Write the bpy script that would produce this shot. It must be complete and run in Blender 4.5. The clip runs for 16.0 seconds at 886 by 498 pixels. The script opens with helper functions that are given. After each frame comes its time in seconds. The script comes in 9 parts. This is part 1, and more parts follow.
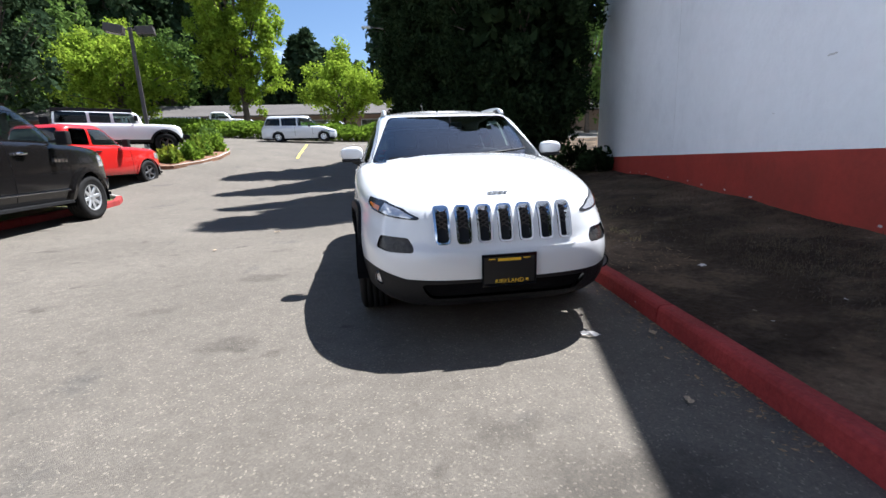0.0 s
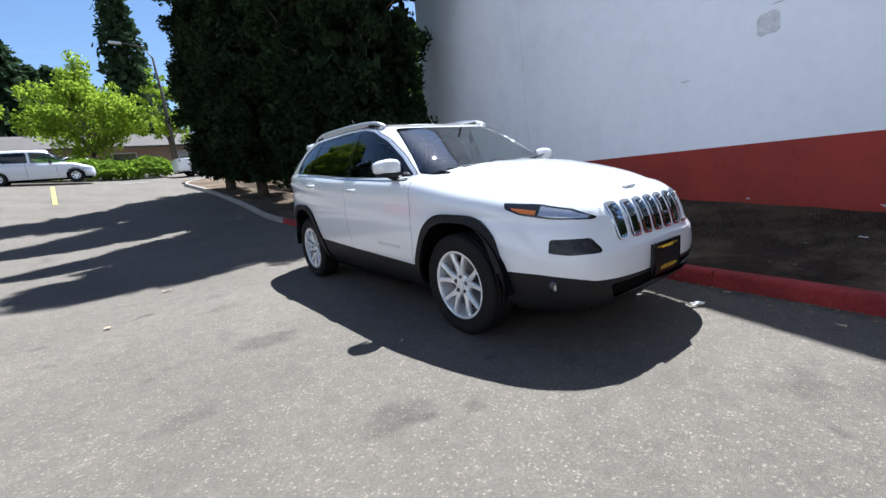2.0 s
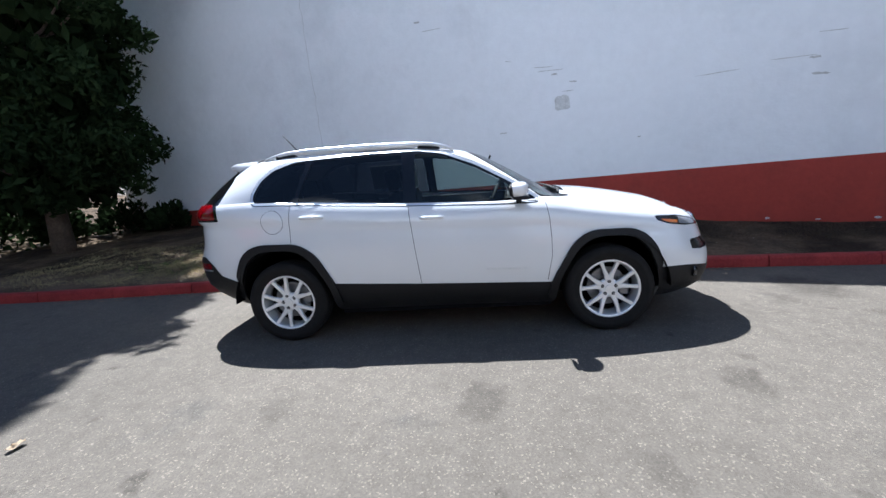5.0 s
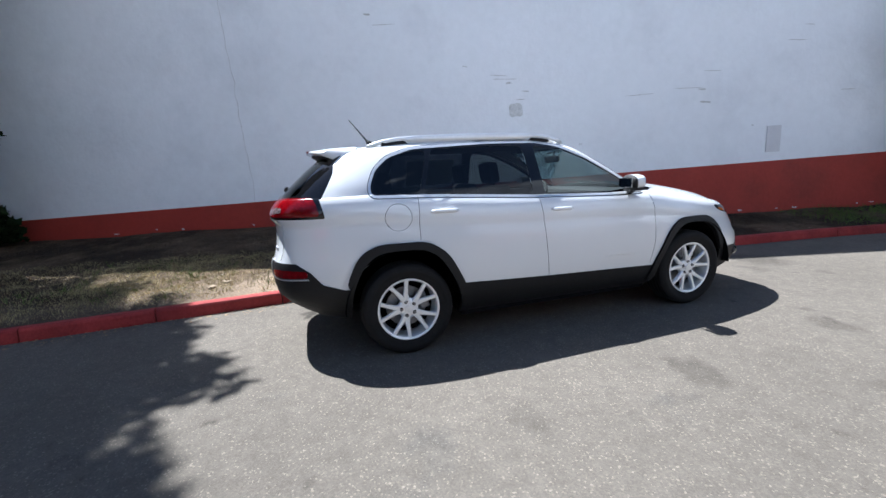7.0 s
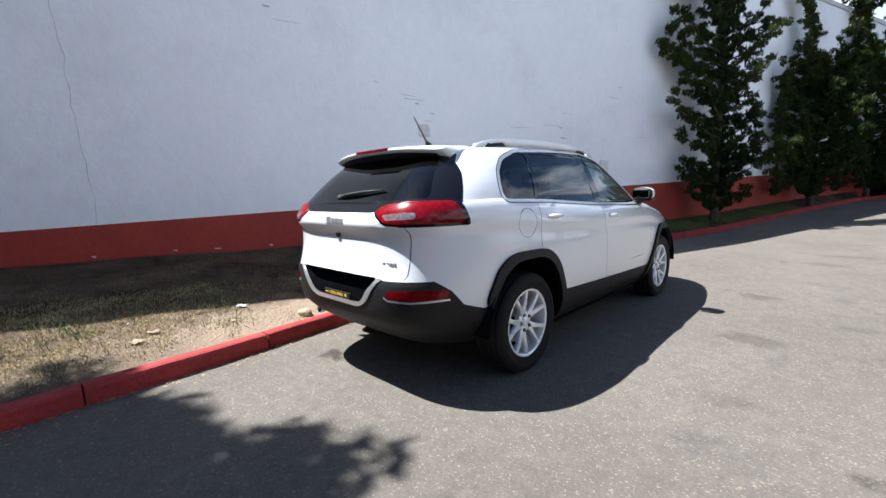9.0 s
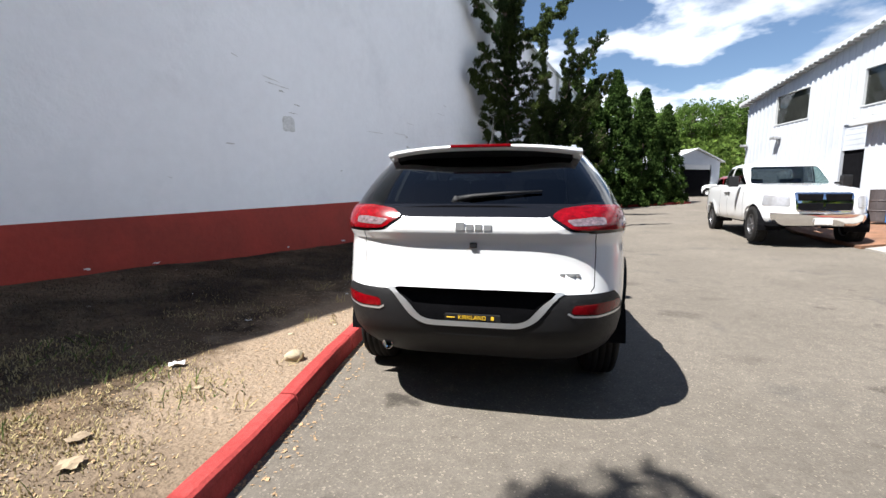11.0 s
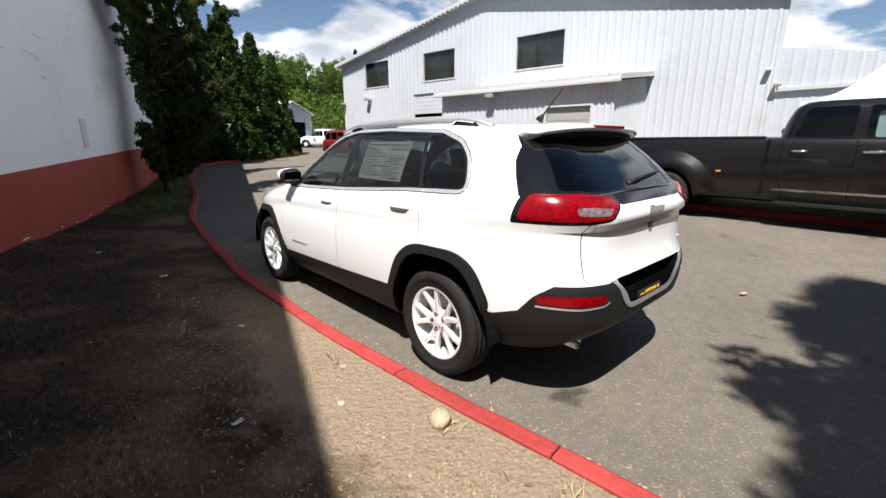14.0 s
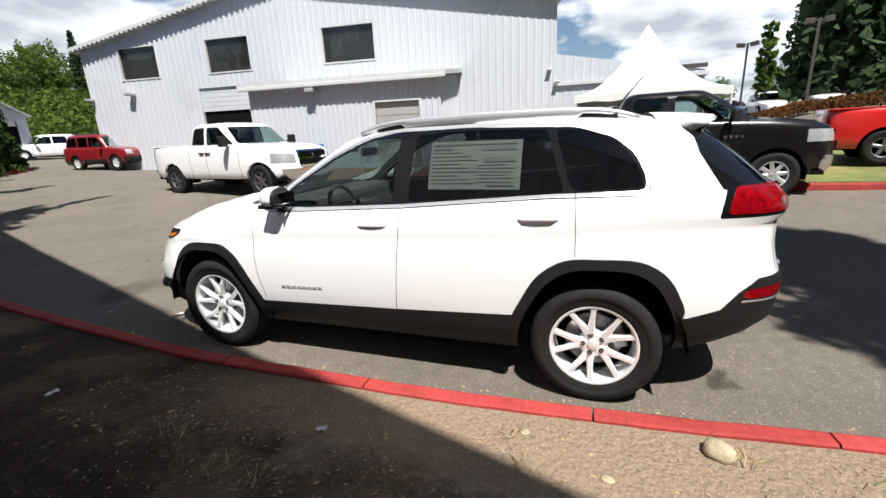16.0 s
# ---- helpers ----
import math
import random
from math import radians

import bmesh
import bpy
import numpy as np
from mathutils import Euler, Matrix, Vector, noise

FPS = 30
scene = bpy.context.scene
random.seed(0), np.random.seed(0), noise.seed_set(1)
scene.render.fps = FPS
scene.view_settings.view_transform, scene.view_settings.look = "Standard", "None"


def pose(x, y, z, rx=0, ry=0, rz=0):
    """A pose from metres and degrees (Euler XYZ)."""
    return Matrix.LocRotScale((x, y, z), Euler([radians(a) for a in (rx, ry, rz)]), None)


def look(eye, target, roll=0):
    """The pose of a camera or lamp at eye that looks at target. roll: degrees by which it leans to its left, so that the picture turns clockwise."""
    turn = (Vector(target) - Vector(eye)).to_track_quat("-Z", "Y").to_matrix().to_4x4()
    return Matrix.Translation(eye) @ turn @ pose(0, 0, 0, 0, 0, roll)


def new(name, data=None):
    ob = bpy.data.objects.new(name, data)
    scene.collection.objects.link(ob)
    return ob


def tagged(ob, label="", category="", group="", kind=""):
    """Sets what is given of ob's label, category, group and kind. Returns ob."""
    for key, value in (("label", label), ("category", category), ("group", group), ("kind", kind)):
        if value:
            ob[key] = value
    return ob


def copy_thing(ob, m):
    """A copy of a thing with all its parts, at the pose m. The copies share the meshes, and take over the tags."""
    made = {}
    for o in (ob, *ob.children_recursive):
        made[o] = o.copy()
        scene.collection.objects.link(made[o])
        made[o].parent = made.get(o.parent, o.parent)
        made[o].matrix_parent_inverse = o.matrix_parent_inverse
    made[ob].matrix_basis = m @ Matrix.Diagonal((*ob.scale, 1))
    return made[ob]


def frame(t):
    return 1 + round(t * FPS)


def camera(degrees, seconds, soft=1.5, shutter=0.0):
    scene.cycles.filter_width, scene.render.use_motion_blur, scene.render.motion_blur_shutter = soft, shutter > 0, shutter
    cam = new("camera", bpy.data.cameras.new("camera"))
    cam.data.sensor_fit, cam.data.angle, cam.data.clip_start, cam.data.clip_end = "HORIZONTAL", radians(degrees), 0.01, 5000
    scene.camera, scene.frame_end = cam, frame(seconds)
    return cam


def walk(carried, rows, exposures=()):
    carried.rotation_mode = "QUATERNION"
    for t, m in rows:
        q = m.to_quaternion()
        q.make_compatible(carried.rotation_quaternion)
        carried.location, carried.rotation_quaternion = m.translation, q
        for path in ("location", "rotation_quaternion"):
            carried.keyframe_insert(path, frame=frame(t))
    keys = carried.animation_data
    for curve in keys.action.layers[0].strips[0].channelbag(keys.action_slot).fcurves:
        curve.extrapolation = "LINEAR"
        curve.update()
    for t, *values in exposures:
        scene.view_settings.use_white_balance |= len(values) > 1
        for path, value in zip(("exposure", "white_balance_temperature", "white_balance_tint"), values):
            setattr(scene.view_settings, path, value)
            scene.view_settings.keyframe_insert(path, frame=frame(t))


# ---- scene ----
cam = camera(92.5, 16.0)
PATH = [
    (0, (-0.735, -4.647, 1.191), (-0.447, -2.72, 0.74), -1.9),
    (0.5, (-1.221, -4.461, 1.197), (-0.667, -2.593, 0.744), -3.6),
    (1, (-1.691, -4.216, 1.154), (-0.952, -2.4, 0.756), -4.0),
    (1.5, (-2.21, -3.918, 1.157), (-1.203, -2.233, 0.772), -3.7),
    (2, (-2.648, -3.55, 1.161), (-1.468, -1.98, 0.78), -5.2),
    (2.5, (-3.032, -3.112, 1.17), (-1.632, -1.729, 0.813), -4.5),
    (3, (-3.365, -2.654, 1.19), (-1.812, -1.444, 0.84), -4.2),
    (3.2, (-3.473, -2.432, 1.208), (-1.859, -1.307, 0.849), -4.8),
    (5.3, (-4.316, 0.004, 1.388), (-2.352, 0.13, 1.034), -3.6),
    (5.5, (-4.295, 0.253, 1.404), (-2.33, 0.348, 1.042), -3.3),
    (6, (-4.255, 0.847, 1.413), (-2.299, 0.68, 1.034), -2.9),
    (6.5, (-4.097, 1.423, 1.369), (-2.161, 1.035, 1.05), -3.3),
    (7, (-3.909, 1.983, 1.367), (-2.028, 1.407, 1.005), -3.1),
    (7.5, (-3.63, 2.492, 1.355), (-1.822, 1.698, 1.037), -2.6),
    (8, (-3.292, 2.977, 1.32), (-1.601, 1.948, 1.035), -1.0),
    (8.5, (-2.911, 3.401, 1.304), (-1.372, 2.153, 1.032), -1.7),
    (9, (-2.487, 3.792, 1.288), (-1.095, 2.382, 1.013), -1.9),
    (10.15, (-1.28, 4.38, 1.285), (-0.413, 2.58, 1.01), -1.3),
    (11.3, (0.071, 4.548, 1.293), (0.227, 2.573, 1.016), -0.7),
    (11.5, (0.293, 4.55, 1.31), (0.292, 2.576, 0.986), -1.3),
    (12, (0.841, 4.459, 1.298), (0.578, 2.504, 0.965), 0.2),
    (12.5, (1.321, 4.286, 1.344), (0.763, 2.398, 0.988), 0.1),
    (13, (1.831, 4.06, 1.381), (0.985, 2.293, 0.979), -0.6),
    (13.5, (2.218, 3.694, 1.435), (1.095, 2.103, 0.976), -0.7),
    (14, (2.565, 3.256, 1.48), (1.256, 1.824, 0.994), -0.0),
    (14.5, (2.815, 2.735, 1.488), (1.395, 1.423, 0.976), -1.5),
    (15, (3.034, 2.252, 1.515), (1.411, 1.19, 1.026), -1.4),
    (15.5, (3.145, 1.762, 1.528), (1.405, 0.91, 1.033), -2.4),
    (16, (3.175, 1.308, 1.538), (1.359, 0.655, 1.013), -2.7),
]
walk(cam, [(t, look(eye, target, roll)) for t, eye, target, roll in PATH], exposures=[(0, 1.56, 5750, 10), (2, 1.56, 5550, 9), (5.5, 1.54, 5500, 9), (9, 1.56, 5750, 9), (11.5, 1.48, 6250, 10), (13.5, 1.26, 6350, 10), (14.5, 0.98, 6400, 10), (16, 0.98, 6350, 10)])

# ---- light ----
world = bpy.data.worlds.new("sky")
scene.world = world
world.use_nodes = True
wn, wl = world.node_tree.nodes, world.node_tree.links
wn.clear()
SUN = Vector((0.47, 0.33, 1.0)).normalized()
sky = wn.new("ShaderNodeTexSky")
sky.sky_type = "NISHITA"
sky.sun_disc = False
sky.sun_elevation = math.asin(SUN.z)
sky.sun_rotation = math.atan2(SUN.x, SUN.y)
sky.air_density, sky.dust_density, sky.ozone_density = 1.0, 0.5, 2.2
# cumulus over the blue, on a flat layer seen in perspective
tc = wn.new("ShaderNodeTexCoord")
sep = wn.new("ShaderNodeSeparateXYZ")
wl.new(tc.outputs["Generated"], sep.inputs[0])
up = wn.new("ShaderNodeMath"); up.operation = "MAXIMUM"; up.inputs[1].default_value = 0.0
wl.new(sep.outputs["Z"], up.inputs[0])
lift = wn.new("ShaderNodeMath"); lift.operation = "ADD"; lift.inputs[1].default_value = 0.22
wl.new(up.outputs[0], lift.inputs[0])
flat = wn.new("ShaderNodeVectorMath"); flat.operation = "DIVIDE"
wl.new(tc.outputs["Generated"], flat.inputs[0])
wl.new(lift.outputs[0], flat.inputs[1])
cl = wn.new("ShaderNodeTexNoise"); cl.inputs["Scale"].default_value = 1.7; cl.inputs["Detail"].default_value = 9.0
cl.inputs["Roughness"].default_value = 0.52
wl.new(flat.outputs[0], cl.inputs["Vector"])
cr = wn.new("ShaderNodeValToRGB")
cr.color_ramp.elements[0].position, cr.color_ramp.elements[1].position = 0.475, 0.56
# clouds stand thicker towards the south-west half of the sky
side = wn.new("ShaderNodeVectorMath"); side.operation = "DOT_PRODUCT"; side.inputs[1].default_value = (-0.15, -0.10, -0.33)
wl.new(tc.outputs["Generated"], side.inputs[0])
thick = wn.new("ShaderNodeMath"); thick.operation = "ADD"
wl.new(cl.outputs["Fac"], thick.inputs[0]); wl.new(side.outputs["Value"], thick.inputs[1])
wl.new(thick.outputs[0], cr.inputs[0])
cs = wn.new("ShaderNodeTexNoise"); cs.inputs["Scale"].default_value = 2.6; cs.inputs["Detail"].default_value = 7.0
wl.new(flat.outputs[0], cs.inputs["Vector"])
cc = wn.new("ShaderNodeValToRGB")
cc.color_ramp.elements[0].position, cc.color_ramp.elements[0].color = 0.35, (6.3, 6.7, 7.4, 1)
cc.color_ramp.elements[1].position, cc.color_ramp.elements[1].color = 0.60, (13.0, 13.2, 13.5, 1)
wl.new(cs.outputs["Fac"], cc.inputs[0])
mx = wn.new("ShaderNodeMix"); mx.data_type = "RGBA"
wl.new(cr.outputs["Color"], mx.inputs["Factor"])
wl.new(sky.outputs[0], mx.inputs["A"])
wl.new(cc.outputs["Color"], mx.inputs["B"])
bg = wn.new("ShaderNodeBackground"); bg.inputs["Strength"].default_value = 0.048
wl.new(mx.outputs["Result"], bg.inputs["Color"])
wo = wn.new("ShaderNodeOutputWorld")
wl.new(bg.outputs[0], wo.inputs["Surface"])

sun = new("sun", bpy.data.lights.new("sun", "SUN"))
sun.data.energy, sun.data.angle, sun.data.color = 5.0, radians(0.53), (1.0, 0.95, 0.875)
sun.matrix_world = look(SUN * 60, (0, 0, 0))

# ---- materials ----
def material(name, base, rough=0.6, vary=0.12, scale=6.0, fine=60.0, bump=0.0, bscale=40.0, metal=0.0, coat=0.0, second=None, spots=None, per=0.0, spec=0.5):
    """A principled surface: base colour varied at two scales, an optional second colour in stains, and fine relief."""
    m = bpy.data.materials.new(name)
    m.use_nodes = True
    n, l = m.node_tree.nodes, m.node_tree.links
    p = n["Principled BSDF"]
    p.inputs["Roughness"].default_value, p.inputs["Metallic"].default_value = rough, metal
    p.inputs["Coat Weight"].default_value = coat
    p.inputs["Coat Roughness"].default_value = 0.03
    p.inputs["Specular IOR Level"].default_value = spec
    co = n.new("ShaderNodeNewGeometry")
    def tex(sc, detail=4.0, rg=0.6):
        t = n.new("ShaderNodeTexNoise")
        t.inputs["Scale"].default_value, t.inputs["Detail"].default_value, t.inputs["Roughness"].default_value = sc, detail, rg
        l.new(co.outputs["Position"], t.inputs["Vector"])
        return t
    def mul(a, b):
        x = n.new("ShaderNodeMath"); x.operation = "MULTIPLY"
        l.new(a, x.inputs[0]); l.new(b, x.inputs[1])
        return x.outputs[0]
    big, small = tex(scale), tex(fine, 3.0)
    def span(sock, w):
        r = n.new("ShaderNodeMapRange")
        r.inputs["From Min"].default_value, r.inputs["From Max"].default_value = 0.3, 0.7
        r.inputs["To Min"].default_value, r.inputs["To Max"].default_value = 1 - w, 1 + w
        l.new(sock, r.inputs["Value"])
        return r.outputs[0]
    k = mul(span(big.outputs["Fac"], vary), span(small.outputs["Fac"], vary * 0.8))
    if per:
        info = n.new("ShaderNodeObjectInfo")
        isl = n.new("ShaderNodeMapRange"); isl.inputs["To Min"].default_value, isl.inputs["To Max"].default_value = 1 - per, 1 + per
        l.new(info.outputs["Random"], isl.inputs["Value"])
        k = mul(k, isl.outputs[0])
    colour = n.new("ShaderNodeRGB"); colour.outputs[0].default_value = (*base, 1)
    out = colour.outputs[0]
    for extra in (second, spots):
        if extra:
            col, sc, lo, hi = extra
            t = tex(sc, 6.0, 0.65)
            r = n.new("ShaderNodeMapRange"); r.inputs["From Min"].default_value, r.inputs["From Max"].default_value = lo, hi
            l.new(t.outputs["Fac"], r.inputs["Value"])
            mix = n.new("ShaderNodeMix"); mix.data_type = "RGBA"
            l.new(r.outputs[0], mix.inputs["Factor"]); l.new(out, mix.inputs["A"])
            mix.inputs["B"].default_value = (*col, 1)
            out = mix.outputs["Result"]
    v = n.new("ShaderNodeVectorMath"); v.operation = "SCALE"
    l.new(out, v.inputs[0]); l.new(k, v.inputs["Scale"])
    l.new(v.outputs[0], p.inputs["Base Color"])
    if bump:
        b = n.new("ShaderNodeBump"); b.inputs["Strength"].default_value = 1.0; b.inputs["Distance"].default_value = bump
        t = tex(bscale, 5.0)
        l.new(t.outputs["Fac"], b.inputs["Height"]); l.new(b.outputs[0], p.inputs["Normal"])
    return m


def glazing(name, tint, gloss_rough=0.0, power=3.8, least=0.045):
    """A thin pane: tinted see-through with a mirror that grows at a slant."""
    m = bpy.data.materials.new(name)
    m.use_nodes = True
    n, l = m.node_tree.nodes, m.node_tree.links
    n.clear()
    tr = n.new("ShaderNodeBsdfTransparent"); tr.inputs[0].default_value = (*tint, 1)
    gl = n.new("ShaderNodeBsdfGlossy"); gl.inputs["Roughness"].default_value = gloss_rough
    lw = n.new("ShaderNodeLayerWeight"); lw.inputs["Blend"].default_value = 0.5
    po = n.new("ShaderNodeMath"); po.operation = "POWER"; po.inputs[1].default_value = power
    l.new(lw.outputs["Facing"], po.inputs[0])
    fr = n.new("ShaderNodeMapRange"); fr.inputs["To Min"].default_value, fr.inputs["To Max"].default_value = least, 0.95
    l.new(po.outputs[0], fr.inputs["Value"])
    mx = n.new("ShaderNodeMixShader"); o = n.new("ShaderNodeOutputMaterial")
    l.new(fr.outputs[0], mx.inputs[0]); l.new(tr.outputs[0], mx.inputs[1]); l.new(gl.outputs[0], mx.inputs[2]); l.new(mx.outputs[0], o.inputs[0])
    return m


def leafy(name, base, vary=0.35, through_light=0.35, second=None):
    """Leaves: each clump has its own shade, and light comes through."""
    m = bpy.data.materials.new(name)
    m.use_nodes = True
    n, l = m.node_tree.nodes, m.node_tree.links
    n.clear()
    g = n.new("ShaderNodeNewGeometry")
    t = n.new("ShaderNodeTexNoise"); t.inputs["Scale"].default_value = 0.9; t.inputs["Detail"].default_value = 3
    l.new(g.outputs["Position"], t.inputs["Vector"])
    r1 = n.new("ShaderNodeMapRange"); r1.inputs["To Min"].default_value, r1.inputs["To Max"].default_value = 1 - vary, 1 + vary
    l.new(g.outputs["Random Per Island"], r1.inputs["Value"])
    c = n.new("ShaderNodeMix"); c.data_type = "RGBA"
    c.inputs["A"].default_value = (*base, 1)
    c.inputs["B"].default_value = (*(second or [b * 0.6 for b in base]), 1)
    r2 = n.new("ShaderNodeMapRange"); r2.inputs["From Min"].default_value, r2.inputs["From Max"].default_value = 0.35, 0.65
    l.new(t.outputs["Fac"], r2.inputs["Value"]); l.new(r2.outputs[0], c.inputs["Factor"])
    v = n.new("ShaderNodeVectorMath"); v.operation = "SCALE"
    l.new(c.outputs["Result"], v.inputs[0]); l.new(r1.outputs[0], v.inputs["Scale"])
    d = n.new("ShaderNodeBsdfDiffuse"); tl = n.new("ShaderNodeBsdfTranslucent")
    l.new(v.outputs[0], d.inputs["Color"]); l.new(v.outputs[0], tl.inputs["Color"])
    mx = n.new("ShaderNodeMixShader"); mx.inputs[0].default_value = through_light
    l.new(d.outputs[0], mx.inputs[1]); l.new(tl.outputs[0], mx.inputs[2])
    o = n.new("ShaderNodeOutputMaterial"); l.new(mx.outputs[0], o.inputs[0])
    return m


def asphalt_material():
    m = material("asphalt", (0.136, 0.120, 0.101), 0.9, 0.12, 0.6, 9.0, bump=0.006, bscale=220.0, spec=0.15,
                 second=((0.082, 0.077, 0.070), 1.1, 0.60, 0.74))
    n, l = m.node_tree.nodes, m.node_tree.links
    p = n["Principled BSDF"]
    src = p.inputs["Base Color"].links[0].from_socket
    g = n.new("ShaderNodeNewGeometry")
    # pale and dark aggregate showing through the worn binder
    vo = n.new("ShaderNodeTexVoronoi"); vo.inputs["Scale"].default_value = 115.0
    l.new(g.outputs["Position"], vo.inputs["Vector"])
    s = n.new("ShaderNodeSeparateColor"); l.new(vo.outputs["Color"], s.inputs[0])
    ra = n.new("ShaderNodeValToRGB")
    ra.color_ramp.elements[0].position, ra.color_ramp.elements[0].color = 0.0, (0.86, 0.86, 0.86, 1)
    e = ra.color_ramp.elements.new(0.5); e.color = (0.98, 0.98, 0.98, 1)
    e = ra.color_ramp.elements.new(0.93); e.color = (1.12, 1.11, 1.09, 1)
    ra.color_ramp.elements[-1].position, ra.color_ramp.elements[-1].color = 0.985, (1.7, 1.68, 1.62, 1)
    l.new(s.outputs["Red"], ra.inputs[0])
    v = n.new("ShaderNodeVectorMath"); v.operation = "MULTIPLY"
    l.new(src, v.inputs[0]); l.new(ra.outputs[0], v.inputs[1])
    # sparse dark oil drips
    dr = n.new("ShaderNodeTexNoise"); dr.inputs["Scale"].default_value = 3.2; dr.inputs["Detail"].default_value = 5
    l.new(g.outputs["Position"], dr.inputs["Vector"])
    mr = n.new("ShaderNodeMapRange"); mr.inputs["From Min"].default_value, mr.inputs["From Max"].default_value = 0.66, 0.74
    mr.inputs["To Min"].default_value, mr.inputs["To Max"].default_value = 1.0, 0.62
    l.new(dr.outputs["Fac"], mr.inputs["Value"])
    w = n.new("ShaderNodeVectorMath"); w.operation = "SCALE"
    l.new(v.outputs[0], w.inputs[0]); l.new(mr.outputs[0], w.inputs["Scale"])
    out = w.outputs[0]
    # soft-edged oil stains and worn rough patches: x, y, length, width, depth
    wob = n.new("ShaderNodeTexNoise"); wob.inputs["Scale"].default_value = 7.0; wob.inputs["Detail"].default_value = 6
    l.new(g.outputs["Position"], wob.inputs["Vector"])
    off = n.new("ShaderNodeVectorMath"); off.operation = "MULTIPLY_ADD"
    off.inputs[1].default_value, off.inputs[2].default_value = (0.30, 0.30, 0.0), (-0.15, -0.15, 0.0)
    l.new(wob.outputs["Color"], off.inputs[0])
    moved = n.new("ShaderNodeVectorMath"); moved.operation = "ADD"
    l.new(g.outputs["Position"], moved.inputs[0]); l.new(off.outputs[0], moved.inputs[1])
    for sx, sy, lx, ly, deep in STAINS:
        mp = n.new("ShaderNodeMapping"); mp.vector_type = "TEXTURE"
        mp.inputs["Location"].default_value, mp.inputs["Scale"].default_value = (sx, sy, 0), (lx, ly, 10)
        l.new(moved.outputs[0], mp.inputs["Vector"])
        ln = n.new("ShaderNodeVectorMath"); ln.operation = "LENGTH"
        l.new(mp.outputs[0], ln.inputs[0])
        k = n.new("ShaderNodeMapRange"); k.interpolation_type = "SMOOTHSTEP"
        k.inputs["From Min"].default_value, k.inputs["From Max"].default_value = 0.45, 1.25
        k.inputs["To Min"].default_value, k.inputs["To Max"].default_value = 1 - deep, 1.0
        l.new(ln.outputs["Value"], k.inputs["Value"])
        ml = n.new("ShaderNodeVectorMath"); ml.operation = "SCALE"
        l.new(out, ml.inputs[0]); l.new(k.outputs[0], ml.inputs["Scale"])
        out = ml.outputs[0]
    l.new(out, p.inputs["Base Color"])
    return m


STAINS = [(-1.93, -0.30, 0.26, 0.16, 0.28), (-1.96, 0.94, 0.18, 0.12, 0.14), (0.10, -3.55, 0.45, 0.32, 0.36), (-0.25, -3.1, 0.18, 0.12, 0.22), (-1.75, -1.9, 0.2, 0.14, 0.25),
          (-0.70, -3.55, 0.12, 0.10, 0.2), (-2.55, -1.1, 0.16, 0.12, 0.2), (-2.2, -4.6, 0.34, 0.16, 0.22), (-2.4, -5.6, 0.4, 0.15, 0.22), (0.475, 2.10, 0.13, 0.09, 0.6)]
ASPHALT = asphalt_material()
# Dark base colour carries the wall's shade; the sunlit part is painted paler below.
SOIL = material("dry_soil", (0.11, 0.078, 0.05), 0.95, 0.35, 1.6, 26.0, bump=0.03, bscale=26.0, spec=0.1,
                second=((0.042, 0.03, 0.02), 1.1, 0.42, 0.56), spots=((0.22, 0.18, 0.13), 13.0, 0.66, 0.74))
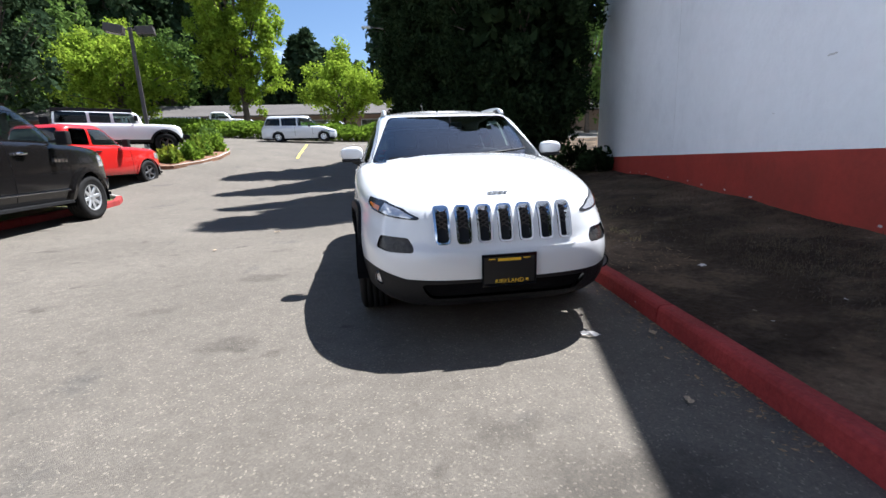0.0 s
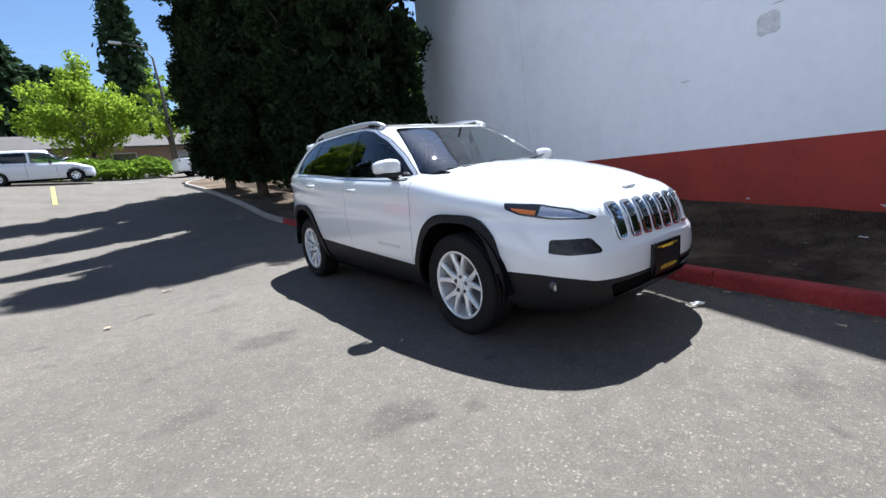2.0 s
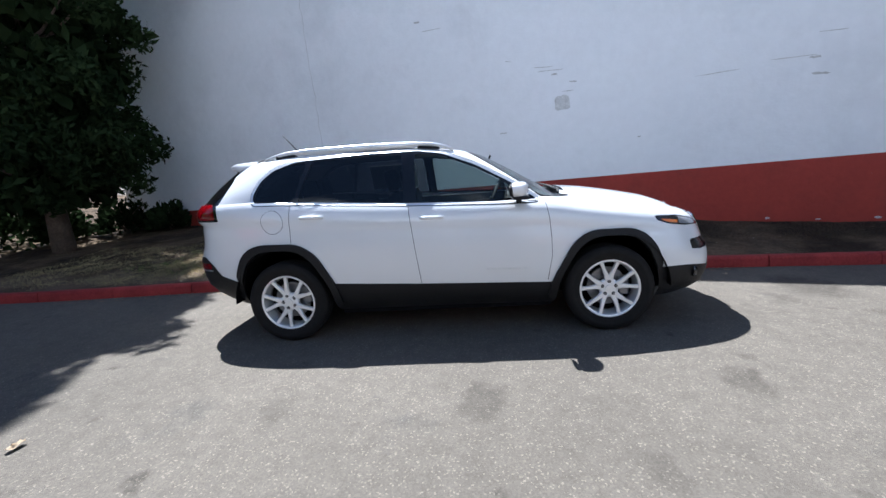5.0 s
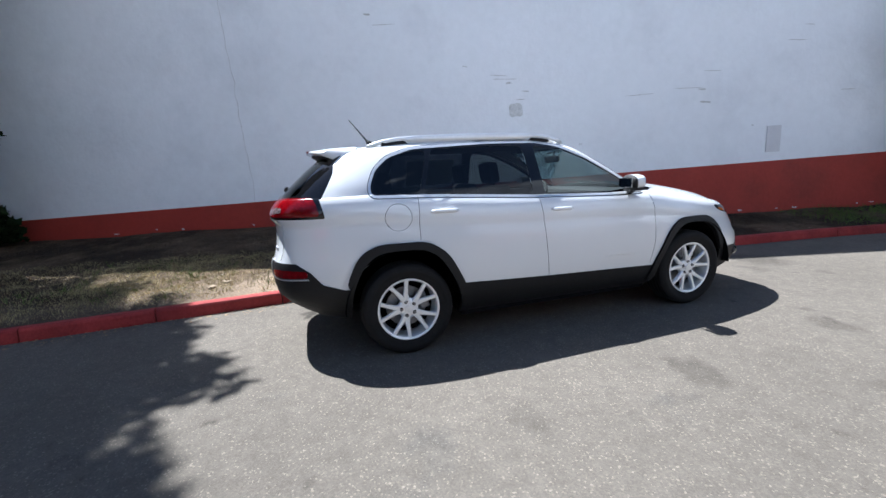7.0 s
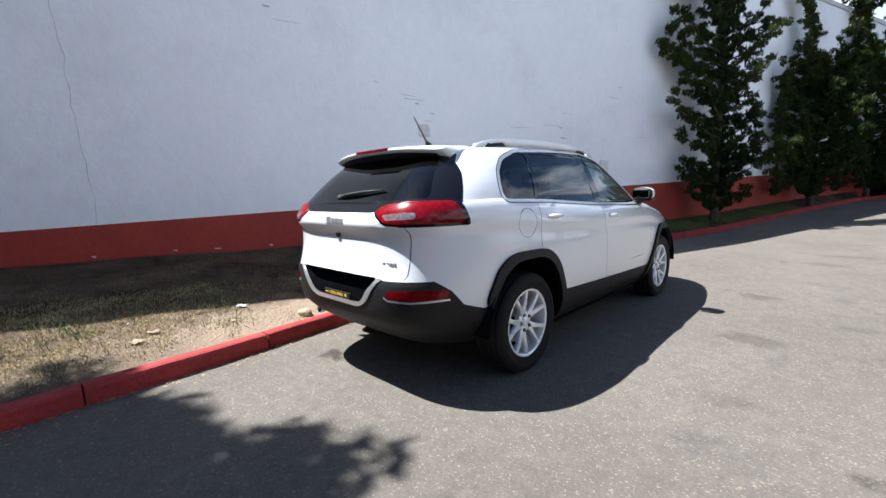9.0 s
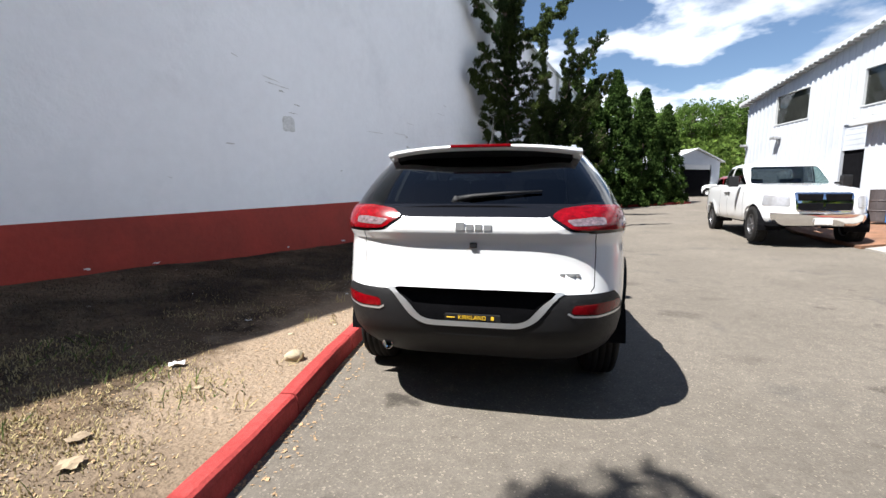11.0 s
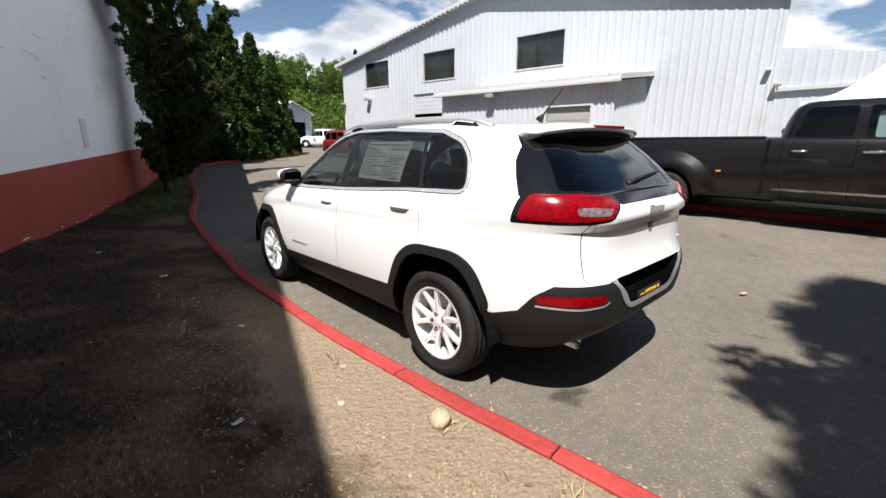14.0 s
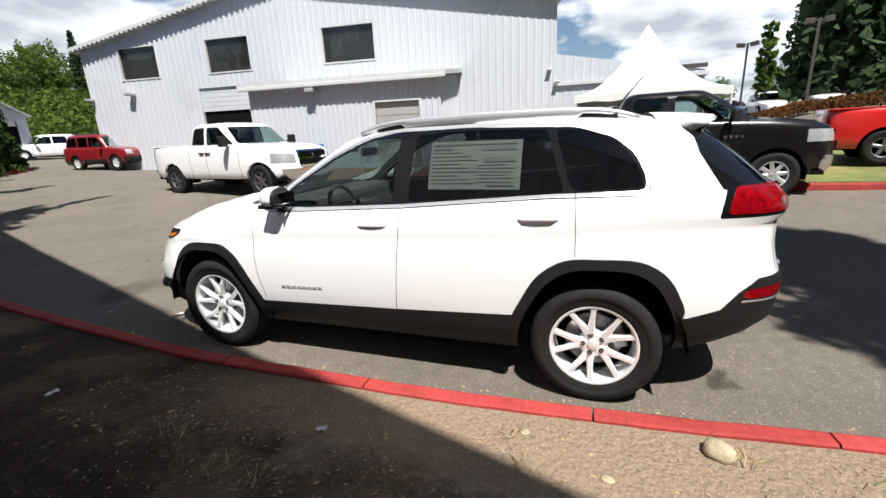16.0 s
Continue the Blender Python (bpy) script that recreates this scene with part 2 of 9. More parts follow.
def sunlit_strip(m, pale):
    """Paints a pale sunlit strip along the kerb, ragged against shade-dark soil."""
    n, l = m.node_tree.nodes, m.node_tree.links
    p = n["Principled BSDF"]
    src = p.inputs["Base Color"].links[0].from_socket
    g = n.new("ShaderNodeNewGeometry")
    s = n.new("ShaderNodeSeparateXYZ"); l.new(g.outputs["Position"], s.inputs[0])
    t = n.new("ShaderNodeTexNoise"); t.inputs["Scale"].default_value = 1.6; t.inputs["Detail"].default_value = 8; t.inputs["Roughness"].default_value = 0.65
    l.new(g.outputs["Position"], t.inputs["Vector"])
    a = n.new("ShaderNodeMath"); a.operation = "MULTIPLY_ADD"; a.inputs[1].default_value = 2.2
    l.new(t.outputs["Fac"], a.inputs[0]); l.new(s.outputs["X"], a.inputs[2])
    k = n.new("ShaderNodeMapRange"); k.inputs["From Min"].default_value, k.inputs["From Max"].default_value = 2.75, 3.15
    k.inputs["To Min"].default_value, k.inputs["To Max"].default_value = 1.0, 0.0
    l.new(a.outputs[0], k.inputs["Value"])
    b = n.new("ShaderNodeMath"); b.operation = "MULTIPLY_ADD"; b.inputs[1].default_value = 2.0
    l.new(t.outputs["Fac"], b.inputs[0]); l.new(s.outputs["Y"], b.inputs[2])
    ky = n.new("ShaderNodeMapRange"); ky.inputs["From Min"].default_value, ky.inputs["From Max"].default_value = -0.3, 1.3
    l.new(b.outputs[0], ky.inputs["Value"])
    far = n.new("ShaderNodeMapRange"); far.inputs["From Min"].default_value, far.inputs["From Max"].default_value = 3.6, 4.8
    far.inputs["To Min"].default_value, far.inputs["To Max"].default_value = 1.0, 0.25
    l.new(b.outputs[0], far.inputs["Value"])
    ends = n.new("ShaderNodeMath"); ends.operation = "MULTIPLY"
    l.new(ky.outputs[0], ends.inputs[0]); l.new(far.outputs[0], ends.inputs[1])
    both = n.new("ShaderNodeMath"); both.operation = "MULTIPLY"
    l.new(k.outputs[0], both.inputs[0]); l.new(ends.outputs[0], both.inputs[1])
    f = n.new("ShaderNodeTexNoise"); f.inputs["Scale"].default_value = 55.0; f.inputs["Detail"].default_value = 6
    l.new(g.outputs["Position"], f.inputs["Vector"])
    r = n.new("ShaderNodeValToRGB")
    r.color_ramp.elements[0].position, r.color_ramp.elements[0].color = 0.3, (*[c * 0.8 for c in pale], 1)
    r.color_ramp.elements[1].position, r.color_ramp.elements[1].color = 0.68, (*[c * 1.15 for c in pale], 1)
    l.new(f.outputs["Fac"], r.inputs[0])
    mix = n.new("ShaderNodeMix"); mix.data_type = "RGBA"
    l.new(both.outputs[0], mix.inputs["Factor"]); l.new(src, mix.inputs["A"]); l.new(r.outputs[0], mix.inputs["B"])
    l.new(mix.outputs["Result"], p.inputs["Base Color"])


sunlit_strip(SOIL, (0.235, 0.178, 0.126))
BARK = material("bark_mulch", (0.20, 0.10, 0.055), 0.95, 0.35, 3.0, 45.0, bump=0.03, bscale=35.0)
LAWN = material("mown_grass", (0.13, 0.15, 0.04), 0.95, 0.25, 1.5, 60.0, bump=0.02, bscale=60.0, second=((0.22, 0.19, 0.07), 0.7, 0.5, 0.65))
CONCRETE = material("concrete", (0.30, 0.28, 0.25), 0.9, 0.12, 2.5, 50.0, bump=0.006, bscale=90.0, second=((0.30, 0.28, 0.25), 3.0, 0.58, 0.72))
KERBRED = material("red_kerb_paint", (0.285, 0.038, 0.035), 0.75, 0.2, 3.0, 40.0, bump=0.005, bscale=50.0, spec=0.2,
                   second=((0.24, 0.034, 0.03), 2.5, 0.5, 0.68), spots=((0.36, 0.28, 0.24), 16.0, 0.70, 0.76), per=0.12)
WALLWHITE = material("white_masonry_paint", (0.87, 0.89, 0.92), 0.8, 0.025, 0.5, 7.0, bump=0.006, bscale=14.0,
                     second=((0.80, 0.82, 0.85), 0.7, 0.52, 0.70))
WALLRED = material("red_masonry_paint", (0.33, 0.037, 0.024), 0.75, 0.08, 1.5, 14.0, bump=0.006, bscale=14.0,
                   second=((0.27, 0.034, 0.022), 0.8, 0.5, 0.65), spots=((0.55, 0.4, 0.36), 11.0, 0.74, 0.78))
VENTPAINT = material("painted_cover", (0.70, 0.70, 0.72), 0.8, 0.04)
SCUFF = material("scuffed_paint", (0.58, 0.58, 0.58), 0.9, 0.25, 9.0, 60.0)
STUCCOPATCH = material("bare_plaster_patch", (0.66, 0.67, 0.67), 0.9, 0.18, 12.0, 60.0, bump=0.006, bscale=40.0)
METALWHITE = material("white_ribbed_sheet", (0.46, 0.48, 0.515), 0.6, 0.03, 0.4, 6.0, second=((0.41, 0.43, 0.46), 0.5, 0.55, 0.72))
METALTRIM = material("grey_flashing", (0.47, 0.48, 0.48), 0.5, 0.05, 1.0, 12.0)
GREYDOOR = material("grey_roller_door", (0.30, 0.295, 0.285), 0.6, 0.05, 1.0, 12.0)
SILVERPAINT = material("silver_lamp_metal", (0.5, 0.5, 0.5), 0.45, 0.05, metal=0.6)
ROOFTILE = material("brown_shingle", (0.085, 0.074, 0.066), 0.9, 0.15, 0.6, 6.0, bump=0.02, bscale=8.0)
BRICKWALL = material("brown_cladding", (0.27, 0.19, 0.14), 0.9, 0.12, 0.8, 12.0)
DUSTYPANEL = material("dusty_dark_panel", (0.10, 0.10, 0.095), 0.8, 0.4, 1.2, 9.0)
# Near-black without sheen, stands in for shade in openings, wells and gaps.
SHADEBLACK = material("black_for_shaded_gaps", (0.008, 0.008, 0.009), 0.9, 0.2, spec=0.0)
STEELDARK = material("dark_bronze_metal", (0.055, 0.045, 0.04), 0.55, 0.1, 2.0, 20.0)
YELLOWPAINT = material("yellow_road_paint", (0.62, 0.48, 0.08), 0.8, 0.15, 5.0, 40.0)
BLUEDRUM = material("blue_drum_paint", (0.02, 0.14, 0.42), 0.45, 0.15, 4.0, 30.0, second=((0.25, 0.3, 0.38), 7.0, 0.66, 0.74))
BROWNDRUM = material("rusty_drum_paint", (0.06, 0.05, 0.05), 0.6, 0.2, 4.0, 30.0)
TENTCLOTH = material("white_tent_fabric", (0.62, 0.62, 0.61), 0.75, 0.03, 0.8, 9.0)
STONE = material("pale_stone", (0.36, 0.30, 0.20), 0.9, 0.15, 14.0, 90.0, bump=0.01, bscale=40.0)
PAPER = material("pale_litter", (0.62, 0.6, 0.58), 0.8, 0.08)
DEADLEAF = material("dead_leaf", (0.34, 0.26, 0.17), 0.9, 0.2, per=0.3)
STRAW = material("dry_grass_blades", (0.34, 0.275, 0.135), 0.95, 0.3, 2.0, 40.0)
TRUNKBARK = material("tree_bark", (0.10, 0.075, 0.055), 0.95, 0.25, 3.0, 25.0, bump=0.03, bscale=18.0)
# vehicles
WHITEPAINT = material("white_car_paint", (0.80, 0.805, 0.81), 0.22, 0.008, 0.8, 3.0, coat=1.0)
BLACKPLASTIC = material("black_textured_plastic", (0.011, 0.011, 0.012), 0.55, 0.12, 4.0, 60.0, bump=0.0015, bscale=400.0, spec=0.3)
GLOSSBLACK = material("gloss_black_trim", (0.006, 0.006, 0.007), 0.03, 0.05)
RUBBER = material("tyre_rubber", (0.013, 0.0125, 0.0125), 0.75, 0.15, 12.0, 80.0, second=((0.026, 0.024, 0.022), 5.0, 0.58, 0.75), spec=0.2)
ALLOY = material("machined_alloy", (0.86, 0.87, 0.88), 0.30, 0.04, 8.0, 60.0, metal=0.45, coat=0.4)
CHROME = material("chrome", (0.82, 0.82, 0.83), 0.07, 0.02, metal=1.0)
SATIN = material("satin_silver", (0.72, 0.73, 0.74), 0.34, 0.04, metal=0.75)
DARKMIRROR = material("tinted_mirror_glass", (0.42, 0.44, 0.46), 0.04, 0.02, metal=1.0)
STEELDISC = material("brake_steel", (0.22, 0.22, 0.23), 0.4, 0.1, 20.0, 90.0, metal=0.9)
REDLENS = material("red_tail_lens", (0.17, 0.0012, 0.004), 0.16, 0.35, 30.0, 90.0, coat=0.25, spec=0.25)
CLEARLENS = material("clear_lamp_lens", (0.58, 0.58, 0.60), 0.08, 0.1, 20.0, 90.0, metal=0.55, coat=1.0)
PINKLENS = material("clear_lens_over_red", (0.34, 0.24, 0.25), 0.16, 0.45, 40.0, 90.0, metal=0.6, coat=0.5)
SILVERLETTER = material("matt_silver_lettering", (0.55, 0.56, 0.58), 0.5, 0.05)
SMOKED = material("smoked_lamp_lens", (0.035, 0.032, 0.03), 0.22, 0.4, 25.0, 60.0, spec=0.3)
AMBERLENS = material("amber_lens", (0.75, 0.20, 0.02), 0.12, 0.05, coat=1.0)
LAMPBLACK = material("lamp_housing", (0.02, 0.02, 0.022), 0.15, 0.1, coat=0.3)
GLASSCLEAR = glazing("clear_car_glass", (0.58, 0.70, 0.68))
GLASSSCREEN = glazing("windscreen_glass", (0.50, 0.64, 0.64), 0.0, 2.3, 0.07)
GLASSFRONT = glazing("front_door_glass", (0.50, 0.58, 0.56))
GLASSDARK = glazing("privacy_glass", (0.13, 0.14, 0.15))
GLASSREAR = glazing("rear_privacy_glass", (0.05, 0.055, 0.06))
WINDOWGLASS = glazing("building_glass", (0.72, 0.73, 0.72))
SEATCLOTH = material("black_seat_cloth", (0.025, 0.024, 0.024), 0.9, 0.1, 5.0, 50.0)
SEATBEIGE = material("beige_headliner", (0.45, 0.41, 0.35), 0.95, 0.05)
DASH = material("dark_dashboard", (0.035, 0.035, 0.037), 0.7, 0.08)
STICKER = material("window_sticker_paper", (0.52, 0.55, 0.48), 0.7, 0.04, 3.0, 20.0)
INKGREY = material("printed_grey_ink", (0.42, 0.445, 0.40), 0.8, 0.08)
PLATEBLACK = material("black_plate_insert", (0.012, 0.012, 0.012), 0.4, 0.05)
YELLOWINK = material("yellow_lettering", (0.80, 0.50, 0.03), 0.5, 0.05)
GREYPAINT = material("dark_grey_metallic_paint", (0.009, 0.0078, 0.0076), 0.26, 0.05, 2.0, 200.0, coat=0.4, metal=0.3)
REDPAINT = material("bright_red_paint", (0.52, 0.015, 0.012), 0.25, 0.03, coat=1.0)
MAROONPAINT = material("dark_red_paint", (0.16, 0.009, 0.012), 0.3, 0.05, coat=1.0)
SILVERCAR = material("white_silver_paint", (0.66, 0.67, 0.69), 0.28, 0.03, coat=1.0)
# foliage
CEDARLEAF = leafy("dark_cypress_foliage", (0.029, 0.046, 0.019), 0.45, 0.14, (0.015, 0.025, 0.011))
JUNILEAF = leafy("juniper_foliage", (0.03, 0.046, 0.018), 0.5, 0.25, (0.055, 0.072, 0.022))
CONELEAF = leafy("arborvitae_foliage", (0.05, 0.085, 0.02), 0.45, 0.3, (0.028, 0.05, 0.015))
MAPLELEAF = leafy("light_green_leaves", (0.29, 0.38, 0.04), 0.35, 0.55, (0.19, 0.28, 0.03))
FIRLEAF = leafy("fir_needles", (0.035, 0.06, 0.03), 0.4, 0.3, (0.05, 0.075, 0.035))
WOODLEAF = leafy("woodland_leaves", (0.13, 0.20, 0.045), 0.4, 0.4, (0.07, 0.12, 0.03))
HEDGELEAF = leafy("hedge_leaves", (0.19, 0.28, 0.03), 0.4, 0.45, (0.12, 0.19, 0.025))
SCRUBLEAF = leafy("scrub_leaves", (0.10, 0.15, 0.03), 0.45, 0.4, (0.055, 0.085, 0.022))
SHRUBYELLOW = leafy("yellow_green_shrub", (0.25, 0.27, 0.03), 0.35, 0.4, (0.12, 0.2, 0.03))
REDSHRUB = leafy("bronze_shrub", (0.16, 0.07, 0.03), 0.35, 0.3, (0.10, 0.06, 0.02))

# ---- building helpers ----
def part(name, bm, mat, parent=None, label="", smooth=False):
    me = bpy.data.meshes.new(name)
    bm.to_mesh(me)
    bm.free()
    return part_mesh(name, me, mat, parent, label, smooth)


def part_mesh(name, me, mat, parent=None, label="", smooth=False):
    for x in (mat if isinstance(mat, (list, tuple)) else [mat]):
        me.materials.append(x)
    if smooth:
        me.polygons.foreach_set("use_smooth", [True] * len(me.polygons))
    ob = new(name, me)
    if parent:
        ob.parent = parent
    if label:
        ob["label"] = label
    return ob


def thing(name, label, category, group="", kind="", m=None):
    ob = new(name)
    ob.empty_display_size = 0.2
    if m is not None:
        ob.matrix_world = m
    return tagged(ob, label, category, group, kind)


def box(bm, x0, x1, y0, y1, z0, z1, bevel=0.0, m=None):
    vs = [bm.verts.new((x, y, z)) for x in (x0, x1) for y in (y0, y1) for z in (z0, z1)]
    fs = [bm.faces.new([vs[i] for i in q]) for q in ((0, 1, 3, 2), (4, 6, 7, 5), (0, 4, 5, 1), (2, 3, 7, 6), (0, 2, 6, 4), (1, 5, 7, 3))]
    if bevel:
        es = list({e for f in fs for e in f.edges})
        r = bmesh.ops.bevel(bm, geom=es, offset=bevel, segments=2, affect="EDGES", profile=0.6)
        vs = list({v for f in r["faces"] for v in f.verts} | {v for v in vs if v.is_valid})
    if m is not None:
        bmesh.ops.transform(bm, matrix=m, verts=[v for v in vs if v.is_valid])
    return vs


def boxes(*specs, bevel=0.0):
    bm = bmesh.new()
    for s in specs:
        box(bm, *s, bevel=bevel)
    return bm


def tube(bm, points, radii, sides=8, cap=True):
    """A tapered tube through points."""
    pts = [Vector(p) for p in points]
    rings = []
    for i, p in enumerate(pts):
        d = (pts[min(i + 1, len(pts) - 1)] - pts[max(i - 1, 0)]).normalized()
        a = d.orthogonal().normalized() if abs(d.z) > 0.9 else d.cross(Vector((0, 0, 1))).normalized()
        if abs(d.z) > 0.9:
            a = (Vector((1, 0, 0)) - d * d.x).normalized()
        b = d.cross(a)
        r = radii[i] if isinstance(radii, (list, tuple)) else radii
        rings.append([bm.verts.new(p + (a * math.cos(k * 2 * math.pi / sides) + b * math.sin(k * 2 * math.pi / sides)) * r) for k in range(sides)])
    for r0, r1 in zip(rings, rings[1:]):
        for k in range(sides):
            bm.faces.new((r0[k], r0[(k + 1) % sides], r1[(k + 1) % sides], r1[k]))
    if cap:
        bm.faces.new(rings[0][::-1]); bm.faces.new(rings[-1])
    return rings


def revolve(bm, profile, steps=32, axis="x", at=(0, 0, 0)):
    """Turns a profile of (along, radius) round an axis."""
    rings = []
    for k in range(steps):
        a = 2 * math.pi * k / steps
        c, s = math.cos(a), math.sin(a)
        ring = []
        for u, r in profile:
            p = {"x": (u, r * c, r * s), "y": (r * c, u, r * s), "z": (r * c, r * s, u)}[axis]
            ring.append(bm.verts.new((p[0] + at[0], p[1] + at[1], p[2] + at[2])))
        rings.append(ring)
    for k in range(steps):
        r0, r1 = rings[k], rings[(k + 1) % steps]
        for i in range(len(profile) - 1):
            bm.faces.new((r0[i], r1[i], r1[i + 1], r0[i + 1]))
    return rings


def curve(keys):
    """A smooth curve through (x, y) keys that does not overshoot."""
    xs = np.array([k[0] for k in keys], float)
    ys = np.array([k[1] for k in keys], float)
    h = np.diff(xs); d = np.diff(ys) / h
    m = np.zeros(len(xs))
    for i in range(1, len(xs) - 1):
        if d[i - 1] * d[i] > 0:
            w1, w2 = 2 * h[i] + h[i - 1], h[i] + 2 * h[i - 1]
            m[i] = (w1 + w2) / (w1 / d[i - 1] + w2 / d[i])
    m[0], m[-1] = d[0], d[-1]
    def f(x):
        x = np.clip(x, xs[0], xs[-1])
        i = int(min(np.searchsorted(xs, x, side="right") - 1, len(xs) - 2))
        t = (x - xs[i]) / h[i]
        return float((2 * t**3 - 3 * t**2 + 1) * ys[i] + (t**3 - 2 * t**2 + t) * h[i] * m[i] + (-2 * t**3 + 3 * t**2) * ys[i + 1] + (t**3 - t**2) * h[i] * m[i + 1])
    return f


def quads_mesh(name, verts, quads):
    me = bpy.data.meshes.new(name)
    me.from_pydata([tuple(v) for v in verts], [], quads)
    me.update()
    return me


# ---- ground ----
north_rise = curve([(6.0, 0.0), (9.0, 0.06), (12.0, 0.40), (16.0, 0.95), (22.0, 1.62), (26.0, 1.95), (32.0, 2.35), (45.0, 3.0), (90.0, 5.0), (400.0, 9.0)])
south_rise = curve([(7.0, 0.0), (12.0, 0.13), (22.0, 0.48), (40.0, 1.2), (80.0, 2.4), (400.0, 6.0)])
west_rise = curve([(3.5, 0.0), (6.0, 0.13), (8.0, 0.22), (10.6, 0.42), (14.0, 0.45), (60.0, 0.5), (400.0, 3.0)])


def fade(v, a, b):
    t = min(max((v - a) / (b - a), 0.0), 1.0)
    return t * t * (3 - 2 * t)


def level(x, y):
    """The height of the paved ground."""
    return north_rise(y) + south_rise(-y) + west_rise(-x) * (1 - fade(y, 12, 20)) * (1 - fade(-y, 9, 16)) + 0.06 * min(max(-x - 2, 0), 12) * fade(y, 7, 13)


def spread(edge, near, far, count):
    a = np.linspace(-1, 1, count)
    return np.sign(a) * (near * np.abs(a) + (far - near) * np.abs(a) ** edge)


gx = spread(5, 30, 420, 161)
gy = spread(5, 45, 420, 221)
gverts = [(x, y, level(x, y)) for x in gx for y in gy]
gquads = [(i * len(gy) + j, (i + 1) * len(gy) + j, (i + 1) * len(gy) + j + 1, i * len(gy) + j + 1) for i in range(len(gx) - 1) for j in range(len(gy) - 1)]
ground = part_mesh("ground", quads_mesh("ground", gverts, gquads), ASPHALT, smooth=True)
tagged(ground, "worn grey asphalt of the parking lot with pale aggregate", "asphalt", kind="structure")

# line of the red kerb beside the wall, as x over y
kerb_x = curve([(-19.0, -2.5), (-14.0, -1.15), (-9.0, -0.15), (-5.8, 0.64), (-4.5, 0.82), (-3.5, 0.945), (-2.3, 1.065), (-1.0, 1.165), (0.2, 1.165), (1.5, 1.10), (2.7, 0.985), (3.6, 0.935), (5.0, 0.86), (6.5, 0.82), (9.0, 0.86), (12.0, 0.80), (16.0, 0.45), (19.0, 0.05)])
# the long wall: s metres along it from its foot point
WALL_AT, WALL_WAY = Vector((3.46, -1.80, 0)), Vector((0.31, 1.0, 0)).normalized()
WALL_OUT = Vector((-WALL_WAY.y, WALL_WAY.x, 0))
red_top = lambda s: 1.10 - 0.026 * s
red_foot = curve([(-60, 1.8), (-14, 0.55), (-8, 0.30), (-4, 0.27), (-1.5, 0.36), (1.0, 0.40), (3.0, 0.46), (6.0, 0.50), (9.0, 0.45), (14.0, 0.7)])


def wall_point(s, z, out=0.0):
    p = WALL_AT + WALL_WAY * s + WALL_OUT * out
    return Vector((p.x, p.y, z))


def wall_slab(name, s_list, low, high, back, mat, front=0.0):
    """A vertical slab along the wall with its own lower and upper lines."""
    bm = bmesh.new()
    rows = [[bm.verts.new(wall_point(s, z, o)) for o, z in ((front, low(s)), (front, high(s)), (-back, high(s)), (-back, low(s)))] for s in s_list]
    for a, b in zip(rows, rows[1:]):
        for k in range(4):
            bm.faces.new((a[k], b[k], b[(k + 1) % 4], a[(k + 1) % 4]))
    bm.faces.new(rows[0][::-1]); bm.faces.new(rows[-1])
    bmesh.ops.recalc_face_normals(bm, faces=bm.faces)
    return part(name, bm, mat)


steps_s = [-48 + 1.5 * k for k in range(41)]
WALL_TOP = 7.2
tagged(wall_slab("wall_east", steps_s, red_top, lambda s: WALL_TOP, 0.3, WALLWHITE), "tall white-painted masonry wall with scuffs and a hairline crack", "wall", kind="structure")
tagged(wall_slab("wall_east_base", steps_s, lambda s: -0.3, red_top, 0.3, WALLRED, 0.003), "dark red painted band along the foot of the white wall", "wall band", kind="structure")
bm = bmesh.new()
for a, b in ((-48, 12),):
    rows = [[bm.verts.new(wall_point(s, WALL_TOP + dz, o)) for o, dz in ((0.05, 0.0), (0.05, 0.14), (-0.35, 0.14), (-0.35, 0.0))] for s in (a, b)]
    for k in range(4):
        bm.faces.new((rows[0][k], rows[1][k], rows[1][(k + 1) % 4], rows[0][(k + 1) % 4]))
    bm.faces.new(rows[0][::-1]); bm.faces.new(rows[1])
tagged(part("trim_coping", bm, METALTRIM), "pale metal coping along the top of the white wall", "coping", kind="structure")
# return wall and flat roof that close the white building
far_a, far_b = wall_point(12, 0, -0.3), wall_point(-48, 0, -0.3)
bm = bmesh.new()
box(bm, 0, 30, -0.3, 0, -0.3, WALL_TOP - 0.3)
bmesh.ops.transform(bm, matrix=Matrix.Translation(far_a) @ Matrix.Rotation(math.atan2(-WALL_OUT.y, -WALL_OUT.x), 4, "Z"), verts=bm.verts)
tagged(part("wall_north", bm, WALLWHITE), "white end wall of the painted building", "wall", kind="structure")

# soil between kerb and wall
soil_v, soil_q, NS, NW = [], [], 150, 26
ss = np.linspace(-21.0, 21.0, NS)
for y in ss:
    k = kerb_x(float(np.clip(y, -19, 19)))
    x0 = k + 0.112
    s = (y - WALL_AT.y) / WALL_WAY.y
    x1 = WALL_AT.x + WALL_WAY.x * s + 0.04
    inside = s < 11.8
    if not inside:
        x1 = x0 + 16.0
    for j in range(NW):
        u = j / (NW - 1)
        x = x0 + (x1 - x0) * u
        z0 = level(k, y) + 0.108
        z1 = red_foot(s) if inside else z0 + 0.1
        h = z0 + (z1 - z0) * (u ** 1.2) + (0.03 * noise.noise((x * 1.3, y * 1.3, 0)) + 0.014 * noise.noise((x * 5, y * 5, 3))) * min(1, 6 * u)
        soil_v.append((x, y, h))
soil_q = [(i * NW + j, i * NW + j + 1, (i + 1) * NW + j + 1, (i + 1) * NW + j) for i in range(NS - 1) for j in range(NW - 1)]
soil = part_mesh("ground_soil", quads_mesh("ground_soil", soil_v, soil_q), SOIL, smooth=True)
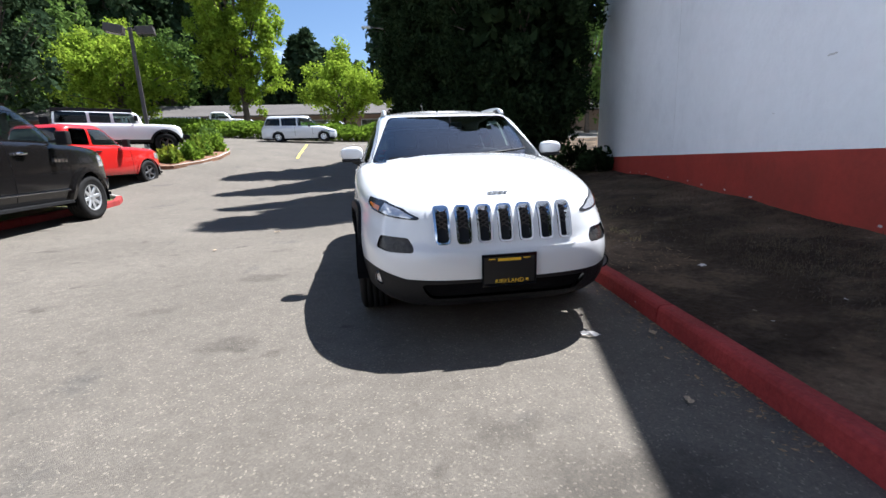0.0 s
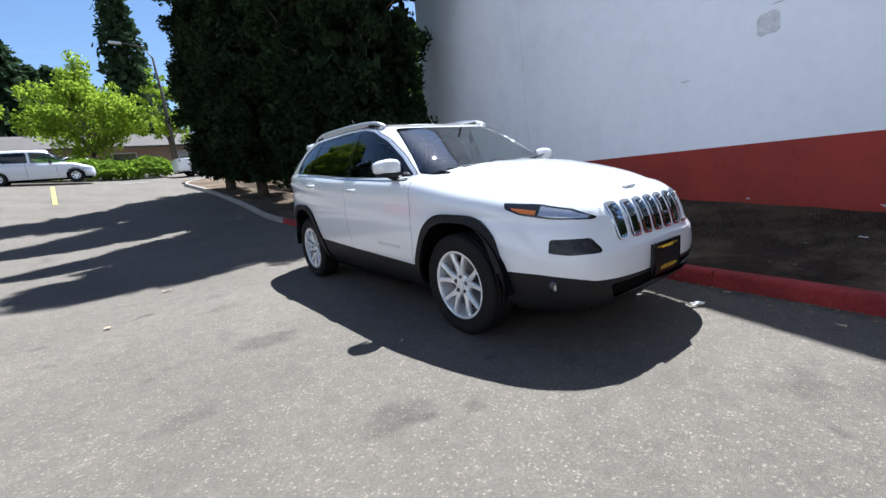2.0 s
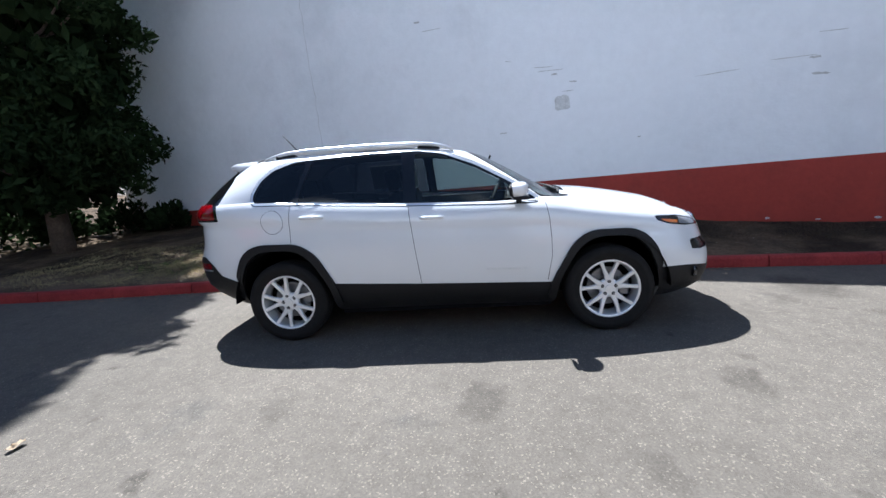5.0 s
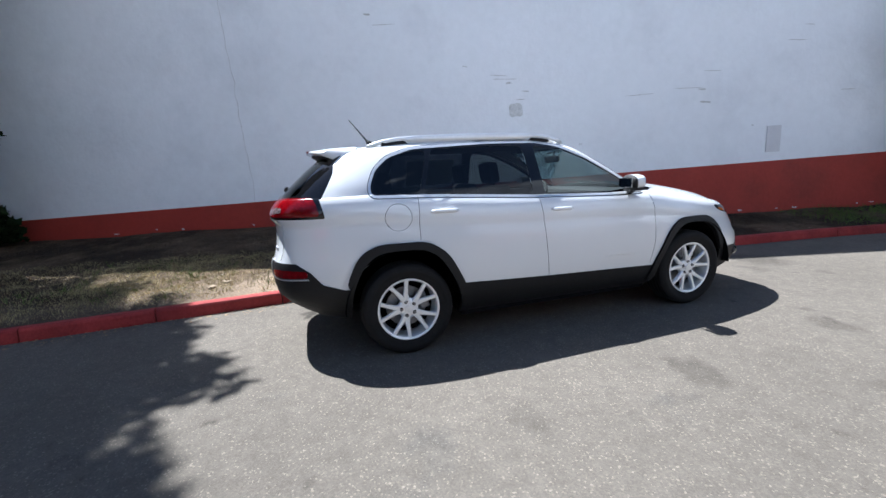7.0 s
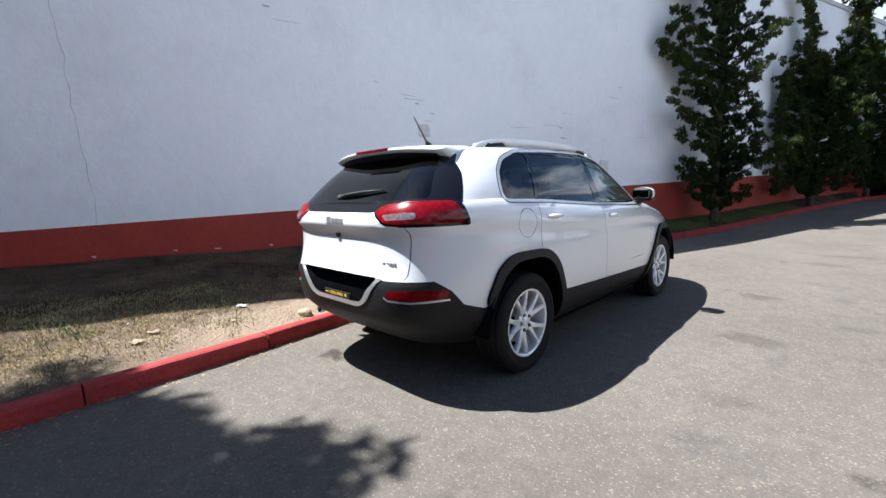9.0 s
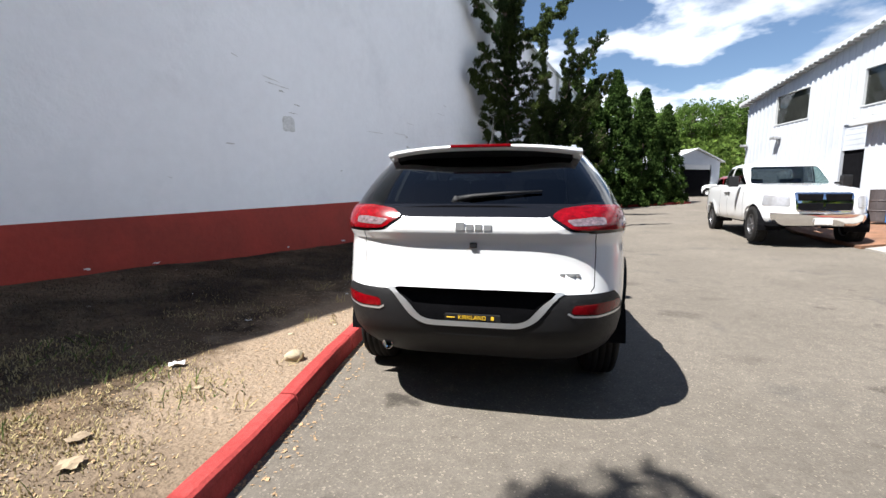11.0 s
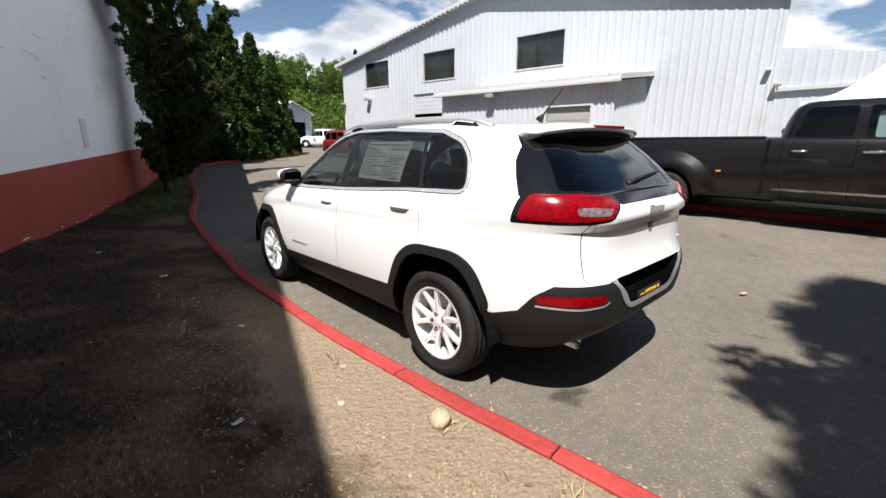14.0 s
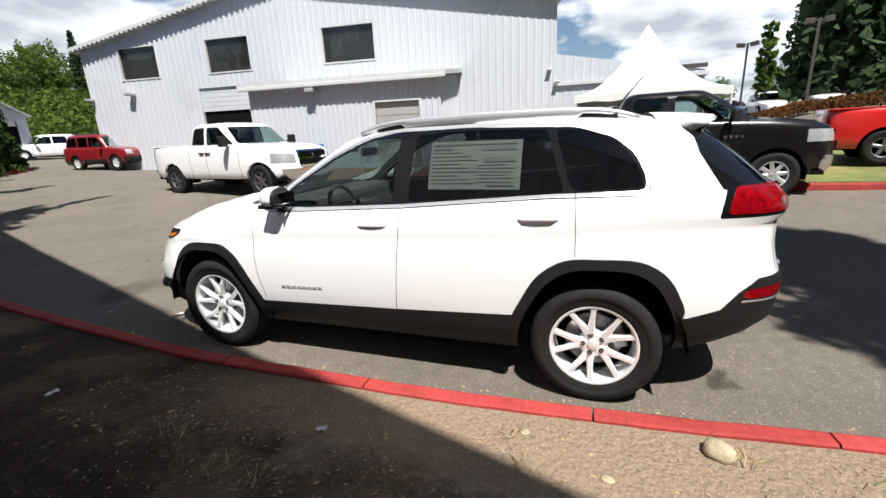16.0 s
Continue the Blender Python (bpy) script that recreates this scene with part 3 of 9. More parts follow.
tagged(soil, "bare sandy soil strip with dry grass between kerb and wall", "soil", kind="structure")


def soil_height(x, y):
    k = kerb_x(float(np.clip(y, -19, 19)))
    s = (y - WALL_AT.y) / WALL_WAY.y
    x0, x1 = k + 0.13, WALL_AT.x + WALL_WAY.x * s + 0.04
    u = min(max((x - x0) / (x1 - x0), 0), 1)
    z0 = level(k, y) + 0.108
    return z0 + (red_foot(s) - z0) * (u ** 1.2) + (0.03 * noise.noise((x * 1.3, y * 1.3, 0)) + 0.014 * noise.noise((x * 5, y * 5, 3))) * min(1, 6 * u)


def kerb_piece(name, line, mat, parent, width=0.12, height=0.132, lip=0.0):
    """A length of kerb along points (x, y) with a rounded road edge; its soil side lies to the right of the line."""
    bm = bmesh.new()
    prof = ((0.0, -0.12), (0.0, 0.03), (0.006, height - 0.03), (0.016, height - 0.01), (0.036, height), (width - 0.01, height + lip), (width, height - 0.01 + lip), (width, -0.12))
    rows = []
    for i, (x, y) in enumerate(line):
        a, b = line[max(i - 1, 0)], line[min(i + 1, len(line) - 1)]
        d = Vector((b[0] - a[0], b[1] - a[1], 0)).normalized()
        out = Vector((d.y, -d.x, 0))
        rows.append([bm.verts.new((x + out.x * u + 0.004 * noise.noise((x * 9, y * 9, v)), y + out.y * u, level(x, y) + v + 0.003 * noise.noise((x * 6, y * 6, u)))) for u, v in prof])
    for r0, r1 in zip(rows, rows[1:]):
        for k in range(len(prof) - 1):
            bm.faces.new((r0[k], r0[k + 1], r1[k + 1], r1[k]))
    bm.faces.new(rows[0]); bm.faces.new(rows[-1][::-1])
    bmesh.ops.recalc_face_normals(bm, faces=bm.faces)
    return part(name, bm, mat, parent, smooth=False)


kerb = thing("kerb", "red-painted concrete kerb along the soil strip, paint chipped", "kerb", kind="structure")
joints = [-19.0, -17.8, -16.6, -15.4, -14.2, -13.0, -11.8, -10.6, -9.4, -8.3, -7.1, -6.0, -4.8, -3.7, -2.2, -0.975, 0.089, 1.354, 2.385, 3.6, 4.7, 5.8, 7.0, 8.2, 9.4, 10.6, 11.8, 13.0, 14.2, 15.4, 16.6, 17.8, 19.0]
for a, b in zip(joints, joints[1:]):
    line = [(kerb_x(y), y) for y in np.linspace(a + 0.006, b - 0.006, 9)]
    kerb_piece("kerb_stone", line, KERBRED if b < 8.3 else CONCRETE, kerb)
# the kerb turns away at both ends
end = [(0.05 + 2.2 * (1 - math.cos(a)), 19.0 + 2.2 * math.sin(a)) for a in np.linspace(0, math.pi / 2, 9)] + [(6 + 4 * k, 21.2) for k in range(5)]
kerb_piece("kerb_stone", end, CONCRETE, kerb)
south = [(-11.0, -26.2), (-8.5, -24.2), (-6.0, -22.2), (-4.2, -20.8), (-3.0, -19.7), (-2.5, -19.0)]
kerb_piece("kerb_stone", south, KERBRED, kerb)

# ---- ribbed metal building across the yard ----
def ribbed(name, a, b, low, high, mat, parent=None, pitch=0.30, depth=0.014, holes=(), thickness=0.12, label=""):
    """A ribbed sheet wall from a to b (x, y) with rectangular openings (u0, u1, z0, z1); low and high are lines over u."""
    a, b = Vector((*a, 0)), Vector((*b, 0))
    d = (b - a).normalized(); length = (b - a).length
    out = Vector((d.y, -d.x, 0))
    us = {0.0, length}
    n = int(length / pitch)
    for i in range(n + 1):
        for f in (0.0, 0.62, 0.72, 0.90):
            u = (i + f) * pitch
            if u < length:
                us.add(round(u, 4))
    for h in holes:
        us.update((h[0], h[1]))
    us = sorted(us)
    def off(u):
        f = (u / pitch) % 1.0
        return depth if 0.70 < f < 0.91 else 0.0
    bm = bmesh.new()
    def col(u, z, back=False):
        p = a + d * u + out * (-thickness if back else off(u))
        return bm.verts.new((p.x, p.y, z))
    for u0, u1 in zip(us, us[1:]):
        mid = (u0 + u1) / 2
        cuts = sorted([(h[2], h[3]) for h in holes if h[0] - 1e-4 < mid < h[1] + 1e-4])
        segs = []
        cur = (low(u0), low(u1))
        for c0, c1 in cuts:
            segs.append((cur, (c0, c0)))
            cur = (c1, c1)
        segs.append((cur, (high(u0), high(u1))))
        for (p0, p1), (q0, q1) in segs:
            if q0 - p0 < 1e-3 and q1 - p1 < 1e-3:
                continue
            bm.faces.new((col(u0, p0), col(u1, p1), col(u1, q1), col(u0, q0)))
            bm.faces.new((col(u0, q0, True), col(u1, q1, True), col(u1, p1, True), col(u0, p0, True)))
    # reveals of the openings
    for u0, u1, z0, z1 in holes:
        for (ua, za), (ub, zb) in (((u0, z0), (u1, z0)), ((u1, z0), (u1, z1)), ((u1, z1), (u0, z1)), ((u0, z1), (u0, z0))):
            pa, pb = a + d * ua, a + d * ub
            bm.faces.new([bm.verts.new(v) for v in ((pa.x + out.x * 0.02, pa.y + out.y * 0.02, za), (pb.x + out.x * 0.02, pb.y + out.y * 0.02, zb),
                                                   (pb.x - out.x * thickness, pb.y - out.y * thickness, zb), (pa.x - out.x * thickness, pa.y - out.y * thickness, za))])
    # top closing strip
    for u0, u1 in zip((0,), (length,)):
        pa, pb = a, b
        bm.faces.new([bm.verts.new(v) for v in ((pa.x, pa.y, high(0)), (pb.x, pb.y, high(length)), (pb.x - out.x * thickness, pb.y - out.y * thickness, high(length)), (pa.x - out.x * thickness, pa.y - out.y * thickness, high(0)))])
    bmesh.ops.remove_doubles(bm, verts=bm.verts, dist=0.0005)
    return part(name, bm, mat, parent, label)


BX, LX = -13.6, -10.4
YARD = Matrix.Translation((-13.6, -13.5, 0)) @ Matrix.Rotation(radians(6.85), 4, "Z") @ Matrix.Translation((13.6, 13.5, 0))
metal_building = thing("metal_building", "white ribbed metal workshop with a low gable and lean-to", "workshop building", m=YARD)
Y0, YR, Y1 = -22.9, -11.7, -0.15
EAVE, RIDGE, EAVE2 = 6.22, 8.12, 6.22
gable = lambda u: EAVE + (RIDGE - EAVE) * u / (YR - Y0) if u < YR - Y0 else RIDGE - (RIDGE - EAVE2) * (u - (YR - Y0)) / (Y1 - YR)
WINS = [(-20.74, -18.45, 4.70, 6.19), (-15.82, -13.47, 4.68, 6.18), (-10.0, -7.52, 4.67, 6.16)]
front_holes = [(w[0] - Y0, w[1] - Y0, w[2], w[3]) for w in WINS] + [(-16.48 - Y0, -13.9 - Y0, 0.4, 4.10)]
# the ridge is a corner of the sheet, so the wall is built in two runs
ribbed("wall", (BX, Y0), (BX, YR), lambda u: -0.1, gable, METALWHITE, metal_building, holes=front_holes[:2] + front_holes[3:])
hole3 = [(h[0] - (YR - Y0), h[1] - (YR - Y0), h[2], h[3]) for h in front_holes[2:3]]
ribbed("wall", (BX, YR), (BX, Y1), lambda u: -0.1, lambda u: gable(u + YR - Y0), METALWHITE, metal_building, holes=hole3)
ribbed("wall", (BX, Y1), (BX - 28, Y1 - 5), lambda u: -0.1, lambda u: EAVE2, METALWHITE, metal_building)
ribbed("wall", (BX - 28, Y0), (BX, Y0), lambda u: -0.1, lambda u: EAVE, METALWHITE, metal_building)
ribbed("wall", (BX - 28, Y1 - 5), (BX - 28, Y0), lambda u: -0.1, lambda u: EAVE2, METALWHITE, metal_building)
# roof sheets with eaves
bm = bmesh.new()
for ya, za, yb, zb in ((Y0 - 0.35, EAVE - 0.04, YR, RIDGE + 0.04), (YR, RIDGE + 0.04, Y1 + 0.22, EAVE2 - 0.04)):
    vs = [bm.verts.new(p) for p in ((BX + 0.35, ya, za), (BX + 0.35, yb, zb), (BX - 28.3, yb - (5 if yb > 0 else 0), zb), (BX - 28.3, ya, za))]
    vt = [bm.verts.new(v.co + Vector((0, 0, 0.14))) for v in vs]
    bm.faces.new(vt); bm.faces.new(vs[::-1])
    for k in range(4):
        bm.faces.new((vs[k], vs[(k + 1) % 4], vt[(k + 1) % 4], vt[k]))
part("roof", bm, METALTRIM, metal_building, "pale metal roof with overhanging eaves")
# ribs under the roof edge
bm = bmesh.new()
for i in range(46):
    y = Y0 - 0.3 + i * 0.28
    if y < YR:
        z = EAVE - 0.04 + (RIDGE - EAVE + 0.08) * (y - Y0 + 0.35) / (YR - Y0 + 0.35)
        box(bm, BX + 0.02, BX + 0.36, y, y + 0.11, z - 0.06, z + 0.02)
part("eave_ribs", bm, METALTRIM, metal_building)
for y0, y1, z0, z1 in WINS:
    w = part("window", boxes((BX - 0.10, BX + 0.03, y0, y0 + 0.10, z0, z1), (BX - 0.10, BX + 0.03, y1 - 0.06, y1, z0, z1), (BX - 0.10, BX + 0.03, y0 + 0.1, y1 - 0.06, z0, z0 + 0.06), (BX - 0.10, BX + 0.03, y0 + 0.1, y1 - 0.06, z1 - 0.05, z1)), METALTRIM, metal_building, "grey-framed translucent window")
    n = 6
    for i in range(n):
        a = y0 + 0.1 + (y1 - y0 - 0.16) * i / n
        part("pane", boxes((BX - 0.075, BX - 0.06, a + 0.008, a + (y1 - y0 - 0.16) / n - 0.008, z0 + 0.06, z1 - 0.05)), WINDOWGLASS, w)
    part("blind", boxes((BX - 0.11, BX - 0.095, y0 + 0.02, y1 - 0.02, z0, z1)), DUSTYPANEL, w)
# tall roller door, part open
door = part("roller_door", boxes(*[(BX - 0.09, BX - 0.05, -16.48, -13.9, 3.05 + 0.21 * i, 3.05 + 0.21 * i + 0.2) for i in range(5)]), METALWHITE, metal_building, "white roller door rolled half up")
# Near-black block: the shade of the room behind, put into its colour.
part("door_void", boxes((BX - 2.5, BX - 0.12, -16.5, -13.88, 0.40, 4.1)), SHADEBLACK, metal_building)
# lean-to
leanY0, leanY1 = -11.62, -4.12
lean_holes = [(-6.54 - leanY0, -4.9 - leanY0, 0.40, 2.72)]
ribbed("lean_to_wall", (LX, leanY0), (LX, leanY1), lambda u: -0.1, lambda u: 3.45, METALWHITE, metal_building, pitch=0.22, depth=0.03, holes=lean_holes)
ribbed("lean_to_wall", (LX, leanY1), (BX, leanY1), lambda u: -0.1, lambda u: 3.45 + 0.4 * u / 3, METALWHITE, metal_building, pitch=0.17, depth=0.03)
ribbed("lean_to_wall", (BX, leanY0), (LX, leanY0), lambda u: -0.1, lambda u: 3.85 - 0.4 * u / 3, METALWHITE, metal_building, pitch=0.22, depth=0.03)
bm = bmesh.new()
vs = [bm.verts.new(p) for p in ((LX + 0.28, leanY0 - 0.25, 3.46), (LX + 0.28, leanY1 + 0.25, 3.46), (BX, leanY1 + 0.25, 3.92), (BX, leanY0 - 0.25, 3.92))]
vt = [bm.verts.new(v.co + Vector((0, 0, 0.16))) for v in vs]
bm.faces.new(vt); bm.faces.new(vs[::-1])
for k in range(4):
    bm.faces.new((vs[k], vs[(k + 1) % 4], vt[(k + 1) % 4], vt[k]))
y = leanY0 - 0.2
while y < leanY1 + 0.2:
    box(bm, LX - 0.6, LX + 0.285, y, y + 0.04, 3.62, 3.66); y += 0.3
part("lean_to_roof", bm, METALTRIM, metal_building)
gutter = bmesh.new()
box(gutter, LX + 0.20, LX + 0.34, leanY0 - 0.25, leanY1 + 0.25, 3.38, 3.50, 0.02)
part("gutter", gutter, METALTRIM, metal_building)
d = part("side_door", boxes(*[(LX - 0.10, LX - 0.06, -6.54, -4.9, 0.42 + 0.46 * i, 0.42 + 0.46 * i + 0.445) for i in range(5)]), GREYDOOR, metal_building, "grey sectional garage door")
part("door_frame", boxes((LX - 0.1, LX + 0.045, -6.62, -6.54, 0.4, 2.78), (LX - 0.1, LX + 0.045, -4.9, -4.82, 0.4, 2.78), (LX - 0.1, LX + 0.045, -6.54, -4.9, 2.72, 2.78)), METALTRIM, d)


def wall_lamp(x, y, z, size=1.0):
    lamp = thing("wall_lamp", "small grey floodlight on a bracket on the metal wall", "wall lamp", "wall lamps", m=YARD @ pose(x, y, z) @ Matrix.Scale(size, 4))
    part("bracket", boxes((0.0, 0.10, -0.04, 0.04, -0.22, 0.02), bevel=0.008), SILVERPAINT, lamp)
    bm = bmesh.new(); box(bm, 0.02, 0.36, -0.17, 0.17, 0.0, 0.14, 0.03)
    part("lamp_head", bm, SILVERPAINT, lamp)
    return lamp


wall_lamp(BX + 0.02, -20.27, 4.0); wall_lamp(LX + 0.03, -8.9, 3.2); wall_lamp(BX + 0.03, Y0 + 0.1, 3.9, 0.8); wall_lamp(BX + 0.02, -0.4, 3.72, 0.5); wall_lamp(BX + 0.02, -0.1, 3.25, 0.6)
# concrete apron and planting bed in front of the workshop
def slab(name, pts, rise, mat, label, category, thick=0.25, kind="structure"):
    bm = bmesh.new()
    top = [bm.verts.new((x, y, level(x, y) + rise)) for x, y in pts]
    low = [bm.verts.new((x, y, level(x, y) + rise - thick)) for x, y in pts]
    bm.faces.new(top)
    for k in range(len(pts)):
        bm.faces.new((top[k], low[k], low[(k + 1) % len(pts)], top[(k + 1) % len(pts)]))
    bmesh.ops.triangulate(bm, faces=[f for f in bm.faces if len(f.verts) > 4])
    bmesh.ops.recalc_face_normals(bm, faces=bm.faces)
    return tagged(part(name, bm, mat), label, category, kind=kind)


slab("pavement", [(-6.95, -5.3), (-6.75, -3.85), (-8.2, -4.0), (-10.55, -4.0), (-10.55, -5.9), (-8.6, -5.9)], 0.035, CONCRETE, "pale concrete apron to the workshop door", "concrete apron")
slab("ground_bed", [(-6.95, -5.4), (-8.6, -6.0), (-10.55, -6.0), (-10.55, -11.3), (-8.4, -11.3), (-7.4, -8.5)], 0.06, BARK, "brown bark mulch bed beside the workshop", "planting bed")
slab("ground_bed", [(-6.95, -3.6), (-6.95, -1.2), (-10.55, -1.2), (-10.55, -3.9), (-8.2, -3.9)], 0.12, BARK, "brown bark mulch bed behind the red kerb", "planting bed")
slab("lawn", [(-6.98, -1.2), (-6.98, 6.6), (-8.5, 8.2), (-12.5, 8.4), (-13.3, 4.0), (-13.3, -1.2)], 0.13, LAWN, "mown grass verge with dry patches beside the parked truck", "grass")
kerb2 = thing("kerb", "low red-painted kerb round the grass verge", "kerb", kind="structure")
line2 = [(-8.3, -4.05), (-7.4, -3.95), (-6.95, -3.75), (-6.80, -3.3)] + [(-6.80, y) for y in np.arange(-2.4, 6.3, 1.2)] + [(-6.85, 6.6), (-7.2, 7.4), (-7.9, 8.0), (-8.8, 8.3)]
line2 = [(x, y) for x, y in line2][::-1]
for i in range(len(line2) - 1):
    (xa, ya), (xb, yb) = line2[i], line2[i + 1]
    pts = [(xa + (xb - xa) * t, ya + (yb - ya) * t) for t in np.linspace(0.004, 0.996, 4)]
    kerb_piece("kerb_stone", pts, KERBRED if i > 1 else CONCRETE, kerb2)

# ---- vehicle shells ----
class Shell:
    """A car body from rings: a tub up to the belt line, a cap over bonnet and deck, and a cabin up to the roof.
    The front looks towards -y. Regions are cut out along outlines and become parts with the body's own smooth normals."""

    def __init__(self, spec, around=176):
        self.s, self.n = spec, around
        self.bm = bmesh.new()
        self.key = self.bm.faces.layers.int.new("region")
        self.names = ["body"]
        self.build()

    def ring(self, w, lf, lr, nf, nr, yc):
        out = []
        for k in range(self.n):
            a = 2 * math.pi * (k + 0.5) / self.n
            c, s = math.cos(a), math.sin(a)
            n = nf if s < 0 else nr
            out.append((w * math.copysign(abs(c) ** (2 / n), c), yc + (-lf if s < 0 else lr) * abs(s) ** (2 / n)))
        return out

    def skin(self, rings):
        rows = [[self.bm.verts.new(p) for p in r] for r in rings]
        for a, b in zip(rows, rows[1:]):
            for k in range(self.n):
                self.bm.faces.new((a[k], a[(k + 1) % self.n], b[(k + 1) % self.n], b[k]))
        return rows

    def build(self):
        s = self.s
        belt, sill, hood, roof = s["belt"], s["sill"], s["hood"], s["roof"]
        rings = []
        for f in s["levels"]:
            pts = self.ring(s["W"](f), s["F"](f), s["R"](f), s["nF"](f), s["nR"](f), 0.0)
            rings.append([(x, y, sill(y) + f * (belt(y) - sill(y))) for x, y in pts])
        rows = self.skin(rings)
        top = rings[-1]
        # cap: slides from the belt ring to the centre line
        caps = []
        for k in (0.985, 0.95, 0.88, 0.76, 0.6, 0.4, 0.2, 0.0):
            caps.append([(x * k, y, z + hood(y) * (1 - k ** s.get("hoodp", 2.6))) for x, y, z in top])
        g0 = self.ring(s["gW"](0), s["gF"](0), s["gR"](0), s["gnF"], s["gnR"], s["gc"])
        cap_rows = [rows[-1]] + [[self.bm.verts.new(p) for p in r] for r in caps]
        half, lf, lr, nf, nr, yc = s["gW"](0) - 0.02, s["gF"](0) - 0.03, s["gR"](0) - 0.03, s["gnF"], s["gnR"], s["gc"]
        def under(c):
            dy = c.y - yc
            n = nf if dy < 0 else nr
            ln = lf if dy < 0 else lr
            return (abs(c.x) / half) ** n + (abs(dy) / ln) ** n < 1
        for a, b in zip(cap_rows, cap_rows[1:]):
            for k in range(self.n):
                q = (a[k], a[(k + 1) % self.n], b[(k + 1) % self.n], b[k])
                c = sum((v.co for v in q), Vector()) / 4
                if under(c) or (s.get("bed") and s["bed"][0] < c.y < s["bed"][1] and abs(c.x) < s["bed"][2]):
                    continue
                self.bm.faces.new(q)
        cab = []
        for g in s["glevels"]:
            pts = self.ring(s["gW"](g), s["gF"](g), s["gR"](g), s["gnF"], s["gnR"], s["gc"])
            cab.append([(x, y, belt(y) - 0.012 * (1 - g) + g * (roof(y) - belt(y))) for x, y in pts])
        crow = self.skin(cab)
        crown = s["crown"]
        more = [[(x * k, s["gc"] + (y - s["gc"]) * (k if k > 0.01 else 0.0) ** 0.5, z + crown * (1 - k ** 2.2)) for x, y, z in cab[-1]] for k in (0.96, 0.88, 0.75, 0.58, 0.38, 0.18, 0.02)]
        rr = [crow[-1]] + [[self.bm.verts.new(p) for p in r] for r in more]
        for a, b in zip(rr, rr[1:]):
            for k in range(self.n):
                self.bm.faces.new((a[k], a[(k + 1) % self.n], b[(k + 1) % self.n], b[k]))
        self.bm.faces.new(rr[-1])
        bmesh.ops.remove_doubles(self.bm, verts=self.bm.verts, dist=0.0004)
        bmesh.ops.recalc_face_normals(self.bm, faces=self.bm.faces)
        c = max(self.bm.faces, key=lambda f: f.calc_center_median().z)
        if c.normal.z < 0:
            bmesh.ops.reverse_faces(self.bm, faces=self.bm.faces)

    def region(self, name, outline, axes="yz", where=lambda c: True, both=False):
        """Cuts the skin along an outline seen along one axis, and names the faces inside; both: on either side of the car."""
        ia, ib = "xyz".index(axes[0]), "xyz".index(axes[1])
        if name not in self.names:
            self.names.append(name)
        sides = (1, -1) if both else (0,)
        for sd in sides:
            pts = [((-p[0] if (sd < 0 and ia == 0) else p[0]), p[1]) for p in outline]
            if sd and ia == 0:
                test = where
            elif sd:
                test = (lambda c, sd=sd: c.x * sd > 0 and where(c))
            else:
                test = where
            self._cut(name if not both else name, pts, ia, ib, test)
        return self

    def _cut(self, name, pts, ia, ib, test):
        lo = (min(p[0] for p in pts), min(p[1] for p in pts)); hi = (max(p[0] for p in pts), max(p[1] for p in pts))
        faces = []
        for f in self.bm.faces:
            a0 = min(v.co[ia] for v in f.verts); a1 = max(v.co[ia] for v in f.verts)
            if a1 < lo[0] or a0 > hi[0]:
                continue
            b0 = min(v.co[ib] for v in f.verts); b1 = max(v.co[ib] for v in f.verts)
            if b1 < lo[1] or b0 > hi[1] or not test(f.calc_center_median()):
                continue
            faces.append(f)
        m = len(pts)
        area = sum(pts[i][0] * pts[(i + 1) % m][1] - pts[(i + 1) % m][0] * pts[i][1] for i in range(m))
        convex = all(((pts[(i + 1) % m][0] - pts[i][0]) * (pts[(i + 2) % m][1] - pts[(i + 1) % m][1]) - (pts[(i + 1) % m][1] - pts[i][1]) * (pts[(i + 2) % m][0] - pts[(i + 1) % m][0])) * area > -1e-9 for i in range(m))
        for i in range(m):
            p, q = pts[i], pts[(i + 1) % m]
            no, co = [0, 0, 0], [0, 0, 0]
            no[ia], no[ib] = q[1] - p[1], -(q[0] - p[0])
            co[ia], co[ib] = p[0], p[1]
            no = Vector(no).normalized() * (1 if area > 0 else -1)
            elo = (min(p[0], q[0]) - 0.03, min(p[1], q[1]) - 0.03); ehi = (max(p[0], q[0]) + 0.03, max(p[1], q[1]) + 0.03)
            hit, rest = [], []
            for f in faces:
                if convex:
                    hit.append(f); continue
                cs = [(v.co[ia], v.co[ib]) for v in f.verts]
                if max(c[0] for c in cs) < elo[0] or min(c[0] for c in cs) > ehi[0] or max(c[1] for c in cs) < elo[1] or min(c[1] for c in cs) > ehi[1]:
                    rest.append(f)
                else:
                    hit.append(f)
            if not hit:
                continue
            geom = list({v for f in hit for v in f.verts} | {e for f in hit for e in f.edges}) + hit
            r = bmesh.ops.bisect_plane(self.bm, geom=geom, dist=1e-5, plane_co=Vector(co), plane_no=no)
            got = [g for g in r["geom"] if isinstance(g, bmesh.types.BMFace)]
            if convex:
                faces = [f for f in got if (f.calc_center_median() - Vector(co)).dot(no) < 1e-5]
            else:
                faces = [f for f in rest if f.is_valid] + got
        num = self.names.index(name)
        for f in faces:
            if f.is_valid:
                c = f.calc_center_median()
                if test(c) and inside((c[ia], c[ib]), pts):
                    f[self.key] = num

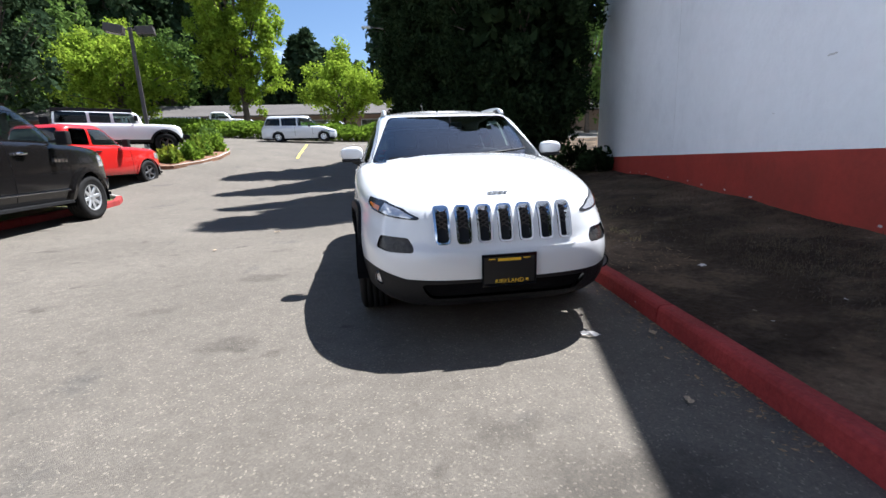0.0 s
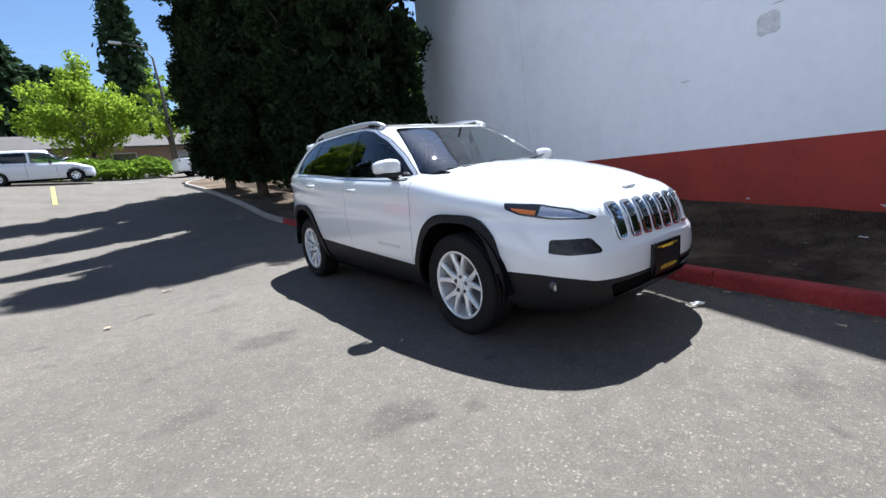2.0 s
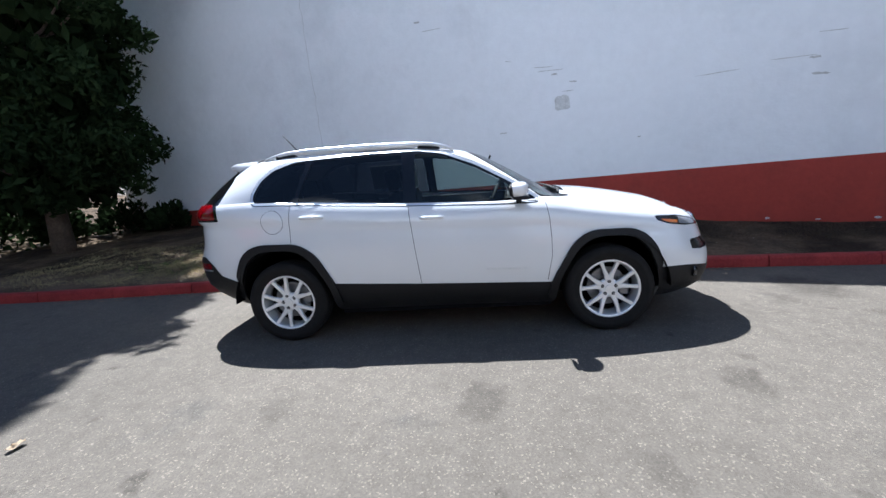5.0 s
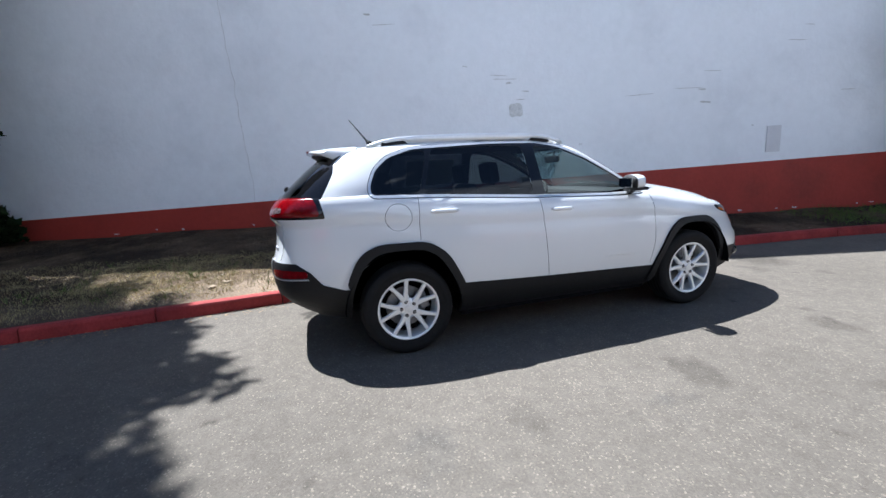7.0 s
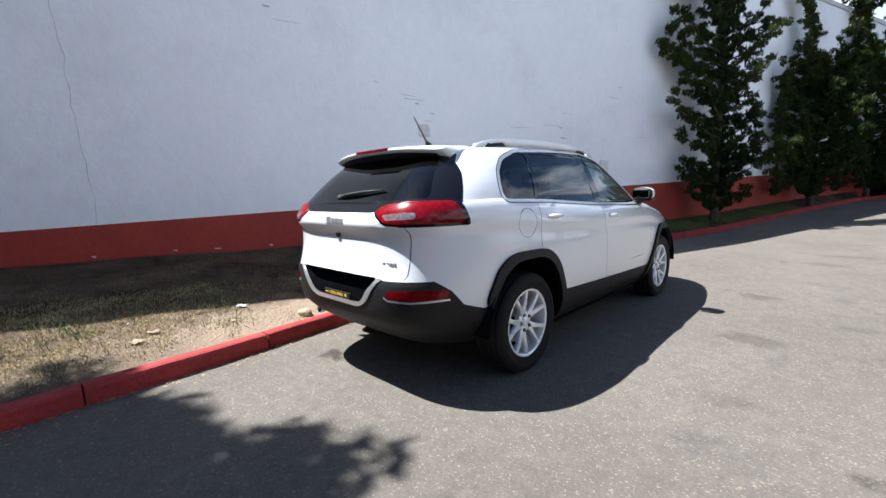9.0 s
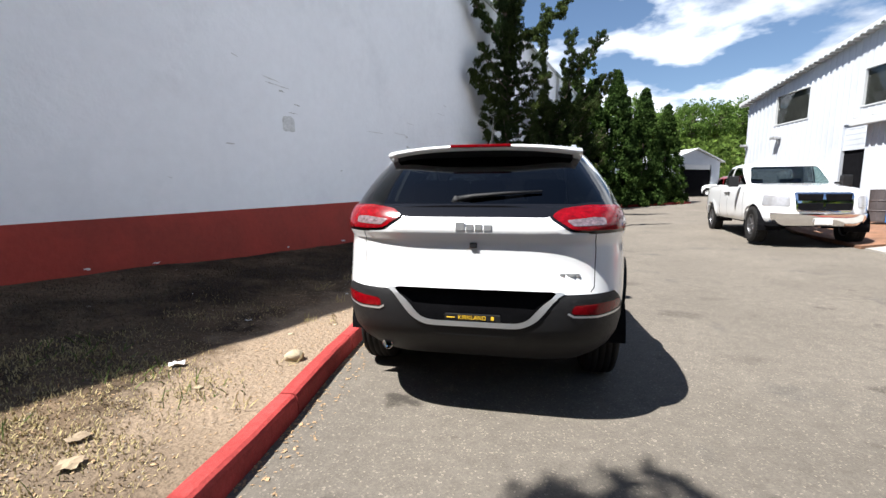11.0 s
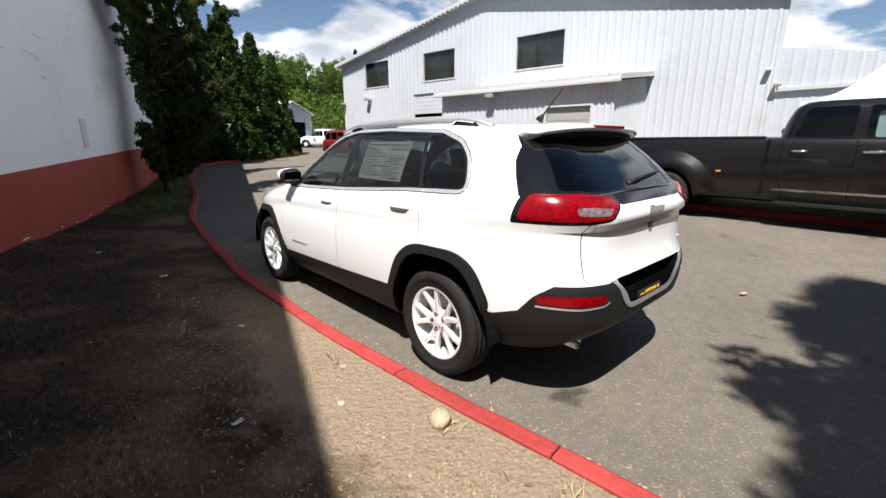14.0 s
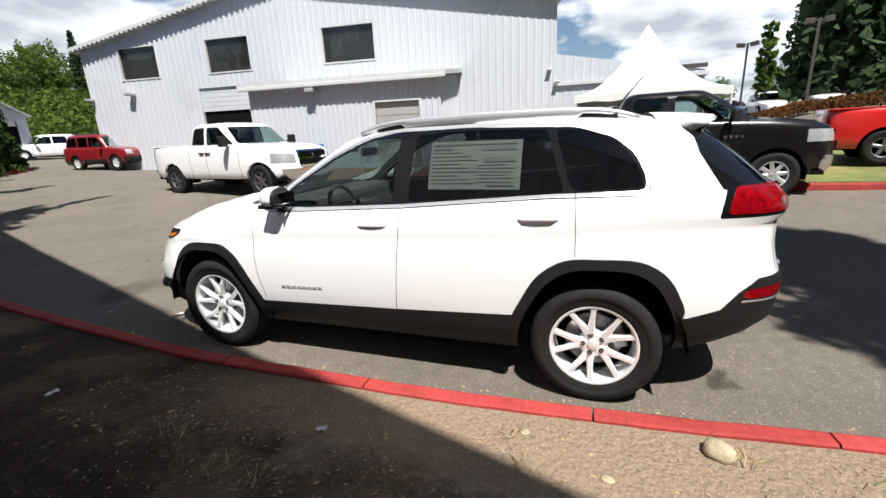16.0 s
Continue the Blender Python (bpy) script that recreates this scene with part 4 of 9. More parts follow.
    def split(self, axis, value, where):
        """Cuts the skin along a plane square to an axis."""
        i = "xyz".index(axis)
        faces = [f for f in self.bm.faces if where(f.calc_center_median()) and min(v.co[i] for v in f.verts) < value < max(v.co[i] for v in f.verts)]
        no, co = [0, 0, 0], [0, 0, 0]
        no[i], co[i] = 1, value
        geom = list({v for f in faces for v in f.verts} | {e for f in faces for e in f.edges}) + faces
        if geom:
            bmesh.ops.bisect_plane(self.bm, geom=geom, dist=1e-5, plane_co=Vector(co), plane_no=Vector(no))

    def done(self):
        """The skin's vertex normals, for all parts alike."""
        self.bm.normal_update()
        self.bm.verts.ensure_lookup_table()
        self.groups = {}
        for f in self.bm.faces:
            self.groups.setdefault(self.names[f[self.key]], []).append(f)
        return self

    def take(self, name, where=lambda c: True, push=0.0, rim=0.0):
        """A mesh of a region's faces; push moves it out along its normals, and rim turns its edges inwards by that depth."""
        fs = [f for f in self.groups.get(name, []) if where(f.calc_center_median())]
        if not fs:
            return None
        idx, vs, ns, quads = {}, [], [], []
        for f in fs:
            q = []
            for v in f.verts:
                if v.index not in idx:
                    idx[v.index] = len(vs)
                    vs.append(v.co + v.normal * push)
                    ns.append(v.normal.copy())
                q.append(idx[v.index])
            quads.append(q)
        if rim:
            count = {}
            for f, q in zip(fs, quads):
                for i in range(len(q)):
                    e = (q[i], q[(i + 1) % len(q)])
                    count[tuple(sorted(e))] = count.get(tuple(sorted(e)), []) + [e]
            low = {}
            for es in count.values():
                if len(es) == 1:
                    a, b = es[0]
                    for v in (a, b):
                        if v not in low:
                            low[v] = len(vs)
                            vs.append(vs[v] - ns[v] * rim); ns.append(ns[v])
                    quads.append([b, a, low[a], low[b]])
        me = bpy.data.meshes.new(name)
        me.from_pydata([tuple(v) for v in vs], [], quads)
        me.polygons.foreach_set("use_smooth", [True] * len(quads))
        me.normals_split_custom_set_from_vertices([tuple(n) for n in ns])
        me.update()
        return me

    def depth_at(self, x, z, front=True):
        """The skin's y at (x, z) on the front or the back."""
        best = None
        for f in self.bm.faces:
            c = f.calc_center_median()
            if (c.y < 0) == front:
                d = (c.x - x) ** 2 + (c.z - z) ** 2
                if best is None or d < best[0]:
                    best = (d, c.y)
        return best[1]

    def width_at(self, y, z):
        best = None
        for f in self.bm.faces:
            c = f.calc_center_median()
            if c.x > 0.3:
                d = (c.y - y) ** 2 + (c.z - z) ** 2
                if best is None or d < best[0]:
                    best = (d, c.x)
        return best[1]


def inside(p, pts):
    odd = False
    for i in range(len(pts)):
        a, b = pts[i], pts[i - 1]
        if (a[1] > p[1]) != (b[1] > p[1]) and p[0] < (b[0] - a[0]) * (p[1] - a[1]) / (b[1] - a[1]) + a[0]:
            odd = not odd
    return odd


def strip(line, w):
    """A thin outline of width w along a line of points."""
    left, right = [], []
    for i, p in enumerate(line):
        a, b = line[max(i - 1, 0)], line[min(i + 1, len(line) - 1)]
        d = Vector((b[0] - a[0], b[1] - a[1])).normalized()
        left.append((p[0] - d.y * w / 2, p[1] + d.x * w / 2)); right.append((p[0] + d.y * w / 2, p[1] - d.x * w / 2))
    return left + right[::-1]


def rounded(pts, r, steps=4):
    """An outline with its corners rounded by about r."""
    out = []
    n = len(pts)
    for i in range(n):
        p, a, b = Vector(pts[i]), Vector(pts[i - 1]), Vector(pts[(i + 1) % n])
        da, db = (a - p), (b - p)
        ra = min(r, da.length * 0.45); rb = min(r, db.length * 0.45)
        p0, p1 = p + da.normalized() * ra, p + db.normalized() * rb
        for k in range(steps + 1):
            t = k / steps
            q = p0 * (1 - t) ** 2 + p * 2 * t * (1 - t) + p1 * t * t
            out.append((q.x, q.y))
    return out


def grown(pts, d):
    """An outline moved outwards by d."""
    n = len(pts)
    area = sum(pts[i][0] * pts[(i + 1) % n][1] - pts[(i + 1) % n][0] * pts[i][1] for i in range(n))
    sg = 1 if area > 0 else -1
    out = []
    for i in range(n):
        a, p, b = Vector(pts[i - 1]), Vector(pts[i]), Vector(pts[(i + 1) % n])
        e0, e1 = (p - a).normalized(), (b - p).normalized()
        n0, n1 = Vector((e0.y, -e0.x)) * sg, Vector((e1.y, -e1.x)) * sg
        m = (n0 + n1)
        if m.length < 1e-6:
            m = n0
        m.normalize()
        out.append((p.x + m.x * d / max(m.dot(n0), 0.5), p.y + m.y * d / max(m.dot(n0), 0.5)))
    return out


def wheel_parts(parent, radius, width, rim_r, spokes=5, twin=True, rim_mat=None, disc=True, chunky=False):
    """A wheel whose outer face looks towards +x and whose centre is the origin: tyre with grooves, rim, spokes, disc, nuts."""
    rim_mat = rim_mat or ALLOY
    w = width / 2
    tyre = bmesh.new()
    side = radius - rim_r
    prof = [(-w * 0.80, rim_r - 0.01), (-w * 0.98, rim_r + side * 0.25), (-w * 1.0, rim_r + side * 0.6), (-w * 0.9, radius - 0.018), (-w * 0.76, radius - 0.004)]
    gro = 4
    for i in range(gro):
        c = -w * 0.55 + w * 1.1 * i / (gro - 1)
        prof += [(c - 0.006, radius), (c - 0.004, radius - 0.009), (c + 0.004, radius - 0.009), (c + 0.006, radius)]
    prof += [(w * 0.76, radius - 0.004), (w * 0.9, radius - 0.018), (w * 1.0, rim_r + side * 0.6), (w * 0.985, rim_r + side * 0.42), (w * 0.965, rim_r + side * 0.4), (w * 0.98, rim_r + side * 0.25), (w * 0.80, rim_r - 0.01)]
    revolve(tyre, prof, 56 if disc else 30)
    if chunky:
        for k in range(40):
            a = 2 * math.pi * k / 40
            for sx in (-1, 1):
                box(tyre, sx * w * 0.62 - 0.03, sx * w * 0.62 + 0.03, -0.016, 0.016, radius - 0.012, radius + 0.008, m=Matrix.Rotation(a + (0.08 if sx > 0 else 0), 4, "X"))
    part("tyre", tyre, RUBBER, parent, smooth=True)
    rim = bmesh.new()
    face = w * 0.80
    revolve(rim, [(face - 0.010, rim_r + 0.004), (face + 0.006, rim_r + 0.002), (face + 0.007, rim_r - 0.006), (face + 0.002, rim_r - 0.016), (face - 0.02, rim_r - 0.021), (face - 0.10, rim_r - 0.030), (-face, rim_r - 0.012), (-face, rim_r + 0.004)], 56 if disc else 30)
    part("rim", rim, rim_mat, parent, smooth=False)
    sp = bmesh.new()
    hub_r = rim_r * (0.33 if twin else 0.27)

    def arm(path, depth):
        """One spoke through (u, y, z, half width) stations, with a bevelled face and a deep web."""
        rings = []
        for k, (u, y, z, hw) in enumerate(path):
            q, p = path[min(k + 1, len(path) - 1)], path[max(k - 1, 0)]
            d = Vector((q[1] - p[1], q[2] - p[2])).normalized()
            rings.append([sp.verts.new((u + du, y - d.y * hw * f, z + d.x * hw * f)) for du, f in ((-depth, 0.75), (-0.009, 1.0), (0.0, 0.62), (0.0, -0.62), (-0.009, -1.0), (-depth, -0.75))])
        for ra, rb in zip(rings, rings[1:]):
            for i in range(6):
                sp.faces.new((ra[i], ra[(i + 1) % 6], rb[(i + 1) % 6], rb[i]))
        sp.faces.new(rings[0]); sp.faces.new(rings[-1][::-1])

    for k in range(spokes):
        a = 2 * math.pi * k / spokes + math.pi / 2
        if twin:
            for sgn in (-1, 1):
                stations = ((0.10, 0.05, 0.026, -0.020), (0.30, 0.15, 0.024, -0.017), (0.46, 0.190, 0.0195, -0.012), (0.72, 0.262, 0.0150, -0.003), (0.965, 0.295, 0.0180, 0.001))
                arm([(face + du, math.cos(a + sgn * t) * rim_r * r, math.sin(a + sgn * t) * rim_r * r, hw) for r, t, hw, du in stations], 0.034)
        else:
            arm([(face + du, math.cos(a) * rim_r * r, math.sin(a) * rim_r * r, hw) for r, hw, du in ((0.15, 0.042, -0.022), (0.55, 0.036, -0.012), (0.965, 0.032, -0.004))], 0.03)
    revolve(sp, [(face - 0.06, hub_r), (face - 0.030, hub_r), (face - 0.021, hub_r * 0.8), (face - 0.020, 0.0005)], 28)
    bmesh.ops.recalc_face_normals(sp, faces=sp.faces)
    part("spokes", sp, rim_mat, parent)
    if disc:
        for k in range(5):
            a = 2 * math.pi * k / 5 + math.pi / 2
            y, z = math.cos(a) * rim_r * 0.245, math.sin(a) * rim_r * 0.245
            seat = bmesh.new()
            revolve(seat, [(face - 0.019, 0.0165), (face - 0.0175, 0.0165), (face - 0.0172, 0.0005)], 16, at=(0, y, z))
            part("nut_seat", seat, LAMPBLACK, parent)
            nut = bmesh.new()
            revolve(nut, [(face - 0.022, 0.0095), (face - 0.006, 0.0095), (face - 0.003, 0.0005)], 6, at=(0, y, z))
            part("wheel_nut", nut, STEELDISC, parent)
    cap = bmesh.new()
    revolve(cap, [(face - 0.02, 0.029), (face - 0.010, 0.028), (face - 0.007, 0.0005)], 20)
    part("hub_cap", cap, rim_mat, parent)
    if disc:
        dm = bmesh.new()
        revolve(dm, [(face - 0.115, 0.075), (face - 0.098, 0.075), (face - 0.098, rim_r * 0.66), (face - 0.122, rim_r * 0.66), (face - 0.122, 0.02)], 36)
        part("brake_disc", dm, STEELDISC, parent)
        cm = bmesh.new()
        box(cm, face - 0.145, face - 0.075, rim_r * 0.40, rim_r * 0.72, -0.075, 0.075, 0.01)
        part("brake_caliper", cm, STEELDISC, parent)
    back = bmesh.new()
    revolve(back, [(-face + 0.03, rim_r - 0.02), (-face + 0.03, 0.0005)], 32)
    part("wheel_back", back, SHADEBLACK, parent)


def gaps(me, parent, name="panel_gap", mat=None):
    """Makes each separate seam of a mesh a part of its own."""
    if not me:
        return
    bm = bmesh.new()
    bm.from_mesh(me)
    bmesh.ops.remove_doubles(bm, verts=bm.verts, dist=0.0005)
    left = set(bm.faces)
    while left:
        stack, found = [left.pop()], []
        while stack:
            f = stack.pop()
            found.append(f)
            for e in f.edges:
                for g in e.link_faces:
                    if g in left:
                        left.remove(g); stack.append(g)
        if len(found) < 3:
            continue
        piece = bmesh.new()
        seen = {}
        for f in found:
            for v in f.verts:
                if v not in seen:
                    seen[v] = piece.verts.new(v.co)
            piece.faces.new([seen[v] for v in f.verts])
        part(name, piece, mat or SHADEBLACK, parent)
    bm.free()

# ---- the white sport utility vehicle ----
def white_suv():
    car = thing("suv", "white five-door sport utility vehicle parked beside the red kerb", "car", m=pose(0, 0, 0))
    spec = dict(
        belt=curve([(-2.3, 0.885), (-2.1, 0.925), (-1.7, 0.965), (-1.2, 1.03), (-0.85, 1.085), (0.2, 1.125), (1.0, 1.175), (1.6, 1.225), (2.3, 1.215)]),
        sill=curve([(-2.4, 0.24), (-1.9, 0.23), (0, 0.25), (1.2, 0.25), (1.75, 0.30), (1.95, 0.31), (2.4, 0.35)]),
        hood=curve([(-2.3, 0.0), (-2.06, 0.004), (-1.95, 0.050), (-1.75, 0.098), (-1.3, 0.128), (-1.0, 0.11), (1.5, 0.03), (2.3, 0.01)]),
        hoodp=3.0,
        roof=curve([(-1.3, 1.46), (-0.5, 1.505), (-0.1, 1.555), (0.4, 1.592), (1.1, 1.592), (1.6, 1.572), (2.1, 1.545)]),
        levels=[0, 0.06, 0.12, 0.2, 0.28, 0.34, 0.40, 0.46, 0.52, 0.58, 0.63, 0.68, 0.72, 0.76, 0.80, 0.84, 0.88, 0.91, 0.94, 0.965, 0.985, 1.0],
        W=curve([(0, 0.80), (0.12, 0.885), (0.28, 0.922), (0.45, 0.938), (0.60, 0.943), (0.70, 0.940), (0.79, 0.930), (0.825, 0.936), (0.87, 0.931), (0.93, 0.915), (0.97, 0.895), (1.0, 0.872)]),
        F=curve([(0, 2.13), (0.1, 2.25), (0.25, 2.295), (0.45, 2.31), (0.56, 2.305), (0.64, 2.275), (0.72, 2.262), (0.85, 2.235), (0.92, 2.20), (0.96, 2.162), (0.985, 2.115), (1.0, 2.06)]),
        R=curve([(0, 2.05), (0.1, 2.20), (0.22, 2.30), (0.42, 2.315), (0.50, 2.30), (0.54, 2.285), (0.70, 2.262), (0.80, 2.262), (0.845, 2.292), (0.87, 2.292), (0.94, 2.262), (1.0, 2.215)]),
        nF=curve([(0, 4.6), (0.4, 4.4), (0.65, 4.0), (0.85, 3.6), (1.0, 3.4)]),
        nR=curve([(0, 5.0), (0.5, 5.0), (0.8, 5.0), (0.92, 5.5), (1.0, 6.2)]),
        gW=curve([(0, 0.872), (0.25, 0.835), (0.55, 0.775), (0.80, 0.715), (0.90, 0.685), (0.96, 0.655), (1.0, 0.615)]),
        gF=curve([(0, 1.52), (0.5, 1.165), (0.85, 0.89), (0.95, 0.79), (1.0, 0.70)]),
        gR=curve([(0, 1.80), (0.5, 1.62), (0.85, 1.46), (0.95, 1.405), (1.0, 1.34)]),
        gnF=5.4, gnR=5.5, gc=0.42, glevels=[0, 0.08, 0.16, 0.25, 0.35, 0.45, 0.55, 0.65, 0.74, 0.82, 0.88, 0.92, 0.955, 0.98, 1.0], crown=0.048)
    sh = Shell(spec)
    side = lambda c: abs(c.x) > 0.42
    FWY, RWY = -1.35, 1.35
    # side glass: chrome surround, black pillars, panes
    dlo = rounded([(1.558, 1.218), (1.560, 1.285), (1.508, 1.395), (1.405, 1.480), (1.21, 1.540), (0.6, 1.562), (0.15, 1.557), (-0.05, 1.522), (-0.32, 1.412), (-0.60, 1.252), (-0.81, 1.103), (-0.5, 1.108), (0.25, 1.14), (1.1, 1.20)], 0.04, 3)
    sh.region("trim_joint", grown(dlo, 0.024), where=side, both=True)
    sh.region("window_trim", grown(dlo, 0.019), where=side, both=True)
    sh.region("pillar", dlo, where=side, both=True)
    sh.region("front_window", rounded([(0.165, 1.148), (0.18, 1.535), (-0.04, 1.508), (-0.305, 1.396), (-0.575, 1.245), (-0.71, 1.138), (-0.5, 1.124)], 0.03, 2), where=side, both=True)
    sh.region("rear_window", rounded([(0.268, 1.152), (0.288, 1.540), (0.6, 1.546), (1.06, 1.534), (1.168, 1.208)], 0.03, 2), where=side, both=True)
    sh.region("quarter_window", rounded([(1.205, 1.215), (1.105, 1.532), (1.21, 1.526), (1.318, 1.503), (1.42, 1.456), (1.495, 1.380), (1.545, 1.278), (1.543, 1.232)], 0.04, 2), where=side, both=True)
    # windscreen and tailgate glass
    on_screen = lambda c: c.y < -0.12 and c.z > 1.0 and c.y > -1.13 + (c.z - 1.08) * 1.69
    sh.region("windscreen_surround", rounded([(-0.768, 1.104), (-0.582, 1.524), (0.582, 1.524), (0.768, 1.104)], 0.04, 3), "xz", where=on_screen)
    sh.region("windscreen", rounded([(-0.756, 1.120), (-0.570, 1.512), (0.570, 1.512), (0.756, 1.120)], 0.06, 3), "xz", where=on_screen)
    sh.region("tailgate_black", rounded([(-0.80, 1.215), (-0.66, 1.43), (-0.585, 1.545), (0.585, 1.545), (0.66, 1.43), (0.80, 1.215)], 0.05, 3), "xz", where=lambda c: c.y > 1.62 and c.z > 1.16)
    sh.region("tailgate_black", [(1.77, 1.535), (1.778, 1.495), (1.804, 1.389), (1.852, 1.304), (1.905, 1.215), (2.5, 1.215), (2.5, 1.535)], where=lambda c: c.y > 1.7 and abs(c.x) > 0.45)
    sh.region("tailgate_glass", rounded([(-0.70, 1.235), (-0.535, 1.52), (0.535, 1.52), (0.70, 1.235)], 0.05, 3), "xz", where=lambda c: c.y > 1.62 and c.z > 1.16)
    low_glass = rounded([(-0.46, 1.235), (-0.40, 1.165), (0.40, 1.165), (0.46, 1.235)], 0.03, 3)
    sh.region("tailgate_black", low_glass, "xz", where=lambda c: c.y > 2.0)
    # seams
    seam_lines = [
        [(-0.86, 1.095), (-0.885, 0.95), (-0.895, 0.80), (-0.895, 0.66), (-0.86, 0.46)],
        [(0.235, 1.135), (0.205, 0.85), (0.165, 0.47)],
        [(1.225, 1.205), (1.235, 1.0), (1.235, 0.88)],
    ]
    for ln in seam_lines:
        sh.region("seam", strip(ln, 0.0042), where=side, both=True)
    ring = [(1.385 + 0.098 * math.cos(a), 1.055 + 0.098 * math.sin(a)) for a in np.linspace(0, 2 * math.pi, 21)]
    sh.region("seam", strip(ring, 0.0036), where=lambda c: c.x < -0.42)
    sh.region("seam", strip([(-0.635, 1.09), (-0.645, 1.0), (-0.64, 0.80), (-0.62, 0.775)], 0.005), "xz", where=lambda c: c.y > 1.7)
    sh.region("seam", strip([(0.635, 1.09), (0.645, 1.0), (0.64, 0.80), (0.62, 0.775)], 0.005), "xz", where=lambda c: c.y > 1.7)
    # dark lower cladding
    sh.region("sill_cladding", [(-1.2, 0.455), (-0.88, 0.44), (0.16, 0.475), (0.9, 0.51), (1.2, 0.55), (1.2, 0.1), (-1.2, 0.1)], where=side, both=True)
    sh.region("front_bumper_cladding", [(-0.98, 0.515), (-0.80, 0.50), (-0.60, 0.455), (-0.2, 0.445), (0.2, 0.445), (0.60, 0.455), (0.80, 0.50), (0.98, 0.515), (0.98, 0.1), (-0.98, 0.1)], "xz", where=lambda c: c.y < -1.55)
    sh.region("rear_bumper_cladding", [(2.6, 0.762), (2.12, 0.765), (2.03, 0.70), (1.95, 0.605), (1.80, 0.555), (1.5, 0.56), (1.5, 0.1), (2.6, 0.1)], where=lambda c: c.y > 1.4)
    arch_r = rounded([(RWY + 0.455, 0.56), (RWY + 0.35, 0.79), (RWY + 0.21, 0.872), (RWY - 0.17, 0.867), (RWY - 0.32, 0.765), (RWY - 0.47, 0.48), (RWY - 0.50, 0.27)], 0.09, 4)
    hole_r = rounded([(RWY + 0.42, 0.15), (RWY + 0.405, 0.52), (RWY + 0.305, 0.735), (RWY + 0.175, 0.817), (RWY - 0.145, 0.814), (RWY - 0.28, 0.715), (RWY - 0.415, 0.46), (RWY - 0.44, 0.15)], 0.10, 4)
    arch_f = rounded([(FWY + 0.50, 0.27), (FWY + 0.46, 0.45), (FWY + 0.29, 0.76), (FWY + 0.15, 0.845), (FWY - 0.20, 0.835), (FWY - 0.35, 0.72), (FWY - 0.43, 0.50)], 0.09, 4)
    hole_f = rounded([(FWY + 0.44, 0.15), (FWY + 0.405, 0.45), (FWY + 0.255, 0.71), (FWY + 0.125, 0.79), (FWY - 0.17, 0.782), (FWY - 0.30, 0.68), (FWY - 0.39, 0.44), (FWY - 0.41, 0.15)], 0.10, 4)
    for a, h in ((arch_r, hole_r), (arch_f, hole_f)):
        sh.region("wheel_arch", a, where=lambda c: abs(c.x) > 0.82, both=True)
        sh.region("wheel_hole", h, where=lambda c: abs(c.x) > 0.3, both=True)
    # front: lamps, grille
    nose = lambda c: c.y < -1.45
    wing = lambda c: abs(c.x) > 0.42
    hl = rounded([(-1.722, 0.908), (-1.742, 0.872), (-1.84, 0.836), (-2.0, 0.808), (-2.168, 0.793), (-2.172, 0.806), (-2.08, 0.856), (-1.92, 0.894)], 0.012, 2)
    sh.region("headlight", hl, where=wing, both=True)
    sh.region("headlight_reflector", [(-1.935, 0.882), (-2.07, 0.850), (-2.150, 0.812), (-2.142, 0.803), (-2.0, 0.818), (-1.935, 0.831)], where=wing, both=True)
    sh.region("turn_signal", [(-1.775, 0.878), (-1.92, 0.858), (-1.92, 0.834), (-1.84, 0.846), (-1.785, 0.868)], where=wing, both=True)
    for sgn in (1, -1):
        sh.region("lamp_pocket", [(sgn * x, z) for x, z in rounded([(0.735, 0.697), (0.575, 0.694), (0.545, 0.642), (0.552, 0.612), (0.70, 0.608), (0.765, 0.622)], 0.014, 2)], "xz", where=lambda c: nose(c))
    SLOTS = [-0.375 + 0.125 * i for i in range(7)]
    sh.region("grille_panel", rounded([(-0.462, 0.865), (-0.452, 0.64), (-0.43, 0.618), (0.43, 0.618), (0.452, 0.64), (0.462, 0.865)], 0.03, 3), "xz", where=lambda c: c.y < -1.9)
    for sx in SLOTS:
        o = rounded([(sx - 0.047, 0.868), (sx - 0.043, 0.655), (sx + 0.043, 0.655), (sx + 0.047, 0.868)], 0.028, 3)
        sh.region("grille_ring", o, "xz", where=lambda c: c.y < -1.9)
        sh.region("grille_slot", grown(o, -0.011), "xz", where=lambda c: c.y < -1.9)
    sh.region("intake", rounded([(-0.52, 0.425), (-0.46, 0.325), (0.46, 0.325), (0.52, 0.425)], 0.04, 3), "xz", where=lambda c: c.y < -1.9)
    # rear: lamps, plate recess, reflectors
    tail = lambda c: c.y > 1.93
    tl = rounded([(0.405, 1.172), (0.46, 1.210), (0.60, 1.228), (0.97, 1.228), (0.97, 1.100), (0.60, 1.100), (0.51, 1.105)], 0.018, 2)
    lamp_in = rounded([(0.48, 1.150), (0.62, 1.166), (0.685, 1.163), (0.69, 1.130), (0.62, 1.124), (0.52, 1.120)], 0.010, 2)
    flank = lambda c: abs(c.x) > 0.6 and c.y > 1.7
    for v in (-0.6, 0.6):
        sh.split("x", v, lambda c: 1.0 < c.z < 1.3 and c.y > 1.6)
    sh.region("lamp_surround", rounded([(1.893, 1.082), (1.900, 1.13), (1.925, 1.243), (2.6, 1.243), (2.6, 1.082)], 0.012, 2), where=flank, both=True)
    sh.region("tail_lens", rounded([(1.928, 1.100), (1.936, 1.15), (1.962, 1.228), (2.6, 1.228), (2.6, 1.100)], 0.025, 3), where=flank, both=True)
